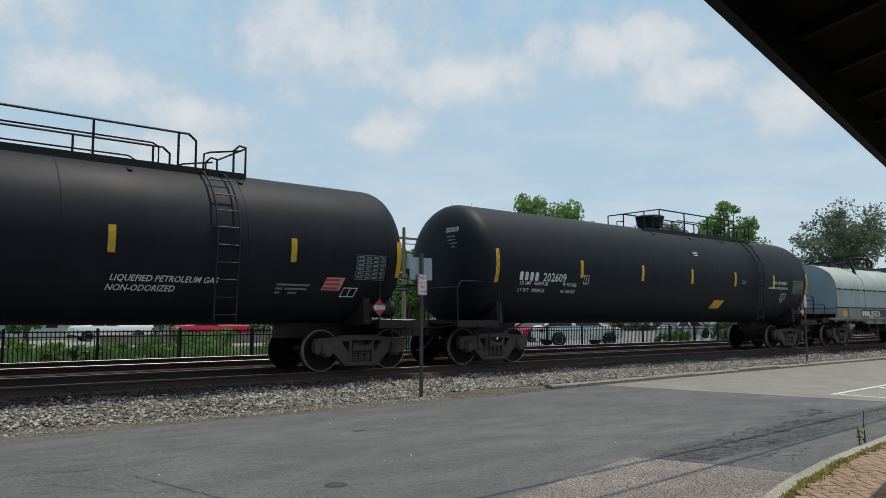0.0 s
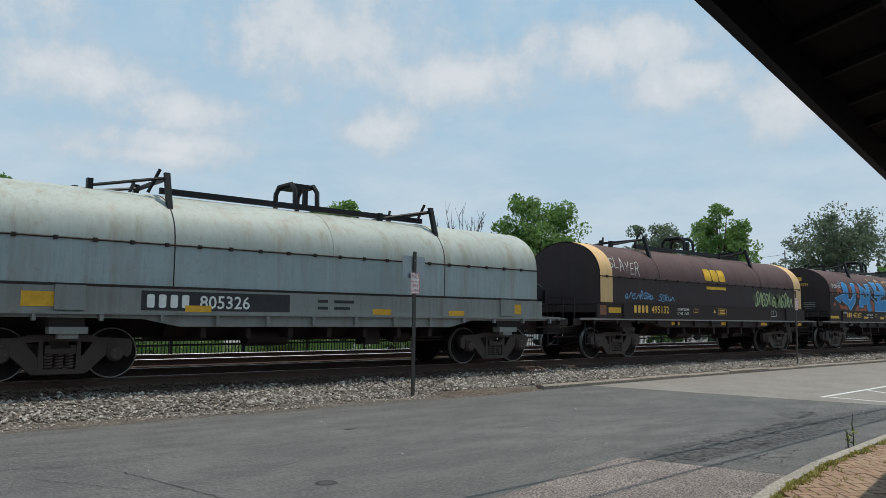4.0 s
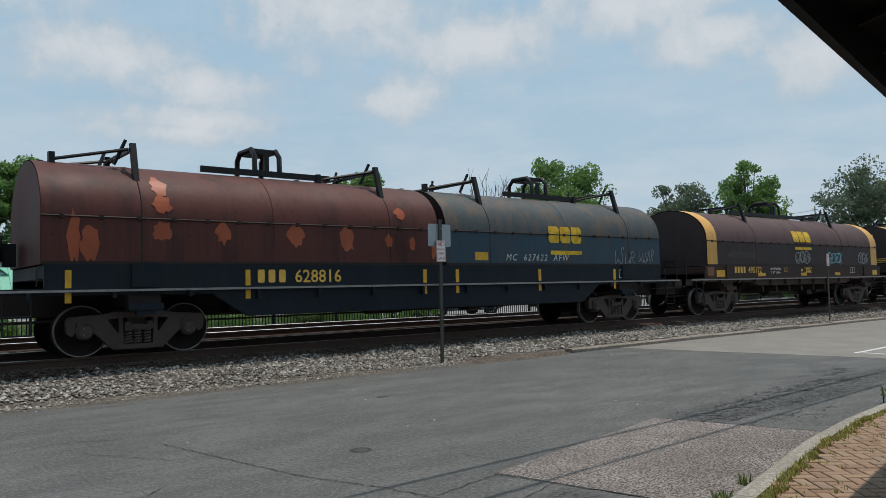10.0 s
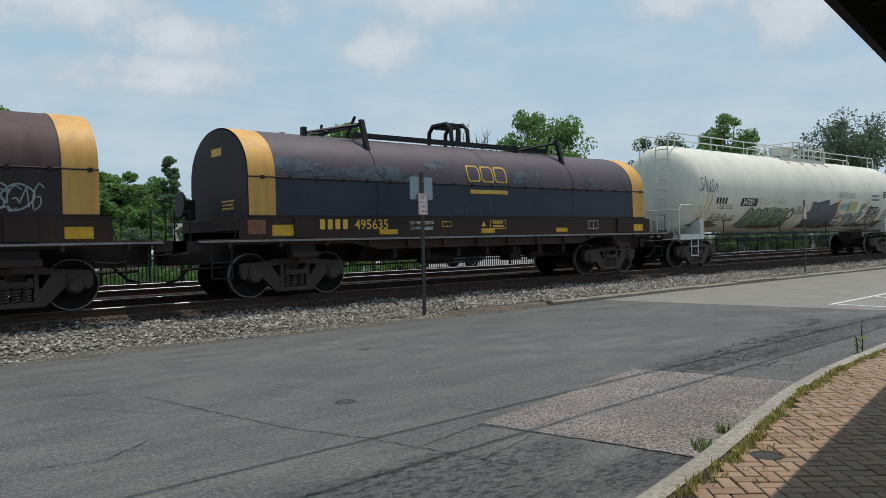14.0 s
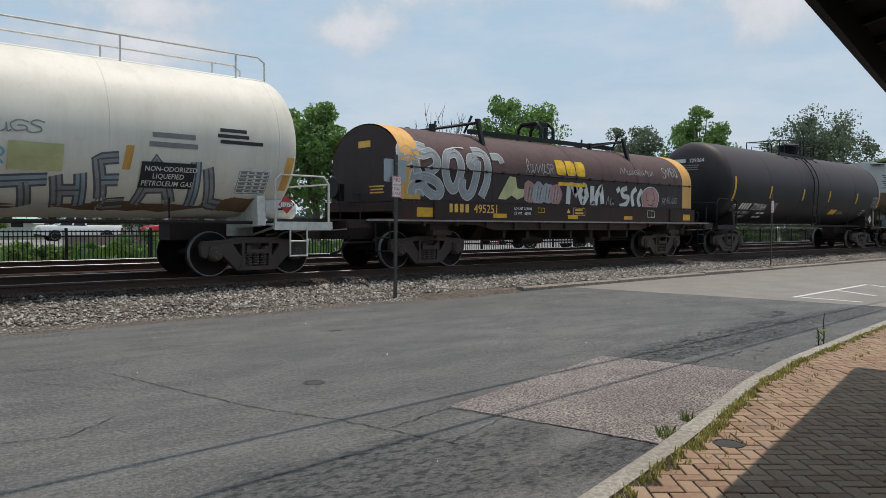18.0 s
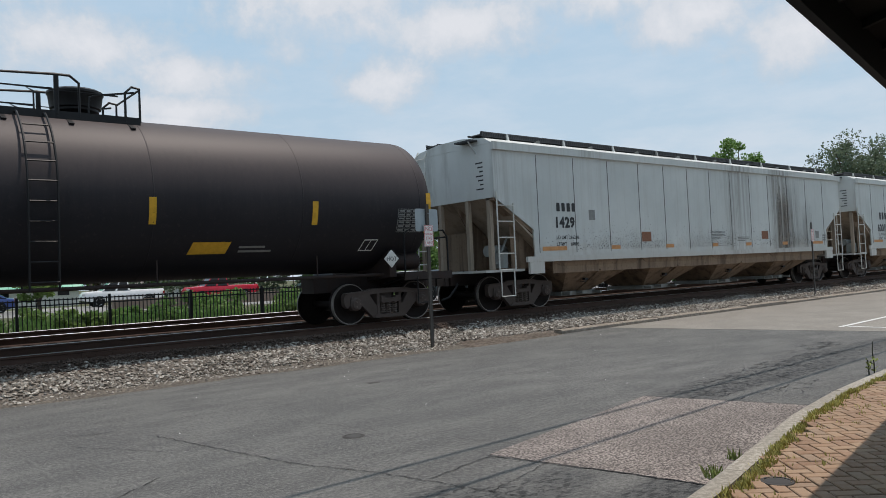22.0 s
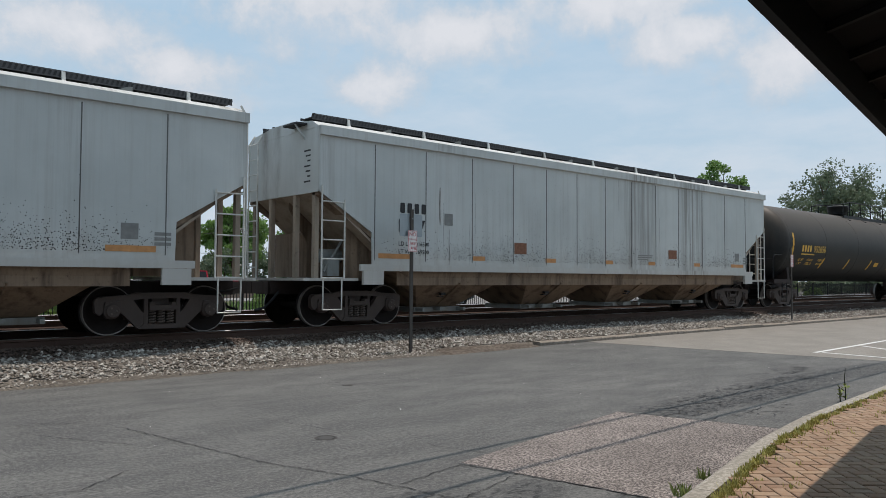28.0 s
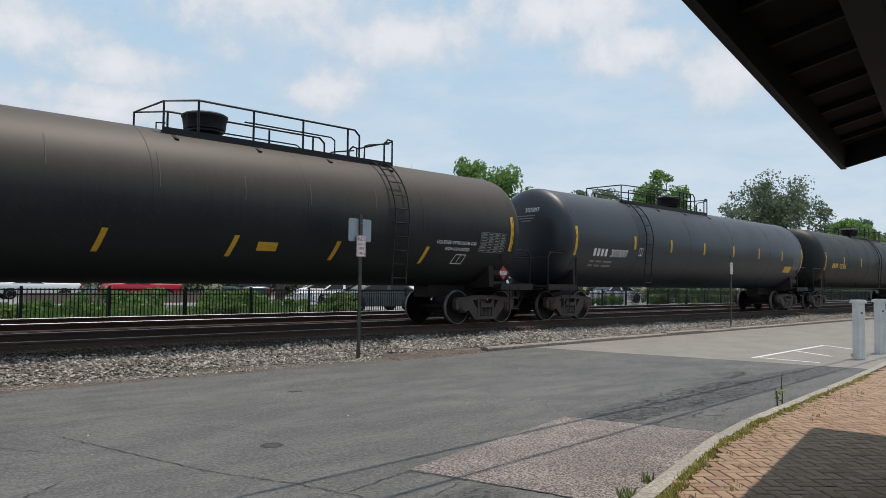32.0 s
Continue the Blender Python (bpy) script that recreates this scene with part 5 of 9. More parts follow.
    yellow_bars(k, (-8.2, 8.45), 2.0, 2.95, 0.13)
    end_print(c, -9.18, -0.6, 3.3, "952656", 0.17, M_AMBER)
    end_bars(c, -9.18, -0.55, 3.17, (0.3, 0.35, 0.5, 0.3), 0.03, 0.09, M_GREYLET)
    k.mark(4, "952656", -7.4, 2.22, 0.38, M_AMBER)
    k.bars(-7.4, 2.1, [[(0, 1.2)]], M_AMBER, 0.05, 0.17)
    for j, (a, b, d) in enumerate((("LD LMT", "155500 LB", "70 550 KG"), ("LT WT", "107500 LB", "48 750 KG"))):
        for x, q in ((-7.5, a), (-6.75, b), (-5.7, d)):
            k.text(q, x, 1.86 - 0.15 * j, 0.13, M_AMBER, slant=0.12)
    for x, z0, z1 in ((-3.5, 3.0, 3.55), (-1.55, 2.8, 3.5), (0.21, 2.72, 3.2), (1.79, 2.75, 3.2), (3.62, 2.8, 3.3)):
        k.strokes("weld_streak", [[(x - 0.03, z0), (x - 0.01, (z0 + z1) / 2), (x, z1)]], 0.022, M_WELD, 0.004)
    k.rect("yellow_label", 0.58, 1.05, 1.72, 1.9, M_YELLOW, 0.006, 2)
    k.text("LIQUEFIED PETROLEUM GAS", 5.6, 2.1, 0.115, M_LETTER)
    k.text("NON-ODORIZED", 5.95, 1.94, 0.115, M_LETTER)
    capacity_table(k, 7.2, 1.94, 1.0, 0.52)
    framed(k, 6.33, 1.6, 0.4, 0.25, slant=0.3)
    placard(k, 8.2, 1.4, "1075")
    c, k = tank_car(275.81, 8.75, 9.75, M_SLATE_TANK, "slate grey pressure tank car with white number", (-5.3, 1.2), -0.6, -4.95, head=0.5, knuckle=0.55, sill=False)
    end_print(c, -9.78, -0.35, 3.35, "307897", 0.19, M_LETTER)
    end_bars(c, -9.78, -0.1, 3.22, (0.7, 0.6, 0.4), 0.035, 0.08, M_GREYLET)
    yellow_bars(k, (-5.75, -3.3, -0.75, 1.8, 4.3, 6.8), 2.3, 2.75)
    yellow_bars(k, (-9.12, 9.2), 2.0, 2.9, 0.12)
    k.mark(4, "307897", -8.13, 2.02, 0.34, M_LETTER)
    k.bars(-8.2, 1.82, [[(0, .25), (.35, .3), (.75, .5)], [(0, .25), (.35, .3), (.75, .5)]], M_GREYLET, 0.06, 0.13)
    k.rect("yellow_label", 7.3, 8.1, 1.78, 2.05, M_YELLOW, 0.006, 2, "", 0.2)
    capacity_table(k, 8.2, 1.95, 0.75, 0.5)
    framed(k, -5.45, 2.1, 0.24, 0.26)
    c, k = tank_car(296.9, 8.3, 9.3, M_GREY_TANK, "dark grey tank car at the end of view", (-2.0, 3.6), 0.2, 0.2)
    yellow_bars(k, (-5.9, -3.0, 0.3, 3.1), 2.3, 2.75)
    yellow_bars(k, (-8.6, 8.7), 2.0, 2.9, 0.12)
    k.mark(4, "702486", -7.6, 2.12, 0.36, M_AMBER)


# -- coil cars --
def hood_outline(w, base, knee, top, n=24):
    """Half-round hood cross-section (y, z), from the near foot over the top."""
    pts = [(-w, base), (-w, knee)]
    for k in range(1, n):
        a = math.pi * k / n
        pts.append((-w * math.cos(a), knee + (top - knee) * math.sin(a) ** 0.9))
    return pts + [(w, knee), (w, base)]


def hood_y(w, knee, top):
    def yz(z):
        if z <= knee:
            return -w
        s = min((z - knee) / (top - knee), 0.999) ** (1 / 0.9)
        return -w * math.sqrt(max(1 - s * s, 0))
    return yz


def coil_hood(car, x0, x1, side, roof, end_mat, band=None, w=1.42, base=1.60, knee=2.40, top=3.50, brackets=(), hoop=None, band_mat=None, rail=None):
    out = hood_outline(w, base, knee, top)
    n = len(out)
    xs = [x0] + [x for x in np.linspace(x0, x1, 7)[1:-1]] + [x1]
    mb = MB()
    mb.v = [(x, *p) for x in xs for p in out]
    for i in range(len(xs) - 1):
        for k in range(n - 1):
            mb.f.append((i * n + k, (i + 1) * n + k, (i + 1) * n + k + 1, i * n + k + 1))
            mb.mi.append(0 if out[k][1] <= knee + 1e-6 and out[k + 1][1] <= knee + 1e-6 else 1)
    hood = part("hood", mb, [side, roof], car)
    for x, s in ((x0, -1), (x1, 1)):
        o2 = [(y * 0.985, z - 0.02 if z > knee else z) for y, z in out]
        part("hood_end", MB().prism(o2[::-1], "x", x - 0.006, x + 0.006), end_mat, hood, smooth=False)
    # hood lip as a dark strip; its colour stands for the shadow gap
    for yy in (-1, 1):
        part("hood_skirt", MB().box(x0, x1, *sorted((yy * (w + 0.002), yy * (w + 0.03))), base + 0.004, base + 0.05), M_SILL, hood, smooth=False)
    # rib line with lugs along the knee
    rb = MB().tube([(x0, -w - 0.012, knee + 0.01), (x1, -w - 0.012, knee + 0.01)], 0.016, 5)
    for x in np.arange(x0 + 0.3, x1, 0.62):
        rb.box(x - 0.035, x + 0.035, -w - 0.035, -w - 0.002, knee - 0.03, knee + 0.04)
    part("hood_rib", rb, M_SILL, hood, smooth=False)
    for x in sorted([*brackets, (x0 + x1) / 2]):
        part("hood_seam", MB().sweep([[(x + d, y * (1 + e), z + (e * 2 if z > knee else 0)) for y, z in out] for d, e in ((-0.012, 0.001), (0.0, 0.005), (0.012, 0.001))], False), M_SILL if x in brackets else roof, hood)
    if band:
        for a, b in ((x0, x0 + band), (x1 - band, x1)):
            o3 = [(y * 1.006, z + (0.009 if z > knee else 0)) for y, z in out]
            part("end_band", MB().sweep([[(a, *p) for p in o3], [(b, *p) for p in o3]], False), band_mat or M_CREAM, hood, "cream painted end band")
    for x in brackets:
        bk = MB()
        for yy in (-1, 1):
            bk.prism([(yy * 1.10, top - 0.68), (yy * 1.20, top - 0.66), (yy * 0.90, top + 0.34), (yy * 0.80, top + 0.34)], "x", x - 0.05, x + 0.05)
            bk.box(x - 0.11, x + 0.11, *sorted((yy * 1.06, yy * 1.24)), top - 0.70, top - 0.65)
            bk.tube([(x - 0.26, yy * 0.62, top - 0.04), (x - 0.08, yy * 0.72, top + 0.42)], 0.035, 5)
            bk.tube([(x - 1.25, yy * 0.50, top + 0.0), (x - 0.05, yy * 0.76, top + 0.24)], 0.032, 5)
            bk.box(x - 1.33, x - 1.23, *sorted((yy * 0.44, yy * 0.56)), top - 0.14, top + 0.12)
        bk.box(x - 0.035, x + 0.035, -0.82, 0.82, top + 0.20, top + 0.27)
        part("lift_bracket", bk, M_IRON, hood, smooth=False)
    if len(brackets) > 1:
        rl = MB()
        for yy in (-0.5, 0.5):
            rl.box(*(rail or (brackets[0], brackets[-1])), yy - 0.04, yy + 0.04, top - 0.02, top + 0.10)
        part("top_rail", rl, M_IRON, hood, smooth=False)
    if hoop is not None:
        hp = MB()
        for dx in (-0.28, 0.28):
            hp.tube([(hoop + dx, -0.46, top + 0.02), (hoop + dx, -0.44, top + 0.42), (hoop + dx, -0.28, top + 0.58), (hoop + dx, 0.28, top + 0.58), (hoop + dx, 0.44, top + 0.42), (hoop + dx, 0.46, top + 0.02)], 0.055, 6)
        hp.box(hoop - 0.26, hoop + 0.26, -0.30, 0.30, top + 0.50, top + 0.60)
        hp.box(hoop - 0.05, hoop + 0.05, -0.44, -0.36, top + 0.02, top + 0.44)
        part("lift_hoop", hp, M_IRON, hood)
    return hood


def coil_car(mid, half, length, label, sill_mat, end=2.45, deep=False):
    """length: half the length of the deck."""
    car = car_root("coil_car", mid, label, "coil car")
    w, hx = 1.46, length - 0.74
    # side sill with its top and bottom flange, tapering to the ends
    for s in (-1, 1):
        y0, y1 = (-w, -w + 0.06) if s < 0 else (w - 0.06, w)
        lo = 0.62 if deep else 0.92
        prof = [(-hx, 1.60), (hx, 1.60), (hx, 1.20), (length, 1.19), (length, 1.10), (half + 1.25, 1.08), (half - 1.2, 1.08), (half - 1.9, lo), (-half + 1.9, lo), (-half + 1.2, 1.06), (-half - 1.25, 1.08), (-length, 1.10), (-length, 1.19), (-hx, 1.20)]
        sd = part("side_sill", MB().prism(prof, "y", y0, y1), sill_mat, car, smooth=False)
        yo = (y0 - 0.09, y0 - 0.002) if s < 0 else (y1 + 0.002, y1 + 0.09)
        part("walk_edge", MB().box(-length - 0.1, length + 0.1, *yo, 1.13, 1.17), M_SILL_GREY if sill_mat is M_SILL_GREY else M_GREYSTEEL, sd, smooth=False)
        for x in np.linspace(-length + 0.5, length - 0.5, 14):
            part("stiffener", MB().box(x - 0.03, x + 0.03, *yo, 1.02 if abs(x) > half - 2 else 0.95, 1.127), sill_mat, sd, smooth=False)
    for x in (-half, half):
        part("lift_pad", MB().box(x - 0.24, x + 0.24, -w - 0.05, -w - 0.002, 1.20, 1.615), sill_mat, car, smooth=False)
        part("jack_pad", MB().box(x - 0.30, x + 0.30, -w - 0.06, -w + 0.2, 0.80, 0.915).box(x - 0.16, x + 0.16, -w - 0.03, -w + 0.1, 0.72, 0.80), sill_mat, car, smooth=False)
    for x in np.linspace(-half + 2.4, half - 2.4, 7):
        part("floor_beam", MB().box(x - 0.05, x + 0.05, -1.30, 1.30, 0.70, 0.90), M_SILL, car, smooth=False)
    part("train_pipe", MB().tube([(-length, -0.42, 0.62), (-half + 1.6, -0.55, 0.66), (half - 1.6, -0.55, 0.66), (length, -0.42, 0.62)], 0.03, 6), M_SILL, car)
    part("deck", MB().box(-hx, hx, -w + 0.062, w - 0.062, 1.36, 1.58), sill_mat, car, smooth=False)
    part("centre_sill", MB().box(-length - 0.3, length + 0.3, -0.30, 0.30, 0.70, 1.15), M_SILL, car, smooth=False)
    tr = MB().prism([(-1.1, 1.35), (1.1, 1.35), (0.5, 0.66), (-0.5, 0.66)], "x", -half + 1.9, half - 1.9)
    part("trough", tr, M_SILL, car, smooth=False)
    for s in (-1, 1):
        x0, x1 = sorted((s * (length - 0.02), s * (length + 0.55)))
        pf = MB().box(x0, x1, -1.45, 1.45, 1.12, 1.17).box(x0, x1, -1.45, -1.36, 0.98, 1.118)
        part("end_platform", pf, M_SILL, car, smooth=False)
        part("bolster_end", MB().box(s * half - 0.28, s * half + 0.28, -1.40, 1.40, 0.86, 1.07), M_SILL, car, smooth=False)
        hr = MB()
        xg = s * (length + 0.2)
        hr.tube([(xg, -1.38, 1.17), (xg, -1.38, 1.72), (xg, -0.6, 1.76), (xg, -0.6, 1.17)], 0.018, 5)
        part("end_handrail", hr, M_IRON, car)
        hr = MB()
        hr.tube([(s * (length - 0.15), -1.47, 1.15), (s * (length - 0.15), -1.50, 0.45), (s * (length - 0.55), -1.50, 0.45), (s * (length - 0.55), -1.47, 1.15)], 0.02, 5)
        hr.tube([(s * (length - 0.15), -1.50, 0.75), (s * (length - 0.55), -1.50, 0.75)], 0.018, 5)
        part("sill_step", hr, M_IRON, car)
        gi = MB().tube([(s * (length - 0.62), -1.47, 1.24), (s * (length - 0.62), -1.53, 1.24), (s * (length - 0.62), -1.53, 1.52), (s * (length - 0.62), -1.47, 1.52)], 0.012, 5)
        part("grab_iron", gi, M_IRON, car)
        part("uncoupling_lever", MB().tube([(s * (length + 0.58), -1.4, 0.95), (s * (length + 0.6), -0.9, 0.92), (s * (length + 0.62), -0.2, 0.9)], 0.014, 5), M_GREYSTEEL, car)
    bx = -hx - 0.16
    wh = MB().lathe([(bx - 0.24, 0.25), (bx - 0.21, 0.28), (bx - 0.18, 0.25)], 18, "x", (0, 0.55, 1.95))
    wh.tube([(bx - 0.21, 0.29, 1.95), (bx - 0.21, 0.81, 1.95)], 0.016, 5).tube([(bx - 0.21, 0.55, 1.69), (bx - 0.21, 0.55, 2.21)], 0.016, 5)
    wh.box(bx - 0.16, bx + 0.06, 0.45, 0.66, 1.62, 2.04)
    part("hand_brake", wh, M_IRON, car)
    # brake gear hung below
    part("air_reservoir", MB().lathe([(-0.5, 0.02), (-0.46, 0.2), (0.46, 0.2), (0.5, 0.02)], 14, "x", (-1.2, -0.7, 0.72)), M_SILL, car)
    part("brake_valve", MB().box(1.2, 1.6, -0.9, -0.5, 0.52, 0.9), M_SILL, car, smooth=False)
    part("brake_cylinder", MB().lathe([(2.0, 0.02), (2.02, 0.14), (2.5, 0.14), (2.52, 0.02)], 12, "x", (0, -0.75, 0.7)), M_SILL, car)
    part("brake_rod", MB().tube([(-half + 1, -0.6, 0.55), (half - 1, -0.6, 0.6)], 0.02, 5), M_SILL, car)
    add_trucks(car, half)
    add_couplers(car, half + end, 0)
    sill = Skin(car, lambda z: -w)
    return car, sill


M_GREYSTEEL = painted("dull_grey_steel", (0.24, 0.225, 0.215), (0.06, 0.05, 0.045), 0.5, 0.6)


def logo(sk, x, z, w, h, material=None, outline=False):
    """The railway's emblem as three plain slabs over a bar."""
    m = material or M_LOGO
    for a, b in ((0.0, 0.315), (0.345, 0.655), (0.685, 1.0)):
        xa, xb, c = x + w * a, x + w * b, h * 0.16
        q = [(xa + c, z), (xb - c * 0.4, z), (xb, z + c), (xb, z + h - c), (xb - c, z + h), (xa + c * 0.4, z + h), (xa, z + h - c), (xa, z + c)]
        sk.poly("emblem", q, m, 0.010, 0.1)
        if outline:
            mx, mz = (xa + xb) / 2, z + h / 2
            sk.poly("emblem_field", [(mx + (p - mx) * 0.82, mz + (v - mz) * 0.82) for p, v in q], outline, 0.014, 0.1)
    sk.rect("emblem_bar", x + w * 0.05, x + w, z - h * .70, z - h * .46, m, 0.016, 3)


def sill_marks(sk, digits, letters_mat, x=-4.76, small=None, size=0.30, n=4, bars=((-5.98, 0.50, 0.22), (-3.4, 0.5, 0.11), (-0.35, 0.45, 0.11), (2.4, 0.45, 0.11), (5.85, 0.45, 0.2)), zb=1.24):
    """Lettering and reflective bars along a coil car's side sill."""
    sk.mark(n, digits, x, 1.36, size, letters_mat, 1.0)
    if small:
        sk.text("LD LMT " + small[0], x + 2.35, 1.46, 0.105, M_LETTER)
        sk.text("LT WT   " + small[1], x + 2.35, 1.33, 0.105, M_LETTER)
    else:
        sk.bars(x + 2.35, 1.46, [[(0, .2), (.26, .26), (.56, .34)], [(0, .15), (.3, .2), (.6, .3)]], M_GREYLET, 0.07, 0.13)
    framed(sk, x + 3.3, 1.4, 0.28, 0.13, letters_mat, 0.012)
    sk.poly("small_triangle", [(x + 4.55, 1.40), (x + 4.71, 1.40), (x + 4.63, 1.53)], letters_mat, 0.007, 1)
    framed(sk, x + 4.85, 1.34, 0.55, 0.22, letters_mat, 0.015)
    sk.bars(x + 4.94, 1.47, [[(0, .34)], [(0, .38)]], letters_mat, 0.05, 0.09)
    framed(sk, x + 8.65, 1.32, 0.42, 0.22, M_LETTER, 0.014)
    for a, w, h in bars:
        sk.rect("reflective_bar", a, a + w, zb, zb + h, M_YELLOW, 0.006, 1)


def tag(sk, x, z, w, h, material, seed, n=9, width=0.035, label=""):
    """A scrawled tag: loops and strokes that spell nothing, leaning and uneven."""
    rng = random.Random(seed)
    lines = []
    a, dx = x, w / n
    for i in range(n):
        kind, hh, lift, g = rng.random(), h * rng.uniform(0.65, 1.1), h * rng.uniform(-0.08, 0.12), dx * rng.uniform(0.7, 1.25)
        if kind < 0.22:
            q = [(0, 0), (.45, 1.0), (.55, .95), (1.0, .05)]
        elif kind < 0.45:
            q = [(.95, .85), (.4, 1.0), (.05, .55), (.35, .0), (.9, .2), (.75, .5), (.4, .48)]
        elif kind < 0.62:
            q = [(.1, 1.0), (.15, .1), (.45, .0), (.75, .35), (.7, 1.0), (.85, .1), (1.05, .25)]
        elif kind < 0.82:
            q = [(.9, .9), (.45, 1.05), (.2, .75), (.7, .45), (.75, .1), (.3, -.05), (.0, .2)]
        else:
            q = [(.2, -.15), (.3, 1.1), (.85, .9), (.8, .55), (.35, .5), (1.1, -.1)]
        lines.append([(a + u * g + 0.18 * v * hh, z + lift + v * hh) for u, v in q])
        a += dx
    for i, q in enumerate(lines):
        sk.strokes("graffiti_stroke", [q], width * 0.8, material, 0.011, label if not i else "")


STROKES = {
    "S": [[(.9, .85), (.5, 1.0), (.1, .75), (.5, .5), (.9, .25), (.5, 0), (.05, .2)]],
    "L": [[(.15, 1.05), (.1, .0)], [(.1, .0), (.9, .08)]],
    "A": [[(.0, -.05), (.5, 1.05)], [(.5, 1.05), (.95, .0)], [(.1, .35), (.9, .4)]],
    "N": [[(.1, .0), (.12, 1.0)], [(.12, 1.0), (.8, .0)], [(.8, .0), (.85, 1.0)]],
    "O": [[(.5, 1.0), (.1, .7), (.12, .25), (.5, .0), (.85, .3), (.85, .75), (.5, 1.0)]],
    "W": [[(.0, 1.0), (.2, .0)], [(.2, .0), (.48, .75)], [(.48, .75), (.75, .0)], [(.75, .0), (.98, 1.0)]],
    "Y": [[(.05, 1.0), (.45, .5)], [(.95, 1.1), (.45, .5)], [(.45, .5), (.4, -.1)]],
    "E": [[(.15, 1.0), (.1, .0)], [(.15, 1.0), (.85, 1.05)], [(.12, .5), (.7, .55)], [(.1, .0), (.9, .05)]],
    "R": [[(.1, -.05), (.15, 1.0)], [(.15, 1.0), (.7, 1.05), (.9, .8), (.6, .55), (.12, .5)], [(.4, .52), (1.05, -.1)]],
}


def sprayed_word(sk, word, x, z, w, h, material, width, off=0.011):
    n = len(word)
    lines = [[(x + w * (i + a * 0.85 + 0.35 * b) / n, z + b * h * (0.85 + 0.3 * ((i * 7) % 3) / 2) - 0.04 * i + 0.03 * (i % 2)) for a, b in ln] for i, c in enumerate(word) for ln in STROKES[c]]
    for q in lines:
        sk.strokes("graffiti_stroke", [q], width, material, off)


def end_print(car, x, y, z, text, size, material):
    """Lettering on a car end that looks back along the train."""
    v, f = letters(text, size, 1.0, 0.015)
    w = max(p[0] for p in v)
    part("end_number", MB().add([(x, y - (a - w / 2), z + b) for a, b in v], f), material, car, smooth=False)


def end_bars(car, x, y, z, widths, height, gap, material):
    v, f = [], []
    for k, wd in enumerate(widths):
        o = len(v)
        zz = z - k * gap
        v += [(x, y + wd / 2, zz), (x, y - wd / 2, zz), (x, y - wd / 2, zz + height), (x, y + wd / 2, zz + height)]
        f.append((o, o + 1, o + 2, o + 3))
    part("end_print", MB().add(v, f), material, car, smooth=False)["kind"] = "stuff"


def spray(name, base, rough=0.5):
    k = Mat(name, rough)
    k.color(k.mix(k.ramp(k.noise(2.2, 4, 0.6), [(0.3, 0.0), (0.7, 1.0)]), tuple(c * 0.7 for c in base), base))
    return k.m


def blob(cx, cz, rx, rz, seed, n=22, rag=0.3):
    rng = random.Random(seed)
    return [(cx + rx * math.cos(2 * math.pi * i / n) * (1 + rng.uniform(-rag, rag)), cz + rz * math.sin(2 * math.pi * i / n) * (1 + rng.uniform(-rag, rag))) for i in range(n)]


M_SP_BLUE = spray("spray_blue", (0.02, 0.25, 0.60))
M_SP_SKY = spray("spray_pale_blue", (0.22, 0.52, 0.82))
M_SP_ORANGE = spray("spray_rust_orange", (0.36, 0.075, 0.03))
M_SP_WHITE = spray("spray_white", (0.62, 0.62, 0.60))
M_SP_SILVER = spray("spray_silver", (0.34, 0.35, 0.35))
M_SP_GREEN = spray("spray_pale_green", (0.42, 0.52, 0.25))
M_SP_CYAN = spray("spray_cyan", (0.22, 0.48, 0.55))
M_SP_PINK = spray("spray_pink", (0.45, 0.24, 0.22))
M_SP_LIME = spray("spray_pale_yellow", (0.58, 0.56, 0.28))
M_SP_BLACK = spray("spray_black", (0.04, 0.04, 0.045))
M_SP_SAGE = spray("spray_sage_green", (0.24, 0.31, 0.26))
M_SP_HAZE = spray("spray_green_haze", (0.075, 0.085, 0.05))
M_SP_PALE = spray("spray_pale_blue_grey", (0.36, 0.45, 0.50))
M_RUSTSTAIN = spray("brown_rust_stain", (0.24, 0.15, 0.09), 0.85)


def chalky():
    """A rubbed, chalky bloom on old paint, broken up so that the paint shows through."""
    m = Mat("chalky_blue_scuff", 0.75)
    m.color(m.mix(m.noise(6.0, 5, 0.7), (0.075, 0.09, 0.11), (0.15, 0.17, 0.20)))
    m.l.new(m.ramp(m.noise(1.0, 7, 0.72, m.coords((2.6, 2.6, 4.5))), [(0.36, 0.0), (0.56, 0.85)]), m.b.inputs["Alpha"])
    return m.m


M_CHALKY = chalky()
M_SP_TAN = spray("spray_tan", (0.42, 0.24, 0.10))
M_SP_SLATE = spray("spray_slate", (0.14, 0.15, 0.18))
M_SP_SLATE2 = spray("spray_blue_grey", (0.22, 0.235, 0.27))
M_SP_RED = spray("spray_dark_red", (0.28, 0.05, 0.05))


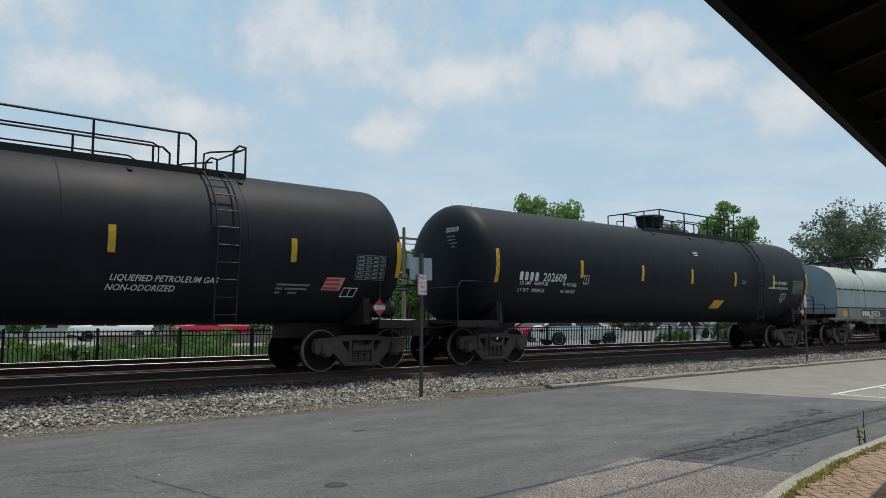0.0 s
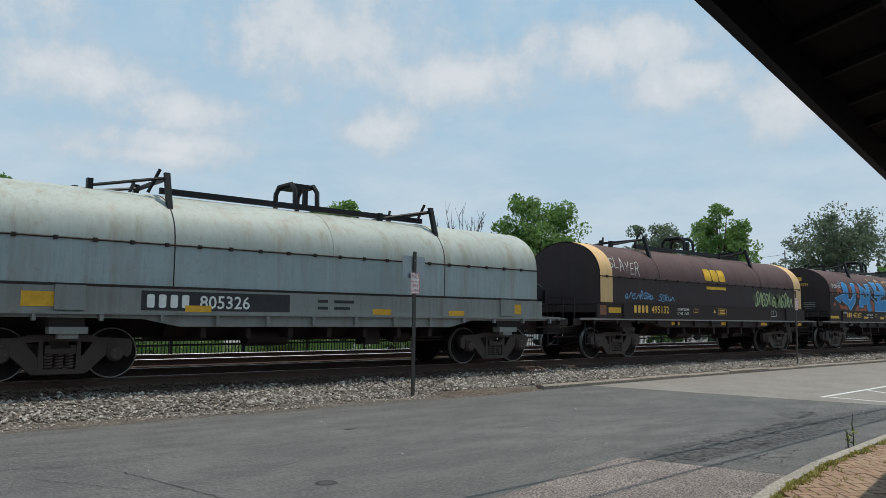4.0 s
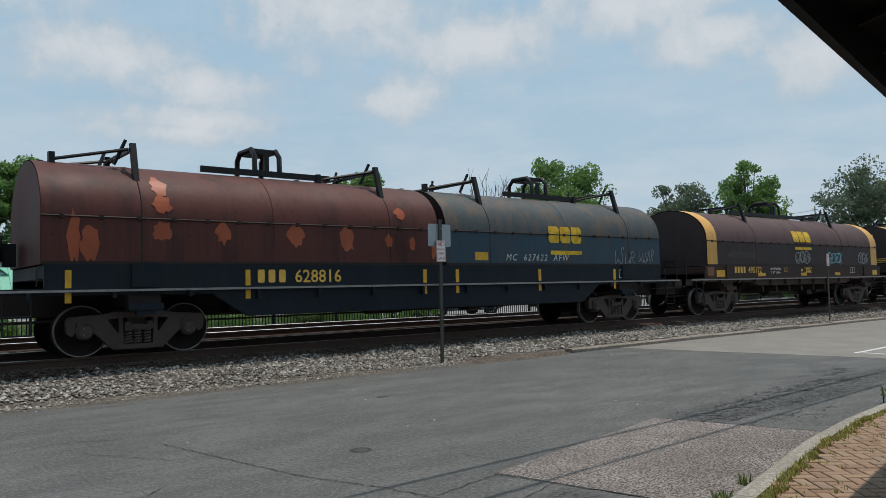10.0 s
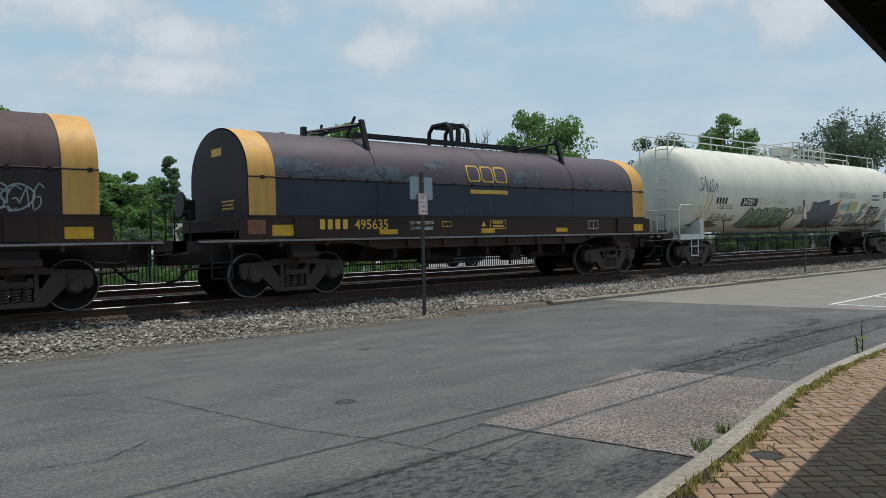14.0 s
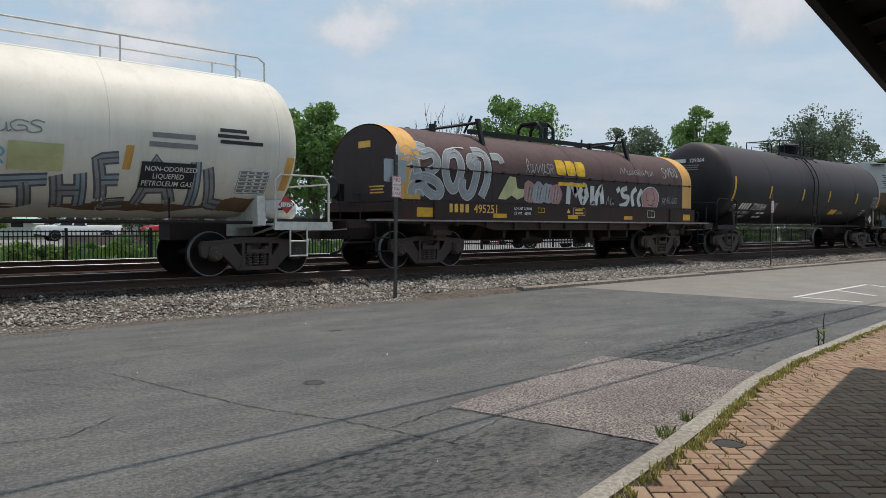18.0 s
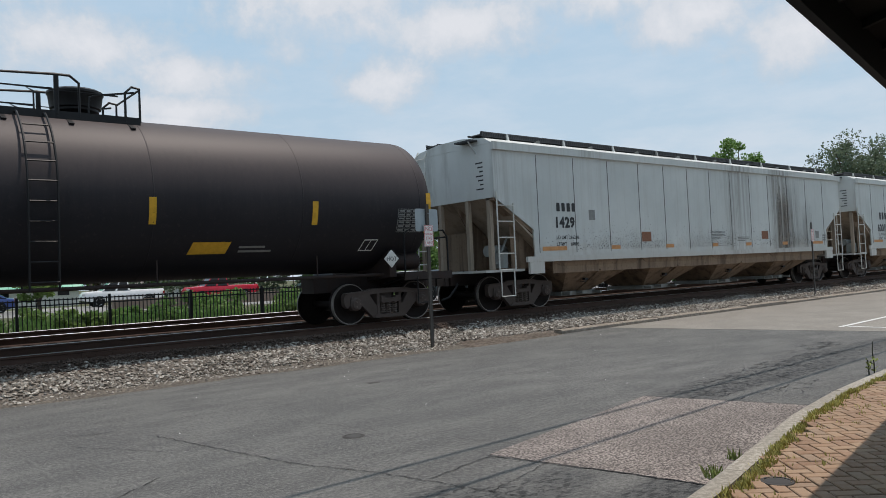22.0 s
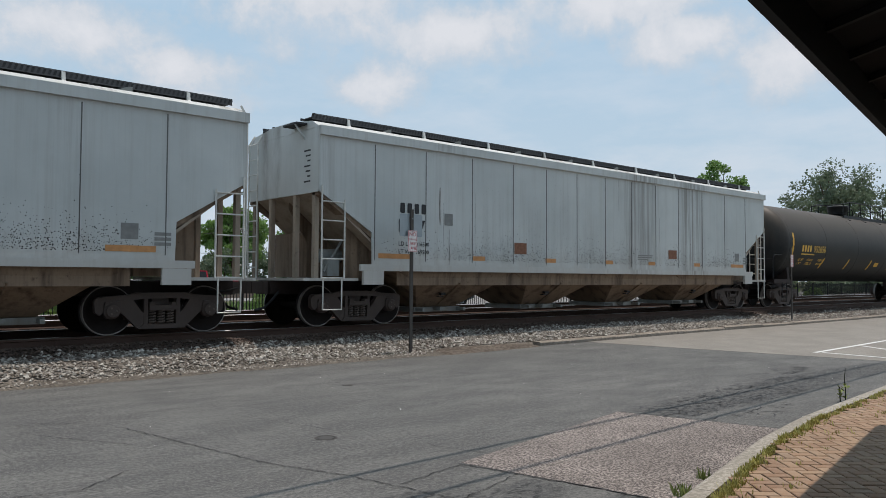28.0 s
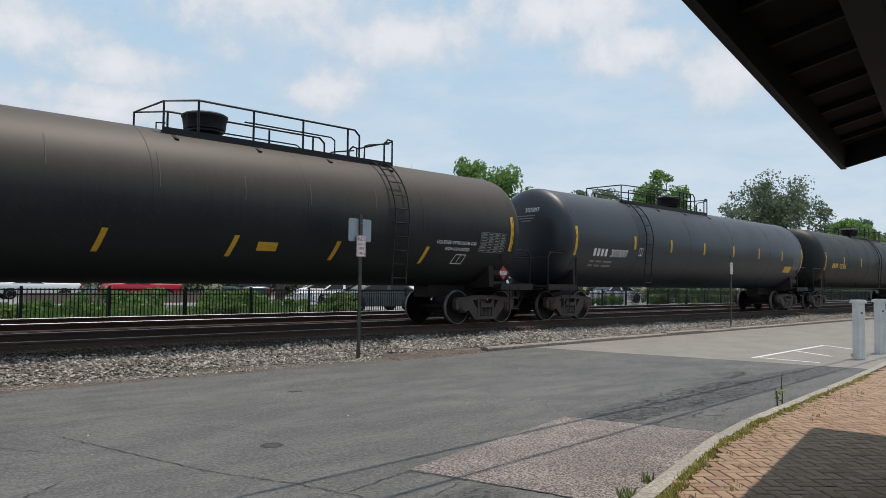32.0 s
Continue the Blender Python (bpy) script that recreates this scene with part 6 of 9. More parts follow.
def make_coils():
    HY = hood_y(1.42, 2.40, 3.50)
    # pale grey car
    c, s = coil_car(39.33, 5.17, 7.25, "pale grey-green coil car with rounded hood", M_SILL_GREY)
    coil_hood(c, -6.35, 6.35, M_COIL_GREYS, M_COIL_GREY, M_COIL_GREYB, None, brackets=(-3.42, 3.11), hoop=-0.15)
    s.mark(4, "805326", -3.9, 1.26, 0.34, M_LETTER)
    s.rect("number_panel", -4.0, -1.05, 1.21, 1.56, M_DARKLET, 0.005, 1)
    for a in (-5.9, -3.2, 1.0, 3.2, 5.2):
        s.rect("reflective_bar", a, a + 0.5, 1.19 if abs(a) < 5 else 1.25, 1.31 if abs(a) < 5 else 1.5, M_YELLOW, 0.009, 1)
    s.bars(-0.4, 1.42, [[(0, .25), (.4, .5)], [(0, .25), (.4, .4)]], M_DARKLET, 0.06, 0.14)
    # brown car with cream ends and tags
    c, s = coil_car(54.81, 5.19, 7.35, "brown coil car with cream bands and graffiti", M_SILL)
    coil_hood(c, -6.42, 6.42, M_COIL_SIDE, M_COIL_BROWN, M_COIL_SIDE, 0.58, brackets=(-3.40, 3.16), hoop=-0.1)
    k = Skin(c, HY)
    logo(k, -0.72, 2.49, 1.34, 0.41)
    sprayed_word(k, "SLAYER", -5.95, 2.68, 1.5, 0.34, M_SP_WHITE, 0.024)
    tag(k, -5.25, 1.78, 1.5, 0.2, M_SP_SKY, 4, 8, 0.03, "pale blue sprayed scrawl")
    tag(k, -3.5, 1.75, 0.85, 0.18, M_SP_SKY, 5, 5, 0.028)
    for i in range(5):
        k.poly("graffiti_haze", blob(2.9 + i * 0.55, 1.95, 0.36, 0.24, 60 + i), M_SP_HAZE, 0.008, 0.2)
    tag(k, 2.7, 1.72, 1.15, 0.48, M_SP_GREEN, 6, 5, 0.07, "pale green sprayed letters")
    tag(k, 4.0, 1.70, 1.6, 0.46, M_SP_GREEN, 7, 7, 0.07)
    sill_marks(s, "495132", M_AMBER, -4.85, ("223400", "62600"), 0.32, 4, ((-2.85, 0.45, 0.1), (0.2, 0.45, 0.1), (3.0, 0.45, 0.1), (5.85, 0.45, 0.1)), 0.99)
    s.rect("amber_stencil", -6.1, -5.5, 1.34, 1.50, M_YELLOW, 0.006, 1)
    s.rect("red_card", -6.5, -6.2, 1.28, 1.56, M_RUSTLABEL, 0.006, 1)
    # dark car with the large blue piece
    c, s = coil_car(70.42, 5.2, 7.35, "dark coil car with a large blue graffiti piece", M_SILL)
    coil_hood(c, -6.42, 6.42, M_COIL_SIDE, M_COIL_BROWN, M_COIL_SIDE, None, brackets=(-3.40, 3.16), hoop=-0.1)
    k = Skin(c, HY)
    ground = [
        [(-6.25, 2.44), (-6.0, 2.46), (-6.15, 2.26)], [(-6.17, 1.86), (-6.0, 2.0), (-5.87, 1.92), (-5.93, 1.84)], [(-5.73, 2.43), (-5.55, 2.68), (-5.37, 2.55), (-5.1, 2.47), (-5.32, 2.3), (-5.64, 2.26)],
        [(-5.63, 2.0), (-5.35, 1.91), (-5.03, 1.82), (-4.84, 1.93), (-4.5, 1.68), (-5.0, 1.70), (-5.4, 1.71)], [(-4.4, 2.75), (-4.05, 2.80), (-4.05, 2.47), (-4.35, 2.25)], [(-3.9, 1.66), (-3.56, 1.94), (-3.29, 1.82), (-2.6, 1.89), (-2.57, 1.64)],
        [(-3.75, 2.85), (-3.3, 2.75), (-3.3, 2.2), (-3.6, 2.3)], [(-2.1, 2.2), (-1.65, 2.05), (-1.65, 1.66), (-1.95, 1.65)], [(1.1, 2.95), (1.6, 2.74), (1.5, 2.2), (1.2, 2.3)], [(0.4, 1.8), (0.9, 1.7), (0.9, 1.64), (0.3, 1.64)],
        [(3.0, 2.46), (3.42, 2.51), (3.45, 2.23), (3.03, 2.22)], [(3.4, 1.95), (3.92, 1.86), (4.73, 2.01), (4.6, 1.65), (3.4, 1.63)],
    ]
    for q in ground:
        k.poly("graffiti_ground", q, M_SP_ORANGE, 0.006, 0.15)
    shapes = [
        [(-6.0, 2.17), (-5.4, 2.30), (-5.41, 1.96)],
        [(-5.04, 2.87), (-4.72, 2.86), (-4.59, 2.77), (-4.59, 2.16), (-4.4, 2.07), (-4.1, 2.26), (-4.12, 2.86), (-3.72, 2.88), (-3.81, 2.44), (-3.83, 2.07), (-4.39, 1.65), (-4.72, 1.91), (-5.29, 2.08), (-5.3, 2.33), (-5.05, 2.36), (-5.13, 2.74)],
        [(-3.22, 2.91), (-2.49, 2.54), (-2.5, 2.89), (-2.08, 2.9), (-2.18, 1.96), (-2.06, 1.95), (-2.05, 1.65), (-2.48, 1.64), (-2.51, 1.98), (-2.92, 1.96), (-2.95, 1.84), (-3.4, 1.83), (-3.39, 2.11), (-3.26, 2.12)],
        [(-1.71, 3.03), (-1.09, 2.99), (-1.35, 2.59), (-0.85, 2.59), (-0.9, 3.02), (-0.34, 2.98), (-0.31, 2.4), (-0.89, 2.35), (-0.89, 2.13), (-0.61, 2.19), (-0.29, 2.19), (-0.04, 2.37), (-0.17, 1.9), (-0.31, 1.67), (-1.62, 1.65), (-1.63, 2.18), (-1.37, 2.06), (-1.29, 2.31), (-1.63, 2.31), (-1.6, 2.68)],
        [(0.05, 2.46), (0.14, 2.85), (0.81, 3.05), (1.14, 2.85), (1.21, 2.45), (1.25, 1.94), (1.51, 1.88), (1.51, 1.65), (0.91, 1.64), (0.95, 1.87), (0.56, 2.01), (0.58, 2.14), (0.83, 2.15), (0.87, 2.41), (0.64, 2.56), (0.41, 2.29), (0.41, 1.79), (0.11, 1.81)],
        [(1.66, 2.85), (2.5, 2.85), (2.87, 2.87), (2.83, 2.52), (2.29, 2.46), (2.75, 2.31), (2.99, 2.17), (2.26, 2.07), (2.03, 1.97), (2.97, 2.03), (3.02, 1.66), (1.75, 1.64), (1.72, 2.12), (1.56, 2.19)],
    ]
    for q in shapes:
        k.strokes("graffiti_shadow", [q + [q[0]]], 0.17, M_SP_BLACK, 0.0085, "", True)
        k.poly("graffiti_letter", q, M_SP_BLUE, 0.011, 0.12, "blue sprayed block shape")
        k.strokes("graffiti_outline", [q + [q[0]]], 0.028, M_SP_SKY, 0.015, "", True)
    k.poly("graffiti_shadow", [(-2.9, 2.68), (-2.5, 2.25), (-2.92, 2.27)], M_SP_BLACK, 0.016, 0.12)
    k.strokes("graffiti_outline", [[(-2.9, 2.68), (-2.5, 2.25), (-2.92, 2.27), (-2.9, 2.68)]], 0.028, M_SP_SKY, 0.019, "", True)
    for q in ([(-4.58, 2.14), (-4.35, 2.15), (-4.05, 2.34), (-3.6, 2.41)], [(-2.15, 2.53), (-2.0, 2.3), (-1.74, 2.2)], [(-0.45, 2.66), (0.06, 2.68), (0.7, 2.99), (1.19, 3.03)], [(1.3, 1.85), (1.6, 1.78), (1.75, 1.9)]):
        k.strokes("graffiti_highlight", [q], 0.035, M_SP_SKY, 0.019)
    for x, z0, z1 in ((-5.42, 2.62, 2.85), (-5.25, 2.75, 2.95), (-2.0, 2.62, 2.92), (-1.85, 2.5, 2.8), (-3.6, 2.55, 2.72)):
        k.strokes("graffiti_highlight", [[(x, z1), (x + 0.05, z0)]], 0.03, M_SP_SKY, 0.013)
    tag(k, -6.2, 2.62, 0.9, 0.16, M_SP_WHITE, 8, 7, 0.03)
    for q in ([(-0.8, 3.06), (-0.5, 3.16), (-0.3, 3.1)], [(0.3, 3.1), (0.05, 3.05), (0.1, 2.92), (0.4, 2.9)], [(0.75, 3.12), (0.5, 3.12), (0.5, 2.98), (0.7, 2.93)], [(1.3, 3.2), (1.45, 3.1), (1.5, 2.86)], [(-1.65, 3.12), (-1.45, 3.14)]):
        k.strokes("graffiti_flourish", [q], 0.09, M_SP_TAN, 0.007)
    end_print(c, -6.436, 0, 2.70, "493000-493524", 0.17, M_AMBER)
    end_bars(c, -6.436, 0, 2.93, (0.5,), 0.16, 0.2, M_AMBER)
    end_bars(c, -6.436, -0.55, 1.95, (0.5, 0.5, 0.5, 0.4), 0.035, 0.075, M_GREYLET)
    s.text("LIFT HERE", -5.43, 1.52, 0.09, M_LETTER, off=0.056)
    s.text("JACK HERE", -4.75, 0.99, 0.09, M_GREYLET)
    sill_marks(s, "493357", M_AMBER, -5.06, ("221300", "64700"), 0.30, 4, ((-6.55, 0.83, 0.11), (-3.0, 0.42, 0.11), (-1.11, 0.47, 0.11), (1.03, 0.45, 0.11), (3.12, 0.42, 0.11), (5.87, 0.42, 0.2)), 1.30)
    # long car with a rusty red and a faded green hood
    c, s = coil_car(87.81, 6.7, 9.05, "long coil car with one rusty red and one faded blue-grey hood", M_SILL_TEAL, 2.7, True)
    coil_hood(c, -8.35, -0.12, M_RED_HOOD, M_RED_HOOD, M_RED_HOOD, None, brackets=(-6.75, -1.45), hoop=-3.9, rail=(-5.35, -2.45))
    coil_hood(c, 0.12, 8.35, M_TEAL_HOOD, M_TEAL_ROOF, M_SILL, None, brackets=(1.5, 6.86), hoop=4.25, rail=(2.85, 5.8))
    k = Skin(c, HY)
    logo(k, 3.55, 2.19, 1.28, 0.44)
    for i, (x, z, rx, rz) in enumerate(((-7.85, 2.05, .10, .42), (-7.6, 1.95, .16, .3), (-6.4, 2.2, .16, .2), (-6.38, 2.68, .17, .16), (-6.4, 3.02, .15, .2), (-5.25, 2.2, .16, .2), (-3.75, 2.18, .17, .24), (-2.55, 2.15, .17, .26), (-1.5, 2.12, .10, .14), (-0.85, 2.08, .10, .13), (-0.25, 2.0, .07, .25), (-1.15, 2.75, .15, .12))):
        k.poly("primer_patch", blob(x, z, rx, rz, 40 + i, 16), M_SP_PINKRUST, 0.006, 0.12)
    k.rect("amber_label", 1.0, 1.42, 1.72, 1.92, M_YELLOW, 0.006, 2)
    k.text("MC  627622  AFW", 2.0, 1.72, 0.24, M_SP_WHITE, "chalk_writing", 1.25, 0.25, 0.011, "white chalked letters", 0.0)
    tag(k, 6.2, 1.65, 0.9, 0.42, M_SP_SILVER, 10, 4, 0.024)
    tag(k, 7.3, 1.7, 0.7, 0.3, M_SP_SILVER, 11, 5, 0.022)
    s.mark(3, "628816", -4.6, 1.25, 0.36, M_AMBER)
    for a in (-8.0, -4.85, -0.6, 0.35, 3.1, 6.1):
        s.rect("reflective_bar", a, a + 0.1, 0.95, 1.12, M_YELLOW, 0.006, 1)
        s.rect("reflective_bar", a, a + 0.1, 1.20, 1.5, M_YELLOW, 0.006, 1)
    framed(s, 6.35, 1.24, 0.42, 0.24, M_LETTER, 0.015)
    # two brown cars with cream ends
    c, s = coil_car(105.12, 5.2, 7.35, "brown coil car with cream bands and chalky tags", M_SILL_BROWN)
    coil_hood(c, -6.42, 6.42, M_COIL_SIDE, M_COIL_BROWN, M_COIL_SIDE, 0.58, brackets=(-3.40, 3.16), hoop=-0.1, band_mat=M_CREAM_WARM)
    k = Skin(c, HY)
    logo(k, -0.72, 2.49, 1.34, 0.41)
    for i, (x, m) in enumerate(((-0.45, M_SP_SILVER), (-0.1, M_SP_SILVER), (0.22, M_SP_SILVER), (2.1, M_SP_CYAN), (2.45, M_SP_CYAN), (2.8, M_SP_CYAN), (4.85, M_SP_SILVER), (5.2, M_SP_SILVER))):
        o = blob(x, 1.92, 0.23, 0.20, 200 + i, 9, .22)
        k.strokes("graffiti_outline", [o + [o[0]]], 0.03, m, 0.012)
    tag(k, -0.6, 1.75, 1.15, 0.34, M_SP_SILVER, 12, 6, 0.03, "silver sprayed scrawl")
    tag(k, 1.9, 1.72, 1.2, 0.36, M_SP_CYAN, 13, 7, 0.028, "pale blue sprayed scrawl")
    tag(k, 4.6, 1.70, 0.95, 0.42, M_SP_SILVER, 14, 5, 0.028)
    tag(k, -5.2, 1.9, 1.7, 0.17, M_SP_FAINT, 15, 11, 0.016)
    s.rect("red_card", -6.5, -6.12, 1.28, 1.56, M_RUSTLABEL, 0.006, 1)
    sill_marks(s, "495172", M_AMBER, -4.9, ("223900", "62100"))
    c, s = coil_car(120.72, 5.27, 7.4, "blue-grey coil car with cream bands and a scuffed emblem", M_SILL_BROWN)
    coil_hood(c, -6.45, 6.45, M_COIL_BLUE, M_COIL_PURPLE, M_COIL_SIDE, 0.58, brackets=(-3.40, 3.16), hoop=-0.1, band_mat=M_CREAM_WARM)
    k = Skin(c, HY)
    logo(k, -0.72, 2.49, 1.34, 0.41, M_AMBER, M_COIL_PURPLE)
    for i, (x, z, rx, rz) in enumerate(((1.5, 2.70, 0.5, 0.18), (-5.4, 2.66, 0.65, 0.20), (-4.9, 2.56, 0.7, 0.12), (-3.4, 2.62, 0.85, 0.16), (-1.6, 2.82, 0.35, 0.16), (-2.7, 2.54, 0.6, 0.10), (0.9, 2.64, 0.3, 0.16), (4.0, 2.58, 0.4, 0.12))):
        k.poly("paint_scuff", blob(x, z, rx, rz, 71 + i, 18, .25), M_CHALKY, 0.004 + 0.0004 * i, 0.12)
    tag(k, -1.2, 1.72, 0.9, 0.14, M_SP_FAINT, 16, 8, 0.016)
    s.rect("red_card", -6.5, -6.12, 1.28, 1.56, M_RUSTLABEL, 0.006, 1)
    sill_marks(s, "495635", M_AMBER, -4.9, ("225700", "60800"))
    end_bars(c, -6.464, 0, 2.93, (0.5,), 0.16, 0.2, M_AMBER)
    end_bars(c, -6.464, -0.5, 1.95, (0.6, 0.5, 0.55), 0.035, 0.075, M_AMBER)
    # brown car with many tags
    c, s = coil_car(156.5, 5.22, 7.35, "brown coil car with cream bands and large silver graffiti", M_SILL_BROWN)
    coil_hood(c, -6.42, 6.42, M_COIL_SIDE, M_COIL_BROWN, M_COIL_SIDE, 0.58, brackets=(-3.40, 3.16), hoop=-0.1, band_mat=M_CREAM_WARM)
    k = Skin(c, HY)
    logo(k, -0.82, 2.47, 1.31, 0.43)
    big = [[(-6.17, 2.59), (-6.32, 2.54), (-6.42, 2.65), (-6.38, 2.82), (-6.19, 2.87), (-6.06, 2.68), (-5.99, 2.4), (-6.08, 2.07)],
           [(-6.02, 2.5), (-5.93, 2.3), (-5.82, 1.95), (-5.87, 1.76)],
           [(-5.6, 2.87), (-5.87, 2.93), (-5.93, 2.78), (-5.74, 2.72), (-5.47, 2.79), (-5.31, 2.62), (-5.38, 2.42), (-5.67, 2.28)],
           [(-6.02, 2.12), (-5.7, 2.19), (-5.32, 2.07), (-5.2, 1.87), (-5.35, 1.74), (-5.62, 1.84), (-5.82, 2.0), (-6.08, 1.95), (-6.12, 1.76)],
           [(-4.69, 2.84), (-4.96, 2.74), (-5.05, 2.43), (-4.97, 2.09), (-4.8, 1.92), (-4.64, 2.07), (-4.52, 2.44), (-4.57, 2.74), (-4.72, 2.84)],
           [(-3.93, 2.70), (-4.14, 2.74), (-4.22, 2.60), (-4.09, 2.52), (-3.94, 2.63), (-4.02, 2.22), (-4.16, 1.88), (-4.34, 1.78), (-4.49, 1.95), (-4.47, 2.2)],
           [(-4.02, 2.91), (-3.72, 2.90), (-3.58, 2.69), (-3.61, 2.18), (-3.82, 1.76)],
           [(-3.39, 2.82), (-3.1, 2.82), (-3.02, 2.66)]]
    for i, q in enumerate(big):
        k.strokes("graffiti_outline", [q], 0.25 if i < 7 else 0.2, M_SP_WHITE, 0.009 + 0.0006 * i, "white sprayed outline")
        k.strokes("graffiti_letter", [q], 0.21 if i < 7 else 0.16, M_SP_SILVER, 0.0093 + 0.0006 * i, "thick silver sprayed loops")
    for i, q in enumerate(big[:7]):
        k.strokes("graffiti_hatching", [[(x + 0.05, z + 0.03) for x, z in q]], 0.02, M_SP_PALE, 0.016)
    k.strokes("graffiti_stroke", [[(-4.96, 2.89), (-4.6, 2.97), (-4.29, 2.98)]], 0.03, M_SP_WHITE, 0.018)
    k.poly("graffiti_letter", [(-3.2, 1.73), (-2.76, 2.34), (-2.53, 2.32), (-2.45, 2.03), (-2.18, 2.01), (-2.22, 1.81), (-2.45, 1.73), (-2.68, 1.83), (-2.91, 1.72)], M_SP_LIME, 0.010, 0.15)
    for i in range(4):
        k.poly("graffiti_letter", blob(-1.95 + i * 0.36, 1.93, 0.30, 0.30, 80 + i, 14, .15), M_SP_PINK if i in (0, 3) else M_SP_SILVER, 0.008 + i * 0.001, 0.15)
        for d in range(5):
            k.strokes("graffiti_hatching", [[(-2.1 + i * 0.36 + d * 0.06, 1.70 + 0.02 * d), (-2.02 + i * 0.36 + d * 0.06, 2.14 - 0.02 * d)]], 0.018, M_SP_BLACK if d % 2 else M_SP_PALE, 0.013)
    for q in ([(-0.32, 1.66), (-0.28, 2.19), (-0.05, 2.19), (0.02, 1.92), (0.04, 2.22)], [(0.36, 2.22), (0.20, 1.97), (0.36, 1.69), (0.56, 1.92), (0.48, 2.18), (0.36, 2.22)], [(0.82, 2.22), (0.80, 1.68), (0.98, 1.68), (1.02, 1.92), (1.24, 2.22), (1.32, 1.70)]):
        k.strokes("graffiti_shadow", [q], 0.25, M_SP_BLACK, 0.0085, "", True)
        k.strokes("graffiti_letter", [q], 0.19, M_SP_WHITE, 0.012, "white sprayed block letter", True)
    tag(k, 1.5, 1.68, 0.4, 0.25, M_SP_SILVER, 18, 2, 0.03)
    for q in ([(2.59, 2.22), (2.32, 2.13), (2.4, 1.96), (2.66, 1.93), (2.55, 1.73), (2.2, 1.64)], [(3.1, 2.22), (2.86, 2.03), (2.93, 1.66)], [(3.4, 2.2), (3.2, 1.9), (3.3, 1.66)], [(2.05, 2.1), (2.2, 2.2)]):
        k.strokes("graffiti_shadow", [q], 0.22, M_SP_BLACK, 0.0085)
        k.strokes("graffiti_letter", [q], 0.15, M_SP_WHITE, 0.012)
    k.poly("graffiti_letter", [(3.46, 1.63), (3.41, 2.05), (3.6, 2.22), (3.8, 2.27), (4.14, 2.26), (4.32, 2.15), (4.39, 2.0), (4.27, 1.65)], M_SP_PINK, 0.009, 0.15)
    k.strokes("graffiti_outline", [[(3.46, 1.63), (3.41, 2.05), (3.71, 2.27), (4.14, 2.26), (4.39, 2.0), (4.27, 1.65)]], 0.03, M_SP_WHITE, 0.013)
    for q in ([(3.7, 2.1), (3.65, 1.9), (3.8, 1.85)], [(4.05, 2.12), (4.15, 1.9), (4.0, 1.85)], [(3.75, 1.75), (3.95, 1.70), (4.1, 1.78)]):
        k.strokes("graffiti_outline", [q], 0.025, M_SP_BLACK, 0.013)
    tag(k, 2.27, 2.65, 1.9, 0.18, M_SP_SILVER, 21, 10, 0.025)
    tag(k, 4.55, 1.78, 0.95, 0.24, M_SP_SILVER, 22, 6, 0.025)
    tag(k, -2.1, 2.48, 1.15, 0.28, M_SP_SILVER, 23, 7, 0.03)
    tag(k, 4.65, 2.65, 0.95, 0.3, M_SP_SILVER, 24, 5, 0.035)
    sill_marks(s, "495251", M_AMBER, -4.96, ("223100", "62900"))
    end_bars(c, -6.436, 0, 2.93, (0.5,), 0.16, 0.2, M_AMBER)
    end_bars(c, -6.436, -0.5, 1.95, (0.6, 0.5, 0.55), 0.035, 0.075, M_AMBER)


M_SILL_TEAL = painted("dark_blue_sill_paint", (0.010, 0.0155, 0.022), (0.032, 0.028, 0.026), 0.5, 0.6, spec=0.12)
M_SP_FAINT = spray("faint_grey_spray", (0.13, 0.125, 0.125))
M_SP_PINKRUST = spray("pale_primer_rust", (0.40, 0.095, 0.04))


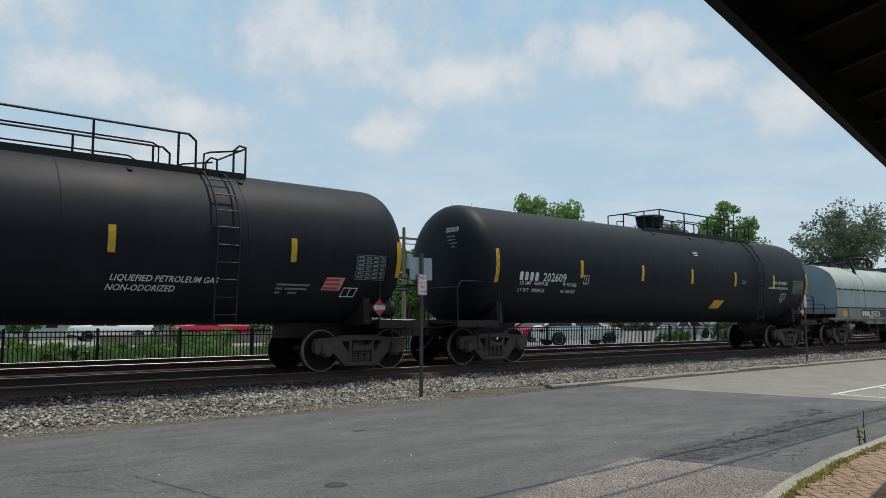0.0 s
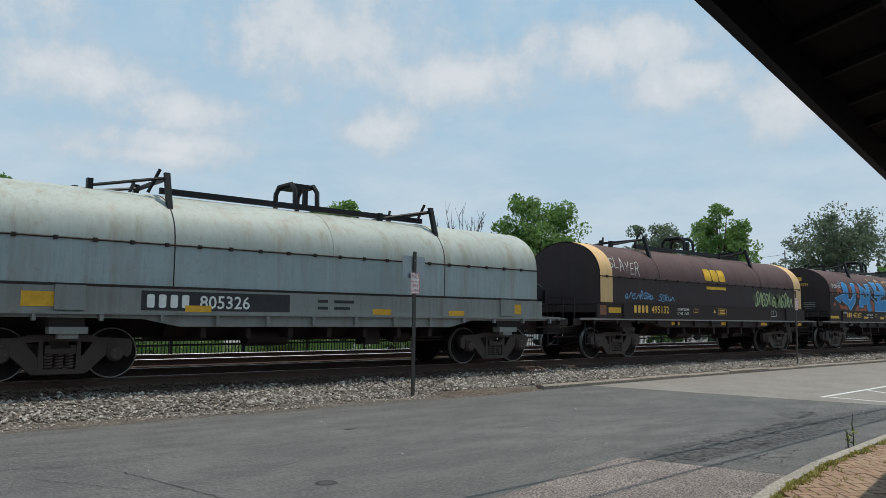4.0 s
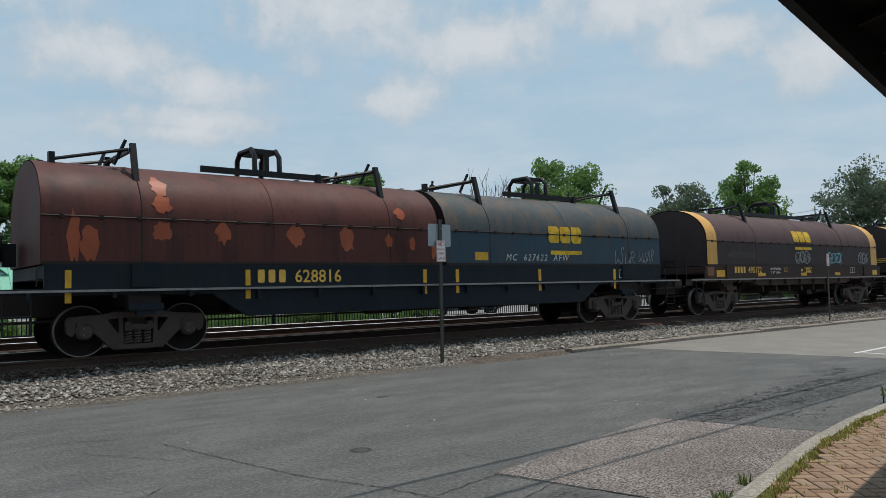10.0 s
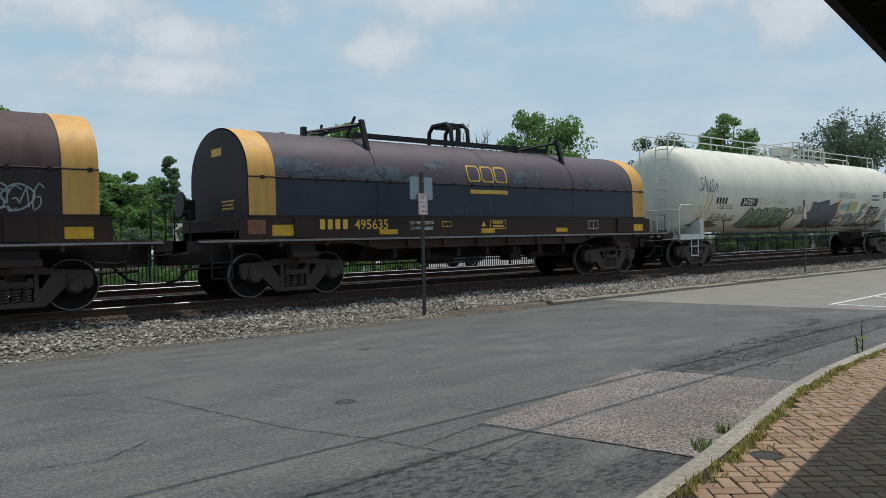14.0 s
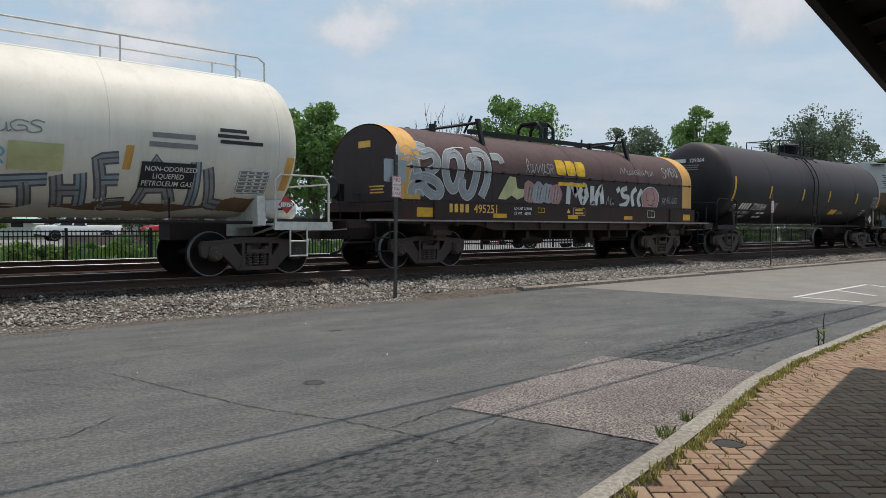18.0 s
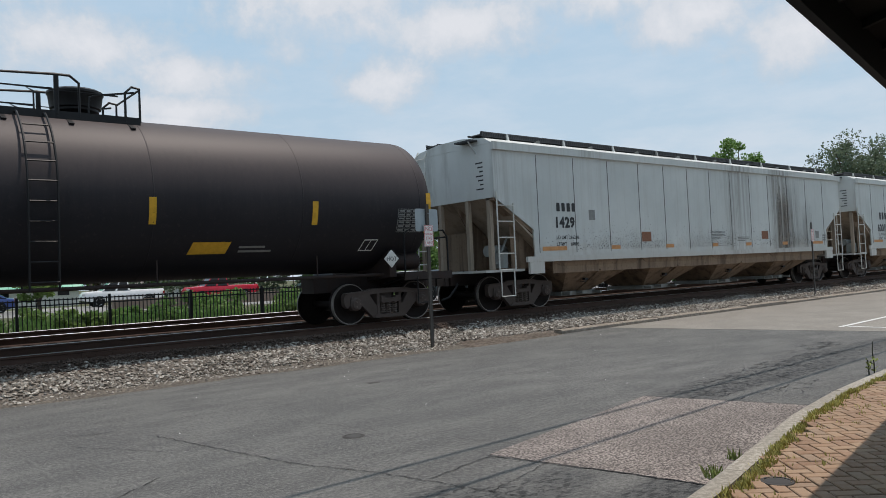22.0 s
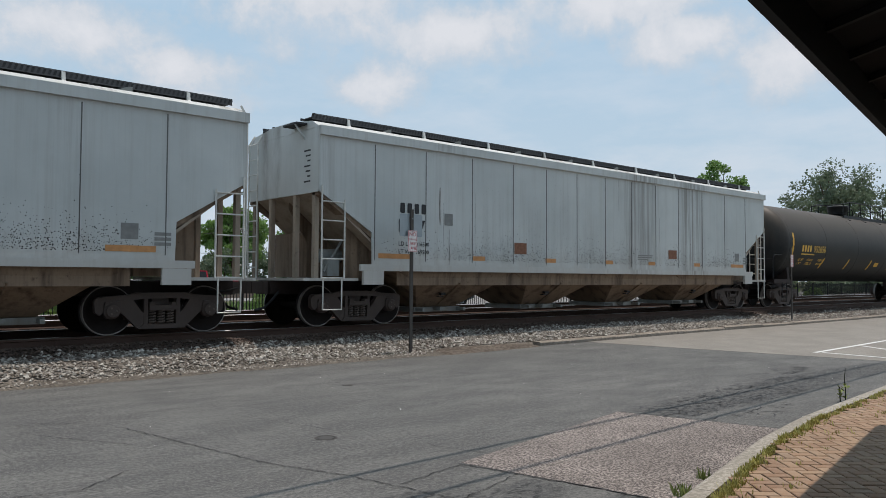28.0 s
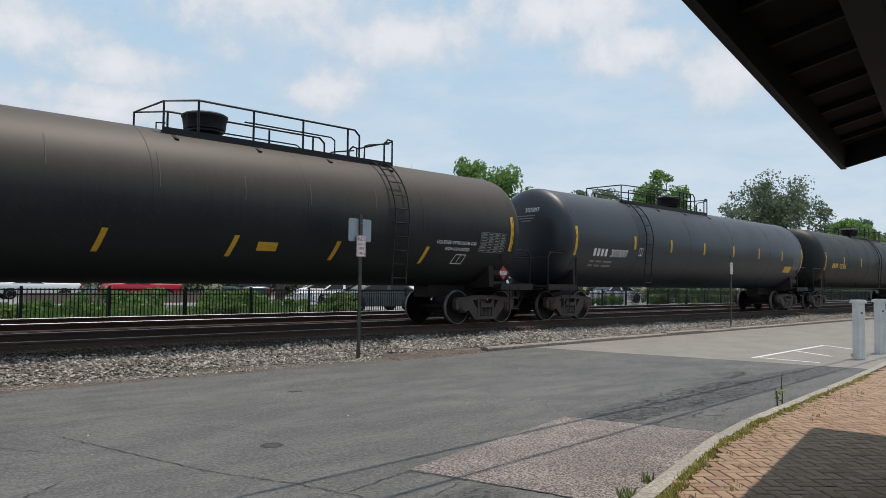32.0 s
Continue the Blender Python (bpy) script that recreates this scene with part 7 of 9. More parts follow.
# -- covered hoppers --
def hopper_car(mid, half, label, digits, mat=None, dirt=()):
    car = car_root("hopper_car", mid, label, "hopper car")
    m = mat or M_HOPPER
    L, w, top = half + 1.37, 1.60, 4.22
    # near and far side sheets, with a sloped lower corner at each end
    prof = [(-L, 2.88), (-L, top), (L, top), (L, 2.88), (half + 0.02, 2.06), (half + 0.0, 1.28), (-half, 1.28), (-half - 0.02, 2.06)]
    for s in (-1, 1):
        y0, y1 = sorted((s * w, s * (w - 0.04)))
        sd = part("side_sheet", MB().prism(prof, "y", y0, y1), m, car, smooth=False)
        if s < 0:
            for x in (-8.2, -6.75, -5.28, -3.84, -2.56, -1.28, 0.0, 1.28, 2.56, 3.84, 5.28, 6.75, 8.2):
                part("side_seam", MB().box(x - 0.009, x + 0.009, -w - 0.008, -w - 0.001, 1.45, top - 0.22), M_SEAM, sd, smooth=False)
        yo = (y0 - 0.07, y0 - 0.002) if s < 0 else (y1 + 0.002, y1 + 0.07)
        part("top_chord", MB().box(-L - 0.02, L + 0.02, *yo, top - 0.17, top + 0.02), m, sd, smooth=False)
        part("side_sill", MB().box(-half - 0.35, half + 0.35, *yo, 1.22, 1.36), m, sd, smooth=False)
        for q in (-1, 1):
            xa, xb = sorted((q * (half - 0.25), q * (half + 0.28)))
            part("jack_pad", MB().box(xa, xb, yo[0] - 0.01, yo[1], 0.92, 1.216), m, sd, smooth=False)
            # rounded slope sheet edge seen through the cut corner
            part("slope_edge", MB().prism([(q * (L - 0.02), 2.80), (q * (L - 0.02), 2.88), (q * (L - 0.35), 2.88), (q * (half + 0.0), 2.06), (q * (half + 0.0), 1.94)], "y", *sorted((s * (w - 0.04), s * (w - 0.34)))), M_BAY, sd, smooth=False)
    # roof with hatches and running boards
    rf = [(-w, top), (-w + 0.3, top + 0.16), (-0.45, top + 0.26), (0.45, top + 0.26), (w - 0.3, top + 0.16), (w, top)]
    part("roof", MB().prism(rf, "x", -L, L), m, car, smooth=False)
    part("hatch_cover", MB().box(-L + 0.6, L - 0.6, -0.28, 0.28, top + 0.262, top + 0.36), m, car, smooth=False)
    for s in (-1, 1):
        y0, y1 = sorted((s * 0.62, s * 1.12))
        wk = MB().box(-L + 0.1, L - 0.1, y0, y0 + 0.03, top + 0.28, top + 0.33).box(-L + 0.1, L - 0.1, y1 - 0.03, y1, top + 0.28, top + 0.33)
        wk.box(-L + 0.1, L - 0.1, y0 + 0.031, y1 - 0.031, top + 0.282, top + 0.288)
        for x in np.arange(-L + 0.14, L - 0.12, 0.075):
            wk.add([(x, y0 + 0.03, top + 0.29), (x + 0.03, y0 + 0.03, top + 0.325), (x + 0.03, y1 - 0.03, top + 0.325), (x, y1 - 0.03, top + 0.29)], [(0, 1, 2, 3)])
        for i, x in enumerate(np.linspace(-L + 0.4, L - 0.4, 9)):
            wk.box(x - 0.04, x + 0.04, y0 + 0.01, y1 - 0.01, top + 0.1, top + 0.279)
        part("running_board", wk, M_GRATE, car, smooth=False)
        edge = MB()
        yk = (y0 + 0.004, y0 + 0.012) if s < 0 else (y1 - 0.012, y1 - 0.004)
        part("board_web", MB().box(-L + 0.1, L - 0.1, *yk, top + 0.245, top + 0.36), M_GRATE, car, smooth=False)
        ye = (y0 - 0.014, y0 - 0.002) if s < 0 else (y1 + 0.002, y1 + 0.014)
        edge.box(-L + 0.1, L - 0.1, *ye, top + 0.345, top + 0.37).box(-L + 0.1, L - 0.1, *ye, top + 0.24, top + 0.262)
        for x in np.arange(-L + 0.12, L - 0.13, 0.085):
            edge.add([(x, ye[0], top + 0.262), (x + 0.045, ye[0], top + 0.262), (x + 0.075, ye[0], top + 0.345), (x + 0.03, ye[0], top + 0.345)], [(0, 1, 2, 3)])
        part("board_edge", edge, M_GRATE_EDGE, car, "dark toothed steel grating", smooth=False)
        for i, x in enumerate(np.linspace(-L + 1.0, L - 1.0, 17)):
            if i % 2:
                part("board_gusset", MB().prism([(x - 0.32, top + 0.13), (x + 0.03, top + 0.13), (x + 0.03, top + 0.25), (x - 0.04, top + 0.25)], "y", *sorted((s * 1.24, s * 1.26))), M_SILL_GREY, car, smooth=False)
            else:
                part("board_bracket", MB().prism([(s * 1.138, top + 0.12), (s * 1.30, top + 0.12), (s * 1.20, top + 0.2), (s * 1.165, top + 0.35), (s * 1.138, top + 0.35)], "x", x - 0.03, x + 0.03), m, car, smooth=False)
    for s in (-1, 1):
        # end sheet, slope sheet and end frame
        part("end_sheet", MB().box(*sorted((s * L, s * (L - 0.05))), -w + 0.044, w - 0.044, 2.86, top - 0.004), m, car, smooth=False)
        sl = MB().add([(s * (L - 0.06), -w + 0.05, 2.86), (s * (L - 0.06), w - 0.05, 2.86), (s * (half - 0.8), w - 0.05, 1.2), (s * (half - 0.8), -w + 0.05, 1.2), (s * (L - 0.12), -w + 0.05, 2.88), (s * (L - 0.12), w - 0.05, 2.88), (s * (half - 0.86), w - 0.05, 1.22), (s * (half - 0.86), -w + 0.05, 1.22)], [(0, 1, 2, 3), (7, 6, 5, 4), (0, 3, 7, 4), (1, 5, 6, 2), (0, 4, 5, 1), (3, 2, 6, 7)])
        part("slope_sheet", sl, M_SLOPE, car, smooth=False)
        xp = s * (half + 1.65)
        part("end_platform", MB().box(*sorted((s * (half + 0.3), xp)), -1.5, 1.5, 1.0, 1.06), m, car, smooth=False)
        part("roof_step", MB().box(*sorted((s * (L + 0.005), s * (L + 0.26))), -1.1, -0.5, top + 0.10, top + 0.14), M_GRATE, car, smooth=False)
        part("roof_step_brace", MB().tube([(s * L, -1.0, top - 0.2), (s * (L + 0.24), -1.0, top + 0.1)], 0.02, 5), m, car)
        web = [(s * (half - 0.75), 1.07), (s * (half + 0.72), 1.07), (s * (half + 0.72), 1.9), (s * (L - 0.2), 2.6), (s * (L - 0.2), 2.78), (s * (L - 0.32), 2.72)]
        part("centre_web", MB().prism(web, "y", -0.02, 0.02), M_BAY, car, smooth=False)
        part("side_gusset", MB().prism([(s * (half - 0.6), 1.07), (s * (half + 0.5), 1.07), (s * (half + 0.5), 2.25), (s * half, 2.0), (s * (half - 0.6), 1.4)], "y", -1.22, -1.20), M_BAY, car, smooth=False)
        part("end_web", MB().box(*sorted((s * (half + 0.66), s * (half + 0.71))), 0.04, w - 0.1, 1.07, 2.1), M_BAY, car, smooth=False)
        for yy in (-1.35, -0.55, 0.55, 1.35):
            post = MB().box(*sorted((s * (L - 0.12), s * (L - 0.02))), yy - 0.06, yy + 0.06, 1.06, 2.86)
            part("end_post", post, M_SLOPE, car, smooth=False)
        ld = MB()
        for dx in (0.0, 0.56):
            x = s * (L - 0.06 - dx)
            ld.tube([(x, -w - 0.03, 3.0 - dx * 0.5), (x, -w - 0.03, 1.04)], 0.020, 5)
        for z in np.arange(1.06, 2.7, 0.40):
            ld.tube([(s * (L - 0.06), -w - 0.03, z), (s * (L - 0.62), -w - 0.03, z)], 0.015, 5)
        ld.tube([(s * (L - 0.10), -w - 0.03, 1.04), (s * (L - 0.10), -w - 0.03, 0.40), (s * (L - 0.56), -w - 0.03, 0.40), (s * (L - 0.56), -w - 0.03, 1.04)], 0.018, 5)
        part("side_ladder", ld, M_WHITE_STEEL, car)
        le = MB()
        xq = s * (half + 1.72)
        for yy in (-s * 1.42, -s * 0.98):
            le.tube([(xq - s * 0.26, yy, 1.05), (xq - s * 0.26, yy, 4.2), (xq - s * 0.4, yy, 4.42)], 0.022, 5)
        for z in np.arange(1.3, 4.3, 0.36):
            le.tube([(xq - s * 0.26, -s * 1.42, z), (xq - s * 0.26, -s * 0.98, z)], 0.016, 5)
        part("end_ladder", le, M_WHITE_STEEL, car)
        part("stub_sill", MB().box(*sorted((s * (half - 1.3), s * (half + 1.75))), -0.26, 0.26, 0.70, 0.998), M_SILL, car, smooth=False)
    gear = MB().lathe([(-half - 0.95, 0.15), (-half - 0.35, 0.15)], 12, "x", (0, -0.8, 1.55)).box(-half - 0.9, -half - 0.6, -1.2, -0.9, 1.1, 1.5).tube([(-half - 1.0, -1.2, 1.2), (-half - 0.4, -1.0, 1.9)], 0.03, 5)
    part("brake_gear", gear, M_SILL_GREY, car)
    # four bays with slope sheets, waists and outlet gates
    n = 4
    inner = half - 0.75
    step = 2 * inner / n
    for i in range(n):
        a, b = -inner + i * step, -inner + (i + 1) * step
        mid_x = (a + b) / 2
        gx = 0.62
        v = [(a, -w + 0.05, 1.24), (b, -w + 0.05, 1.24), (b, w - 0.05, 1.24), (a, w - 0.05, 1.24), (mid_x - gx, -0.62, 0.36), (mid_x + gx, -0.62, 0.36), (mid_x + gx, 0.62, 0.36), (mid_x - gx, 0.62, 0.36),
             (a + 0.55, -w + 0.12, 0.95), (b - 0.55, -w + 0.12, 0.95), (b - 0.55, w - 0.12, 0.95), (a + 0.55, w - 0.12, 0.95)]
        f = [(0, 1, 9, 8), (1, 2, 10, 9), (2, 3, 11, 10), (3, 0, 8, 11), (8, 9, 5, 4), (9, 10, 6, 5), (10, 11, 7, 6), (11, 8, 4, 7), (4, 5, 6, 7), (3, 2, 1, 0)]
        bay = part("bay", MB().add(v, f), M_BAY, car, smooth=False)
        for q in (-1, 1):
            y0, y1 = sorted((q * (w - 0.09), q * (w - 0.13)))
            part("bay_skirt", MB().box(a + 0.003, b - 0.003, y0, y1, 0.90, 1.225), M_BAY, bay, smooth=False)
            yb = q * 0.655
            part("bay_rib", MB().add([(mid_x - 0.015, q * (w - 0.085), 0.97), (mid_x + 0.015, q * (w - 0.085), 0.97), (mid_x + 0.015, yb, 0.40), (mid_x - 0.015, yb, 0.40), (mid_x - 0.015, q * (w - 0.03), 0.95), (mid_x + 0.015, q * (w - 0.03), 0.95), (mid_x + 0.015, yb + q * 0.05, 0.37), (mid_x - 0.015, yb + q * 0.05, 0.37)],
                                     [(4, 5, 6, 7), (0, 4, 7, 3), (1, 2, 6, 5), (0, 1, 5, 4), (3, 7, 6, 2)]), M_BAY, bay, smooth=False)
        part("vibrator_bracket", MB().box(mid_x - 0.35, mid_x - 0.21, -1.26, -1.16, 0.66, 0.72).box(mid_x - 0.41, mid_x - 0.27, -1.25, -1.12, 0.62, 0.645), M_IRON, bay, smooth=False)
        part("outlet_gate", MB().box(mid_x - 0.75, mid_x + 0.75, -0.7, 0.7, 0.24, 0.355).box(mid_x - 0.12, mid_x + 0.12, -0.95, -0.7, 0.28, 0.36).box(mid_x - 0.70, mid_x - 0.62, -0.98, -0.7, 0.26, 0.34).box(mid_x + 0.62, mid_x + 0.70, -0.98, -0.7, 0.26, 0.34), M_SILL_GREY, car, "grimy grey outlet gate", smooth=False)
    part("centre_tube", MB().box(-half + 0.4, half - 0.4, -0.2, 0.2, 0.9, 1.2), M_BAY, car, smooth=False)
    add_trucks(car, half)
    add_couplers(car, half + 2.18, 0)
    return car, Skin(car, lambda z: -w)


M_SLOPE = painted("tan_dusted_slope_sheet", (0.30, 0.245, 0.19), (0.10, 0.07, 0.05), 0.7, 0.75)
M_GRATE_EDGE = plain("worn_grating_teeth", (0.075, 0.075, 0.078), 0.7)
M_SEAM = plain("rusty_weld_seam", (0.13, 0.125, 0.12), 0.7)
M_GRATE = painted("galvanised_running_board", (0.045, 0.046, 0.048), (0.025, 0.025, 0.025), 0.4, 0.7)
M_FLAKE = plain("bare_metal_chip", (0.045, 0.04, 0.036), 0.8)


def runoff():
    """Thin rusty run-off: patchy, so that the paint below shows through."""
    k = Mat("rusty_runoff", 0.85)
    k.color(k.mix(k.ramp(k.noise(3.0, 5, 0.7), [(0.35, 0.0), (0.7, 1.0)]), (0.085, 0.052, 0.034), (0.19, 0.13, 0.09)))
    k.l.new(k.ramp(k.noise(1.0, 7, 0.75, k.coords((40, 40, 1.6))), [(0.36, 0.0), (0.66, 0.85)]), k.b.inputs["Alpha"])
    return k.m


def stain(name, strong):
    """A broad soft stain, ragged along both sides, of many fine vertical runs."""
    k = Mat(name, 0.85)
    k.color(k.mix(k.noise(2.0, 5, 0.7), (0.11, 0.075, 0.052), (0.20, 0.155, 0.12)))
    runs = k.noise(1.0, 8, 0.7, k.coords((7, 7, 0.16)))
    broad = k.noise(1.0, 3, 0.5, k.coords((1.3, 1.3, 0.10)))
    uv = k.n.new("ShaderNodeSeparateXYZ")
    k.l.new(k.tc.outputs["Generated"], uv.inputs[0])
    side = k.math("MULTIPLY", k.math("MULTIPLY", uv.outputs["X"], k.math("SUBTRACT", 1.0, uv.outputs["X"])), 4.0)
    a = k.math("MULTIPLY", k.ramp(k.math("ADD", k.math("MULTIPLY", runs, 0.65), k.math("MULTIPLY", broad, 0.35)), [(0.40, 0.0), (0.62, 1.0)]), k.ramp(side, [(0.0, 0.0), (1.0, strong)]))
    a = k.math("MULTIPLY", a, k.ramp(uv.outputs["Z"], [(0.0, 0.9), (0.6, 0.8), (1.0, 0.1)]))
    k.l.new(a, k.b.inputs["Alpha"])
    return k.m


M_STREAK = runoff()
M_STAIN, M_STAIN_FAINT = stain("brown_rust_wash", 0.62), stain("faint_grey_wash", 0.22)
M_RUSTLABEL = plain("rust_brown_label", (0.22, 0.10, 0.06), 0.7, 0, 0.3, 20)
M_OCHRE = plain("faded_orange_bar", (0.52, 0.25, 0.10), 0.6)


def make_hoppers():
    for mid, digits, label, half in ((192.73, "1429", "pale grey covered hopper with a rust-streaked side", 8.38), (213.85, "600139", "pale grey covered hopper with bold black number", 8.375), (234.84, "1627", "pale grey covered hopper with long dirty streaks", 8.25)):
        c, k = hopper_car(mid, half, label, digits)
        if len(digits) == 4:
            k.mark(4, "", -7.5, 2.54, 0.33, M_DARKLET)
            k.text(digits, -7.6, 2.12, 0.38, M_DARKLET, "car_number", 1.08, bold=0.045)
        else:
            k.mark(4, "", -7.4, 2.50, 0.46, M_DARKLET)
            k.text(digits, -7.65, 1.98, 0.44, M_DARKLET, "car_number", 1.02, bold=0.035)
        if digits != "1627":
            k.text("LD LMT 216200", -7.55, 1.80, 0.135, M_DARKLET)
            k.text("LT WT    69800", -7.55, 1.62, 0.135, M_DARKLET)
        else:
            k.text("LD LMT 216500", -7.55, 1.80, 0.135, M_DARKLET)
            k.text("LT WT    69500", -7.55, 1.62, 0.135, M_DARKLET)
        k.rect("stencil_panel", -6.18, -5.92, 2.32, 2.6, M_GREYLET, 0.006, 1)
        k.rect("stencil_panel", 7.42, 7.72, 1.72, 2.0, M_GREYLET, 0.006, 1)
        k.rect("rust_label", -3.80, -3.34, 1.70, 1.99, M_RUSTLABEL, 0.006, 1)
        k.rect("rust_label", 3.25, 3.72, 1.72, 2.0, M_RUSTLABEL, 0.006, 1)
        for x, w in ((-8.1, 0.95), (-5.25, 0.4), (-2.6, 0.42), (0.0, 0.36), (2.15, 0.36), (4.75, 0.38), (7.17, 0.86)):
            k.rect("reflective_bar", x, x + w, 1.50, 1.61, M_OCHRE, 0.006, 1)
        k.bars(1.6, 1.78, [[(0, .8)], [(0, .75)], [(0, .5)]], M_GREYLET, 0.03, 0.06)
        k.bars(8.0, 1.8, [[(0, .3)], [(0, .3)], [(0, .3)]], M_GREYLET, 0.06, 0.09)
        # end sheet print
        for q in range(7):
            mb = MB().add([(-half - 1.374, -1.25, 3.75 - q * 0.11), (-half - 1.374, -0.98 - 0.07 * (q % 3), 3.75 - q * 0.11), (-half - 1.374, -0.98 - 0.07 * (q % 3), 3.785 - q * 0.11), (-half - 1.374, -1.25, 3.785 - q * 0.11)], [(0, 1, 2, 3)])
            part("small_print", mb, M_DARKLET, c, smooth=False)
        rng = random.Random(mid)
        # gravel-like speckle of flaked paint low on the side, and dark run-off streaks
        v, f = [], []
        for i in range(3600):
            x, z = rng.uniform(-8.0, 8.0), 1.5 + abs(rng.gauss(0, 0.28))
            if rng.random() < 0.75:
                x = rng.choice((-5.5, -4.2, -3.2, -1.0, 0.0, 0.9, 3.6, 5.9, 7.0)) + rng.gauss(0, 0.42)
            q = rng.uniform(0.004, 0.013)
            o = len(v)
            v += [(x, z - q), (x + q, z), (x, z + q), (x - q, z)]
            f.append((o, o + 1, o + 2, o + 3))
        k.put("flaked_paint", v, f, M_FLAKE, 0, 0, 0.005)["kind"] = "stuff"
        # rusty run-off below the roof hatches: centre, spread, streaks
        for cx, spread, n in {"1429": ((5.1, 0.5, 14), (4.6, 0.16, 8), (5.5, 0.2, 7), (7.0, 0.25, 3)), "600139": ((-1.0, 0.3, 4),), "1627": ((-5.6, 0.4, 5), (1.2, 0.5, 6))}[digits]:
            v, f = [], []
            for i in range(n):
                x = cx + rng.gauss(0, spread)
                z1 = 4.05 - (0.0 if rng.random() < 0.3 else rng.uniform(0.3, 2.0))
                z0 = max(1.38, z1 - rng.uniform(0.5, 2.5))
                wd = rng.choice((0.006, 0.010, 0.016, 0.030)) * rng.uniform(0.6, 1.2)
                o, st = len(v), 10
                for j in range(st + 1):
                    t = j / st
                    ww = wd * (0.1 + 0.9 * math.sin(math.pi * min(t * 0.9 + 0.05, 1.0)) ** 0.5 * rng.uniform(0.5, 1.1))
                    xx = x + 0.02 * noise.noise((t * 4, x * 5, i))
                    v += [(xx - ww, z0 + (z1 - z0) * t), (xx + ww, z0 + (z1 - z0) * t)]
                f += [(o + 2 * j, o + 2 * j + 1, o + 2 * j + 3, o + 2 * j + 2) for j in range(st)]
            k.put("rust_runoff", v, f, M_STREAK, 0, 0, 0.0035)["kind"] = "stuff"
        for x, w, z1, z0 in {"1429": ((4.15, 1.25, 4.04, 1.38), (5.0, 1.3, 4.04, 1.38), (4.4, 0.9, 3.4, 1.38), (6.3, 0.9, 3.0, 1.38)), "600139": ((-1.5, 1.2, 4.04, 1.38), (3.0, 1.1, 3.0, 1.38)), "1627": ((-5.0, 1.2, 3.5, 1.45), (-3.6, 1.1, 3.3, 1.38), (-2.4, 0.9, 3.9, 1.5), (-1.1, 1.2, 2.9, 1.38), (1.5, 1.0, 3.0, 1.5))}[digits]:
            k.rect("rust_stain", x, x + w, z0, z1, M_STAIN if digits == "1429" else M_STAIN_FAINT, 0.003 + 0.0006 * (w % 0.7), 1)
        if digits == "1429":
            for j, line in enumerate(("DO NOT MOVE CAR", "WITH HATCHES OR", "GATES OPEN")):
                k.text(line, 0.04, 1.94 - j * 0.10, 0.085, M_DARKLET)


make_tanks()
make_coils()
make_hoppers()


# ---- kerbs, brick pavement, signs and small road things ----
M_SAND = m_pavement("sandy_paving_bed", (0.04, 0.03, 0.022), (0.09, 0.07, 0.048), 30)
M_GRASS = plain("kerb_grass", (0.43, 0.40, 0.13), 0.8, 0, 0.3, 6)
M_SIGNPOST = painted("dull_steel_signpost", (0.055, 0.05, 0.045), (0.08, 0.045, 0.03), 0.5, 0.6, 4)
M_SIGNBACK = plain("bare_aluminium_sign_back", (0.30, 0.34, 0.36), 0.45, 0.5, 0.08, 4)
M_SIGNFACE = plain("white_sign_face", (0.72, 0.70, 0.68), 0.5)
M_SIGNRED = plain("sign_red_lettering", (0.48, 0.06, 0.07), 0.5)
M_LID = painted("worn_iron_lid", (0.05, 0.049, 0.047), (0.05, 0.045, 0.04), 0.5, 0.7, 8, False)
M_BOLLARD = painted("white_painted_post", (0.62, 0.62, 0.60), (0.35, 0.33, 0.30), 0.4, 0.6, 3)
M_CASTIRON = painted("rusty_cast_iron", (0.04, 0.037, 0.035), (0.07, 0.045, 0.033), 0.5, 0.7, 6, False)
M_STALK = plain("dry_dark_stalk", (0.035, 0.04, 0.022), 0.85)
M_WEED = plain("weed_green", (0.24, 0.29, 0.09), 0.8, 0, 0.4, 9)


def m_brick():
    k = Mat("clay_paving_brick", 0.88)
    oi = k.n.new("ShaderNodeObjectInfo")
    geo = k.n.new("ShaderNodeNewGeometry")
    rnd = k.math("FRACT", k.math("ADD", oi.outputs["Random"], geo.outputs["Random Per Island"]), 0)
    col = k.ramp(rnd, [(0.0, (0.225, 0.135, 0.085)), (0.35, (0.285, 0.18, 0.115)), (0.75, (0.33, 0.225, 0.145)), (1.0, (0.25, 0.175, 0.12))])
    f = k.noise(20, 4, 0.65)
    col = k.mix(k.ramp(f, [(0.42, 0.0), (0.72, 0.5)]), col, (0.34, 0.265, 0.20))
    k.color(k.mix(k.ramp(k.noise(0.8, 4, 0.6), [(0.5, 0.0), (0.75, 0.5)]), col, (0.22, 0.15, 0.10)))
    k.bump(f, 0.35, 0.006)
    return k.m


M_BRICK = m_brick()


def kerb_stone(x0, x1, line, width, z0, z1, seg=3):
    """A kerb piece along a curve, with a rounded outer edge."""
    rings = []
    for i in range(seg + 1):
        x = x0 + (x1 - x0) * i / seg
        y = line(x)
        d = Vector((1, (line(x + 0.05) - line(x - 0.05)) / 0.1, 0)).normalized()
        n = Vector((-d.y, d.x, 0))
        p = Vector((x, y, 0))
        prof = [(0, z0), (0, z1 - 0.025), (-0.03 * np.sign(width), z1 - 0.006), (-0.05 * np.sign(width), z1), (-width, z1), (-width, z0)]
        rings.append([p + n * a + Vector((0, 0, z)) for a, z in prof])
    return MB().sweep(rings)


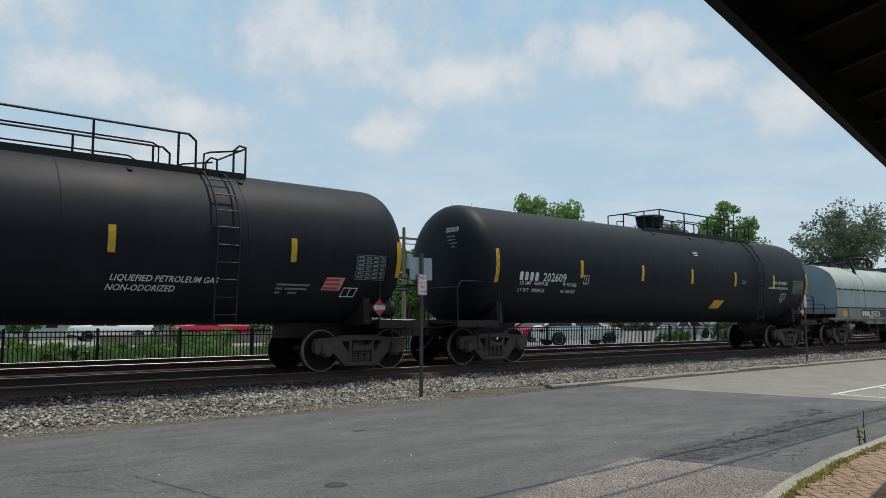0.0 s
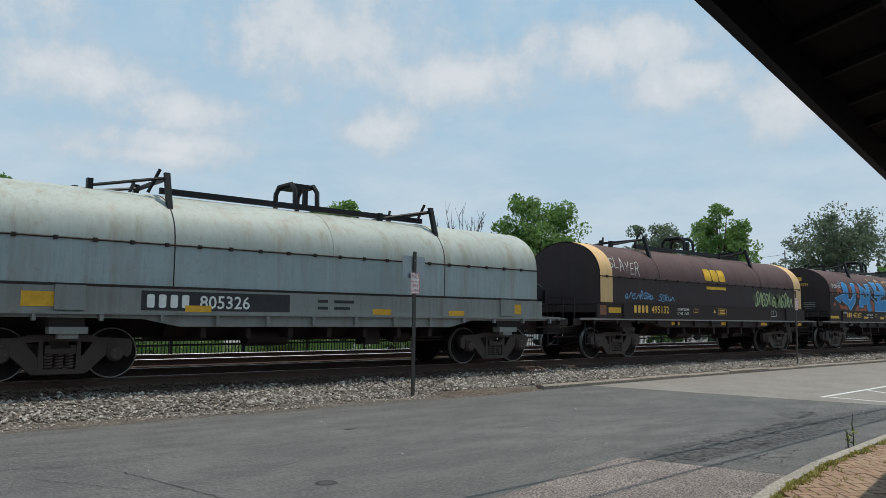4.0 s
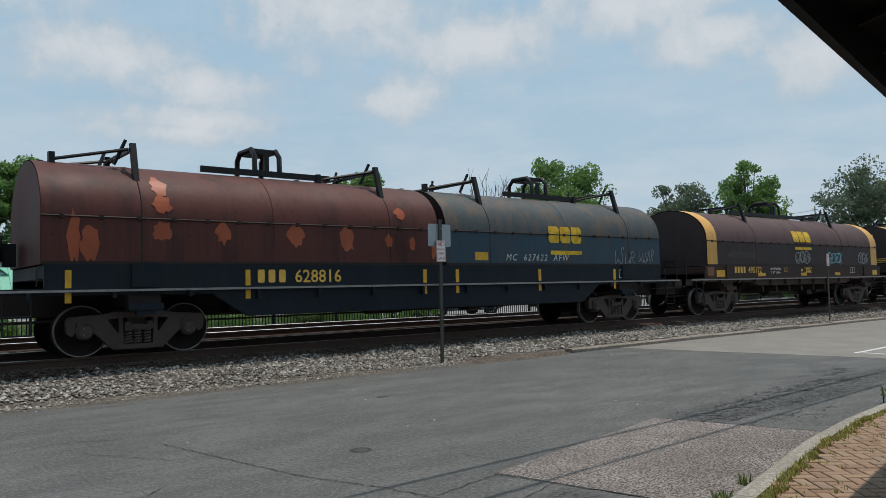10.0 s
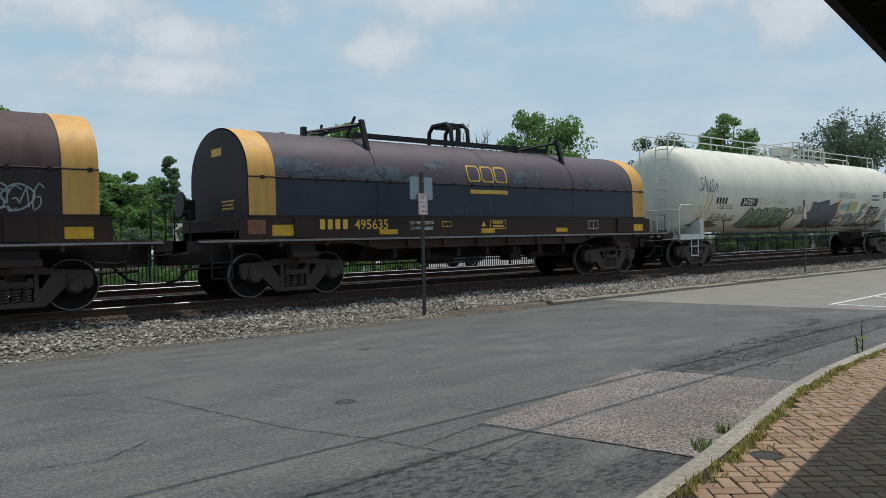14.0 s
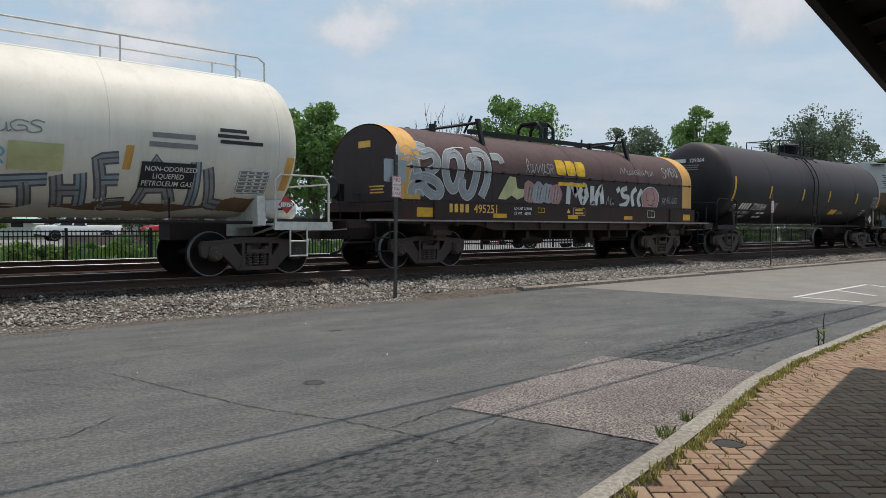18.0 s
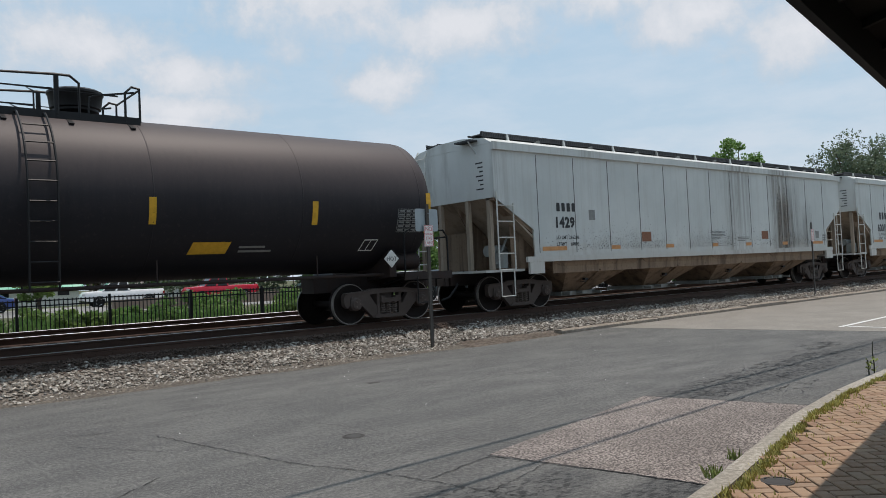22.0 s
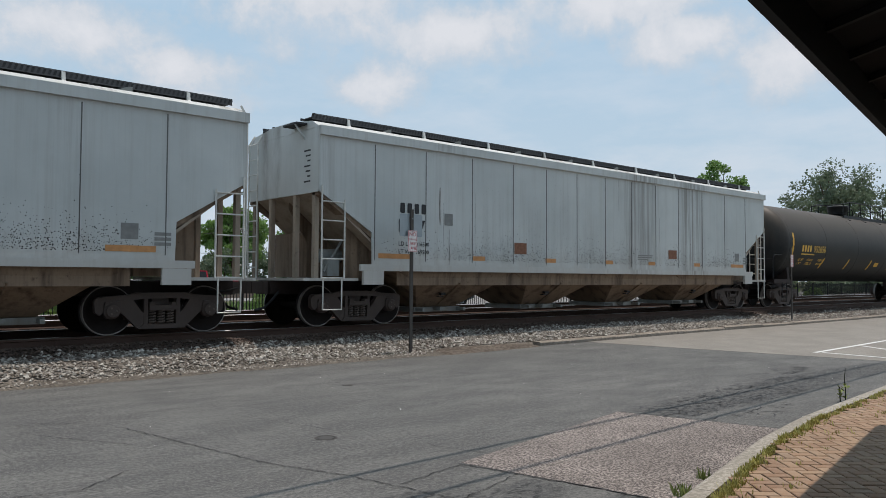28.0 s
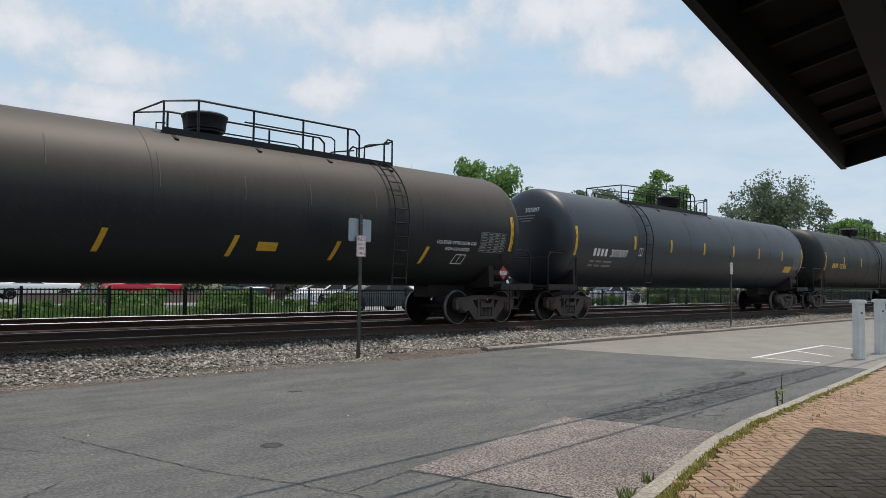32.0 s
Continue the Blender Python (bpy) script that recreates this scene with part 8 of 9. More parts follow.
def build_kerbs():
    k = tagged(empty("kerb_brick_side", (0, 0, 0)), "weathered concrete kerb along the brick pavement", "kerb", kind="structure")
    xs = list(np.arange(-6, 22, 1.83))
    for a, b in zip(xs[:-1], xs[1:]):
        o = part("kerb_stone", kerb_stone(a + 0.006, b - 0.006, kerb_y, 0.17, -0.05, 0.13 + random.uniform(-0.004, 0.004), 5), M_KERB, k)
    part("kerb_stone", kerb_stone(22.0, 60.0, kerb_y, 0.17, -0.05, 0.13, 30), M_KERB, k)
    k = tagged(empty("kerb_track_side", (0, 0, 0)), "worn concrete kerb between road and ballast", "kerb", kind="structure")

    def far(x):
        return float(np.interp(x, [13, 16, 22, 60, 130], [12.44, 12.50, 12.60, 12.70, 12.70]))
    xs = [13.9, 16.4, 18.0, 20.5, 23.0, 25.6, 28.0, 31.0, 34.0, 37.0, 40.0, 44.0, 48.0, 54.0, 60.0]
    for a, b in zip(xs[:-1], xs[1:]):
        part("kerb_stone", kerb_stone(a + 0.012, b - 0.012, far, -0.26, -0.05, 0.115 + random.uniform(-0.035, 0.012), 4), M_KERB_FAR, k)
    # crumbled stretch near the sign
    mb = MB()
    nx, ny = 40, 7
    v = []
    for j in range(ny):
        for i in range(nx):
            x, y = 10.6 + i * 3.3 / (nx - 1), 12.12 + j * 0.66 / (ny - 1) + 0.18 * (i / nx)
            e = min(i / 3, (nx - 1 - i) / 3, j / 1.2, 1)
            v.append((x, y, -0.02 + e * (0.07 + 0.05 * noise.noise((x * 2.3, y * 4, 1)) + 0.025 * noise.noise((x * 9, y * 9, 5)))))
    mb.add(v, [(j * nx + i, j * nx + i + 1, (j + 1) * nx + i + 1, (j + 1) * nx + i) for j in range(ny - 1) for i in range(nx - 1)])
    tagged(mb.ob("kerb_broken", M_BROKEN), "crumbled concrete kerb remains beside the sign", "kerb", kind="structure")


def blades(name, label, spots, seed, height=0.12, mat=None):
    """Tufts of narrow leaves at (x, y, z, spread, count)."""
    rng = random.Random(seed)
    mb = MB()
    for x, y, z, sp, n in spots:
        for _ in range(n):
            a, r = rng.uniform(0, 6.28), sp * math.sqrt(rng.random())
            bx, by = x + r * math.cos(a), y + r * math.sin(a)
            h = height * rng.uniform(0.35, 1.1)
            ln = rng.uniform(0.1, 0.6) * h
            q = rng.uniform(0, 6.28)
            w = rng.uniform(0.004, 0.009)
            d = (math.cos(q), math.sin(q))
            mb.add([(bx - d[1] * w, by + d[0] * w, z), (bx + d[1] * w, by - d[0] * w, z), (bx + d[0] * ln * .5 + d[1] * w * .6, by + d[1] * ln * .5 - d[0] * w * .6, z + h * .7), (bx + d[0] * ln, by + d[1] * ln, z + h)], [(0, 1, 2), (0, 2, 3)])
    o = mb.ob(name, mat or M_GRASS, smooth=False, recalc=False)
    return tagged(o, label, "grass", kind="stuff")


def build_pavement():
    pts = [(x, kerb_y(x) - 0.168) for x in (-25, 0, 3.2, 4.63, 7.2, 8.58, 11.6, 13.9, 18, 24, 40)]
    pv = tagged(MB().prism(pts + [(40, -9.5), (-25, -13)], "z", -0.05, 0.112).ob("pavement", M_SAND, smooth=False), "brick pavement in herringbone bond under the canopy", "pavement", kind="structure")
    # herringbone: brick pairs on a lattice turned to the kerb
    L, W, g = 0.205, 0.1025, 0.013
    ang = radians(-42)
    u, w = Vector((math.cos(ang), math.sin(ang), 0)), Vector((-math.sin(ang), math.cos(ang), 0))
    cells = []
    rng = random.Random(2)
    for i in range(-60, 60):
        for j in range(-150, 160):
            # lattice vectors of the bond: (W, -W) and (2L, 0) in brick axes
            ox, oy = j * W + i * 2 * L, -j * W
            for k in (0, 1):
                if k == 0:
                    cx, cy, hx, hy = ox + L / 2, oy + W / 2, L / 2, W / 2
                else:
                    cx, cy, hx, hy = ox + L + W / 2, oy + L / 2, W / 2, L / 2
                p = u * cx + w * cy + Vector((6, 2.5, 0))
                if not (-7.0 < p.x < 19.5):
                    continue
                if p.y > kerb_y(p.x) - 0.25 or p.y < kerb_y(p.x) - (6.5 if p.x < 9 else 4.5):
                    continue
                cells.append((p.x, p.y, hx - g / 2, hy - g / 2))
    cells.sort(key=lambda c: (c[0] - 4.8) ** 2 + (c[1] - 2.6) ** 2)

    def brick_mesh(hx, hy):
        b = 0.006
        return MB().sweep([[(-hx, -hy, 0), (hx, -hy, 0), (hx, hy, 0), (-hx, hy, 0)], [(-hx, -hy, 0.016), (hx, -hy, 0.016), (hx, hy, 0.016), (-hx, hy, 0.016)], [(-hx + b, -hy + b, 0.021), (hx - b, -hy + b, 0.021), (hx - b, hy - b, 0.021), (-hx + b, hy - b, 0.021)]])
    shared = {}
    rest = MB()
    for n, (x, y, hx, hy) in enumerate(cells):
        dz = rng.uniform(-0.002, 0.003)
        m = pose(x, y, 0.112 + dz, rng.uniform(-0.6, 0.6), rng.uniform(-0.6, 0.6), -42 + rng.uniform(-0.6, 0.6))
        if n < 300:
            if (hx > hy) not in shared:
                o = brick_mesh(hx, hy).ob("brick", M_BRICK, pv, smooth=False)
                shared[hx > hy] = o.data
            else:
                o = new("brick", shared[hx > hy])
                o.parent = pv
            o.matrix_basis = m
        else:
            b = brick_mesh(hx, hy)
            rest.add([m @ Vector(q) for q in b.v], b.f)
    o = rest.ob("bricks", M_BRICK, pv, smooth=False, recalc=False)
    o["kind"] = "stuff"
    spots = []
    rng = random.Random(8)
    for i in range(900):
        x = rng.uniform(3.0, 14.5) if i % 3 else rng.uniform(4.5, 9)
        dens = 0.5 + 0.5 * noise.noise((x * 1.7, 0, 3))
        if rng.random() < dens + 0.15:
            spots.append((x, kerb_y(x) - 0.20 - abs(rng.gauss(0, 0.035)) - (0.05 * rng.random() if noise.noise((x * 1.1, 4, 3)) > 0 else 0), 0.118, 0.035, 7))
    for i in range(60):
        x = rng.uniform(4, 12)
        spots.append((x, kerb_y(x) - rng.uniform(0.2, 0.7), 0.118, 0.05, 7))
    blades("kerb_grass", "dry yellow-green grass along the kerb joint", spots, 3, 0.055)
    blades("kerb_weeds", "small green weeds in the gutter", [(5.15, 3.16, 0, 0.07, 70), (5.72, 3.32, 0, 0.05, 45), (20.0, 5.95, 0.004, 0.16, 80), (22.5, 6.1, 0.004, 0.1, 40)], 4, 0.10, M_WEED)
    # drain cover let into the bricks, and a leafless weed stalk by the kerb
    dr = tagged(empty("drain_cover", (4.92, 2.55, 0.132)), "dark iron drain cover in the brick pavement", "drain cover")
    part("cover_plate", MB().lathe([(0.0, 0.085), (0.004, 0.085), (0.005, 0.08), (0.005, 0.01)], 24, "z"), M_CASTIRON, dr)
    part("cover_ring", MB().lathe([(0.0, 0.09), (0.006, 0.09), (0.006, 0.105), (0.0, 0.11)], 24, "z"), M_CASTIRON, dr)
    st = tagged(empty("weed_stalk", (10.9, 4.22, 0.0)), "dry weed stalk standing at the kerb", "weed")
    part("stalk", MB().tube([(0, 0, -0.01), (0.01, 0, 0.15), (0.0, 0.01, 0.3), (0.012, 0, 0.44)], [0.009, 0.008, 0.007, 0.003], 5), M_STALK, st)
    part("side_stalk", MB().tube([(-0.12, 0.02, -0.01), (-0.13, 0.02, 0.12), (-0.12, 0.03, 0.2)], 0.009, 5), M_STALK, st)
    lf = MB()
    for i in range(26):
        z = rng.uniform(0.02, 0.2)
        a = rng.uniform(0, 6.28)
        bx = rng.choice((0.0, -0.12))
        lf.add([(bx, 0, z), (bx + 0.06 * math.cos(a), 0.06 * math.sin(a), z + 0.03), (bx + 0.05 * math.cos(a + .5), 0.05 * math.sin(a + .5), z + 0.05)], [(0, 1, 2)])
    part("leaves", lf, M_WEED, st, smooth=False)


def lettering_flat(text, size, at, material, parent, name="sign_text"):
    """Lettering on an upright face that looks towards -y."""
    v, f = letters(text, size)
    w = max(p[0] for p in v)
    mb = MB().add([(at[0] + a - w / 2, at[1], at[2] + b) for a, b in v], f)
    return part(name, mb, material, parent, smooth=False)


def street_sign(x, y, z, top, label, big):
    s = tagged(empty("no_parking_sign", (x, y, z)), label, "street sign")
    s.rotation_euler = (0, radians(0.25), radians(4))
    post = MB()
    # U-channel post
    post.prism([(-0.04, -0.02), (-0.04, 0.015), (-0.032, 0.015), (-0.028, -0.012), (0.028, -0.012), (0.032, 0.015), (0.04, 0.015), (0.04, -0.02)], "z", -0.05, top)
    part("post", post, M_SIGNPOST, s, smooth=False)
    zs = top - 0.92 if big else top - 0.72
    pl = part("sign_plate", MB().prism([(-0.135, zs), (0.135, zs), (0.135, zs + 0.46), (-0.135, zs + 0.46)], "y", -0.032, -0.028), M_SIGNFACE, s, smooth=False)
    fr = MB()
    for a, b, c, d in ((-0.13, 0.13, zs + 0.006, zs + 0.016), (-0.13, 0.13, zs + 0.444, zs + 0.454), (-0.13, -0.12, zs + 0.016, zs + 0.444), (0.12, 0.13, zs + 0.016, zs + 0.444)):
        fr.box(a, b, -0.0345, -0.0325, c, d)
    part("sign_border", fr, M_SIGNRED, pl, smooth=False)
    for i, t in enumerate(("NO", "PARKING", "FIRE", "LANE")):
        lettering_flat(t, (0.13, 0.062, 0.095, 0.095)[i], (0, -0.035, zs + (0.335, 0.245, 0.145, 0.045)[i]), M_SIGNRED, pl)
    if big:
        part("sign_back", MB().prism([(-0.33, top - 0.56), (-0.30, top - 0.59), (0.30, top - 0.59), (0.33, top - 0.56), (0.33, top - 0.13), (0.30, top - 0.10), (-0.30, top - 0.10), (-0.33, top - 0.13)], "y", 0.018, 0.022), M_SIGNBACK, s, "blank grey back of a road sign", smooth=False)
    bt = MB()
    for q in (zs + 0.08, zs + 0.38) + ((top - 0.2, top - 0.48) if big else ()):
        bt.lathe([(-0.045, 0.010), (0.03, 0.010)], 6, "y", (0, 0, q))
    part("bolt", bt, M_SIGNBACK, s, smooth=False)
    return s


def build_small_things():
    street_sign(10.12, 12.8, 0.0, 3.14, "steel no parking sign with a second sign's grey back", True)
    street_sign(28.9, 13.12, 0.10, 2.78, "distant no parking sign on a steel post", False)
    # painted bollards
    first = None
    for x, y in ((19.35, 5.72), (21.5, 5.86)):
        b = tagged(empty("bollard", (x, y, 0.0)), "white painted square bollard with a flat cap", "bollard", "bollards by the parking bay") if first is None else copy_thing(first, pose(x, y, 0))
        if first is None:
            first = b
            b.rotation_euler = (0, 0, radians(-35))
            part("post", MB().prism([(-0.085, -0.10), (-0.10, -0.085), (-0.10, 0.085), (-0.085, 0.10), (0.085, 0.10), (0.10, 0.085), (0.10, -0.085), (0.085, -0.10)], "z", -0.05, 1.30), M_BOLLARD, b, smooth=False)
            part("cap", MB().box(-0.13, 0.13, -0.13, 0.13, 1.302, 1.36).box(-0.115, 0.115, -0.115, 0.115, 1.362, 1.385), M_BOLLARD, b, smooth=False)
            part("eye_bolt", MB().lathe([(-0.12, 0.02), (-0.101, 0.02)], 8, "y", (0, 0, 1.08)), M_CASTIRON, b)
        else:
            b.rotation_euler = (0, 0, radians(-35))
    # manhole and drain in the asphalt
    mh = tagged(empty("manhole_cover", (4.18, 6.66, 0.0)), "small iron manhole cover in the asphalt", "manhole cover")
    part("rim", MB().lathe([(0.0, 0.09), (0.004, 0.094), (0.004, 0.115), (0.0, 0.12)], 24, "z"), M_CASTIRON, mh)
    part("lid", MB().lathe([(0.0, 0.084), (0.003, 0.084), (0.003, 0.01)], 24, "z"), M_LID, mh)
    mk = tagged(empty("valve_box", (6.48, 9.71, 0.0)), "small dark valve box in the asphalt", "valve box")
    part("lid", MB().prism([(-0.09, -0.05), (0.09, -0.06), (0.08, 0.05), (-0.08, 0.06)], "z", -0.01, 0.004), M_CASTIRON, mk)
    # parking bay lines on the concrete
    for k, (a, b) in enumerate((((17.57, 7.46), (23.05, 7.75)), ((20.34, 7.5), (19.5, 6.36)), ((17.72, 7.35), (17.6, 6.0)), ((23.0, 7.65), (21.9, 6.3)))):
        d = Vector((b[0] - a[0], b[1] - a[1])).normalized()
        n = Vector((-d.y, d.x)) * 0.05
        q = [(a[0] + n.x, a[1] + n.y), (a[0] - n.x, a[1] - n.y), (b[0] - n.x, b[1] - n.y), (b[0] + n.x, b[1] + n.y)]
        tagged(MB().prism(q, "z", 0.003, 0.0085 + 0.0005 * k).ob("parking_line", M_PAINTLINE, smooth=False), "worn white painted parking line", "road marking", kind="structure")
    # litter and pebbles strewn on the road
    rng = random.Random(12)
    mb = MB()
    for i in range(60):
        x, y = rng.uniform(0, 24), rng.uniform(3.8, 12.3)
        if y < kerb_y(x) + 0.05:
            continue
        s = rng.uniform(0.003, 0.009)
        mb.add([(x + s, y, 0.002), (x - s, y + s, 0.002), (x - s * .6, y - s, 0.002), (x, y, s * 1.3 + 0.004)], [(0, 1, 3), (1, 2, 3), (2, 0, 3)])
    tagged(mb.ob("road_grit", M_PAINTLINE, smooth=False, recalc=False), "pale grit and pebbles scattered on the road", "gravel", kind="stuff")


build_kerbs()
build_small_things()


# ---- beyond the tracks: fence, cars, houses, trees ----
M_FENCE = plain("black_fence_paint", (0.010, 0.010, 0.011), 0.5)
M_LOT = m_pavement("parking_lot_asphalt", (0.20, 0.20, 0.195), (0.30, 0.29, 0.28), 20)
M_BARK = painted("tree_bark", (0.09, 0.07, 0.055), (0.05, 0.04, 0.03), 0.5, 0.95, 4)
M_GLASS = plain("dark_car_glass", (0.012, 0.014, 0.016), 0.08)
M_TYRE = plain("tyre_rubber", (0.012, 0.012, 0.012), 0.85)
M_RIM = plain("alloy_rim", (0.45, 0.45, 0.46), 0.3, 0.8)
M_HEADLAMP = plain("clear_headlamp", (0.6, 0.6, 0.6), 0.15)
M_TAIL = plain("red_tail_lamp", (0.35, 0.02, 0.02), 0.25)
M_GREENROOF = painted("pale_green_metal_roof", (0.13, 0.42, 0.30), (0.10, 0.26, 0.20), 0.4, 0.45)
M_SIDING = painted("white_siding", (0.62, 0.61, 0.57), (0.45, 0.42, 0.38), 0.3, 0.8)
M_GREYROOF = painted("grey_shingle_roof", (0.21, 0.20, 0.19), (0.14, 0.13, 0.12), 0.4, 0.9)
M_CHIMNEY = painted("chimney_masonry", (0.20, 0.15, 0.12), (0.12, 0.09, 0.07), 0.4, 0.9)
M_POLE = painted("weathered_utility_pole", (0.16, 0.13, 0.10), (0.09, 0.07, 0.055), 0.5, 0.9, 3)
M_WIRE = plain("black_cable", (0.02, 0.02, 0.02), 0.6)


def m_leaf(name, dark, light):
    k = Mat(name, 0.55)
    geo = k.n.new("ShaderNodeNewGeometry")
    col = k.mix(k.ramp(k.noise(0.35, 3, 0.6), [(0.35, 0.0), (0.65, 1.0)]), k.ramp(geo.outputs["Random Per Island"], [(0.0, dark), (1.0, light)]), light)
    k.color(col)
    tr = k.n.new("ShaderNodeBsdfTranslucent")
    k.l.new(col, tr.inputs[0])
    mx = k.n.new("ShaderNodeMixShader")
    mx.inputs[0].default_value = 0.45
    out = k.n["Material Output"]
    k.l.new(k.b.outputs[0], mx.inputs[1]); k.l.new(tr.outputs[0], mx.inputs[2]); k.l.new(mx.outputs[0], out.inputs[0])
    return k.m


M_LEAF = m_leaf("maple_leaves", (0.068, 0.136, 0.04), (0.175, 0.30, 0.085))
M_LEAF_DARK = m_leaf("dull_oak_leaves", (0.075, 0.105, 0.07), (0.145, 0.19, 0.12))
M_LEAF_LIGHT = m_leaf("bright_shrub_leaves", (0.065, 0.115, 0.035), (0.19, 0.29, 0.085))
M_NEEDLE = m_leaf("blue_green_needles", (0.09, 0.15, 0.09), (0.19, 0.28, 0.16))


def leaf_cloud(rng, centres, per, spread, size, flat=0.75):
    """Leaves as small bent cards round clump centres: (vertices, faces)."""
    c = np.repeat(np.array(centres), per, axis=0)
    n = len(c)
    d = rng.normal(0, 1, (n, 3))
    d /= np.linalg.norm(d, axis=1)[:, None]
    r = rng.uniform(0.25, 1.0, n) ** 0.6
    p = c[:, :3] + d * (r * spread)[:, None] * c[:, 3:4] * np.array([1, 1, flat])
    a = rng.normal(0, 1, (n, 3)); a /= np.linalg.norm(a, axis=1)[:, None]
    b = np.cross(a, rng.normal(0, 1, (n, 3))); b /= np.linalg.norm(b, axis=1)[:, None]
    s = (size * rng.uniform(0.55, 1.3, n))[:, None]
    v = np.stack([p - a * s, p + b * s * 0.55, p + a * s, p - b * s * 0.55], 1)
    v[:, 1] += d * s * 0.2
    f = np.arange(n * 4).reshape(n, 4)
    return v.reshape(-1, 3), f


def tree(x, y, top, radius, seed, leaf, label, crown_low=0.3, clumps=46, per=130, size=0.30, open_=0.0, kind="tree"):
    per, size = int(per * 1.7), size * 0.70
    rng = np.random.default_rng(seed)
    g = ground_height(y)
    H = top - g
    t = tagged(empty(kind, (x, y, g)), label, "tree")
    fork = H * (crown_low + 0.1)
    tr = 0.022 * H + 0.06
    trunk = MB().tube([(0, 0, -0.1), (0.02 * H * rng.normal(), 0, fork * 0.5), (0.02 * H * rng.normal(), 0.02 * H * rng.normal(), fork)], [tr * 1.3, tr, tr * 0.85], 9)
    tips = []
    for i in range(11):
        a = 2 * math.pi * (i + rng.uniform(-.3, .3)) / 11
        up = rng.uniform(0.2, 1.0)
        rr = radius * (0.9 - 0.45 * up) * rng.uniform(0.6, 1.0)
        end = np.array([rr * math.cos(a), rr * math.sin(a), fork + (H * 0.92 - fork) * (0.25 + 0.75 * up)])
        mid = end * np.array([0.45, 0.45, 1]) - np.array([0, 0, (end[2] - fork) * 0.42])
        trunk.tube([(0, 0, fork * 0.9), tuple(mid), tuple(end)], [tr * 0.55, tr * 0.3, tr * 0.08], 6)
        tips.append(end)
        for k in range(2):
            e2 = end * 0.6 + mid * 0.4 + rng.normal(0, radius * 0.22, 3)
            trunk.tube([tuple(end * 0.35 + mid * 0.65), tuple(e2)], [tr * 0.22, tr * 0.05], 5)
            tips.append(e2)
    part("trunk", trunk, M_BARK, t)
    centres = []
    zc, hz = g * 0 + H * (crown_low + 1) / 2, H * (1 - crown_low) / 2
    for i in range(clumps):
        d = rng.normal(0, 1, 3)
        d /= np.linalg.norm(d)
        k = rng.uniform(0.55, 0.92) if rng.random() > 0.25 else rng.uniform(0.1, 0.6)
        shape = 1.0 - 0.28 * max(d[2], 0)
        centres.append((d[0] * radius * k * shape, d[1] * radius * k * shape, zc + d[2] * hz * k, rng.uniform(0.16, 0.30) * radius * (1 - open_ * 0.4)))
    for e in tips:
        centres.append((*e, rng.uniform(0.14, 0.24) * radius))
    v, f = leaf_cloud(rng, centres, per, 1.0, size)
    me = bpy.data.meshes.new("crown")
    me.from_pydata(v.tolist(), [], f.tolist())
    me.materials.append(leaf)
    o = new("crown", me)
    o.parent = t
    return t


def bare_tree(x, y, top, radius, seed):
    rng = random.Random(seed)
    g = ground_height(y)
    t = tagged(empty("bare_tree", (x, y, g)), "leafless grey tree with fine upright twigs", "tree")
    H = top - g
    part("trunk", MB().tube([(0, 0, -0.1), (0.1, 0, H * 0.3), (0, 0.1, H * 0.5)], [0.3, 0.22, 0.16], 8), M_BARK, t)
    for i in range(12):
        a = 2 * math.pi * i / 12 + rng.uniform(-.2, .2)
        r = radius * rng.uniform(0.3, 1)
        e = Vector((r * math.cos(a), r * math.sin(a), H * rng.uniform(0.8, 1.0)))
        m = Vector((e.x * 0.5, e.y * 0.5, H * 0.62))
        mb = MB().tube([(0, 0, H * rng.uniform(0.25, 0.48)), m, e], [0.10, 0.06, 0.02], 5)
        for k in range(7):
            q = m.lerp(e, rng.uniform(0, 1))
            mb.tube([q, q + Vector((rng.uniform(-.5, .5), rng.uniform(-.5, .5), rng.uniform(0.6, 1.6)))], [0.035, 0.012], 4)
        part("limb", mb, M_BARK, t)
    return t


def pine(x, y, top, radius, seed):
    rng = np.random.default_rng(seed)
    g = ground_height(y)
    H = top - g
    t = tagged(empty("pine_tree", (x, y, g)), "slim blue-green conifer behind the houses", "tree")
    part("trunk", MB().tube([(0, 0, -0.1), (0, 0, H * 0.97)], [0.2, 0.04], 7), M_BARK, t)
    c = []
    for i in range(70):
        u = rng.uniform(0.12, 1.0)
        a, r = rng.uniform(0, 6.28), radius * (1.05 - u) * rng.uniform(0.3, 1)
        c.append((r * math.cos(a), r * math.sin(a), H * u, 0.35 + 0.35 * (1 - u)))
    v, f = leaf_cloud(rng, c, 110, 1.0, 0.2, 0.5)
    me = bpy.data.meshes.new("crown")
    me.from_pydata(v.tolist(), [], f.tolist())
    me.materials.append(M_NEEDLE)
    new("crown", me).parent = t


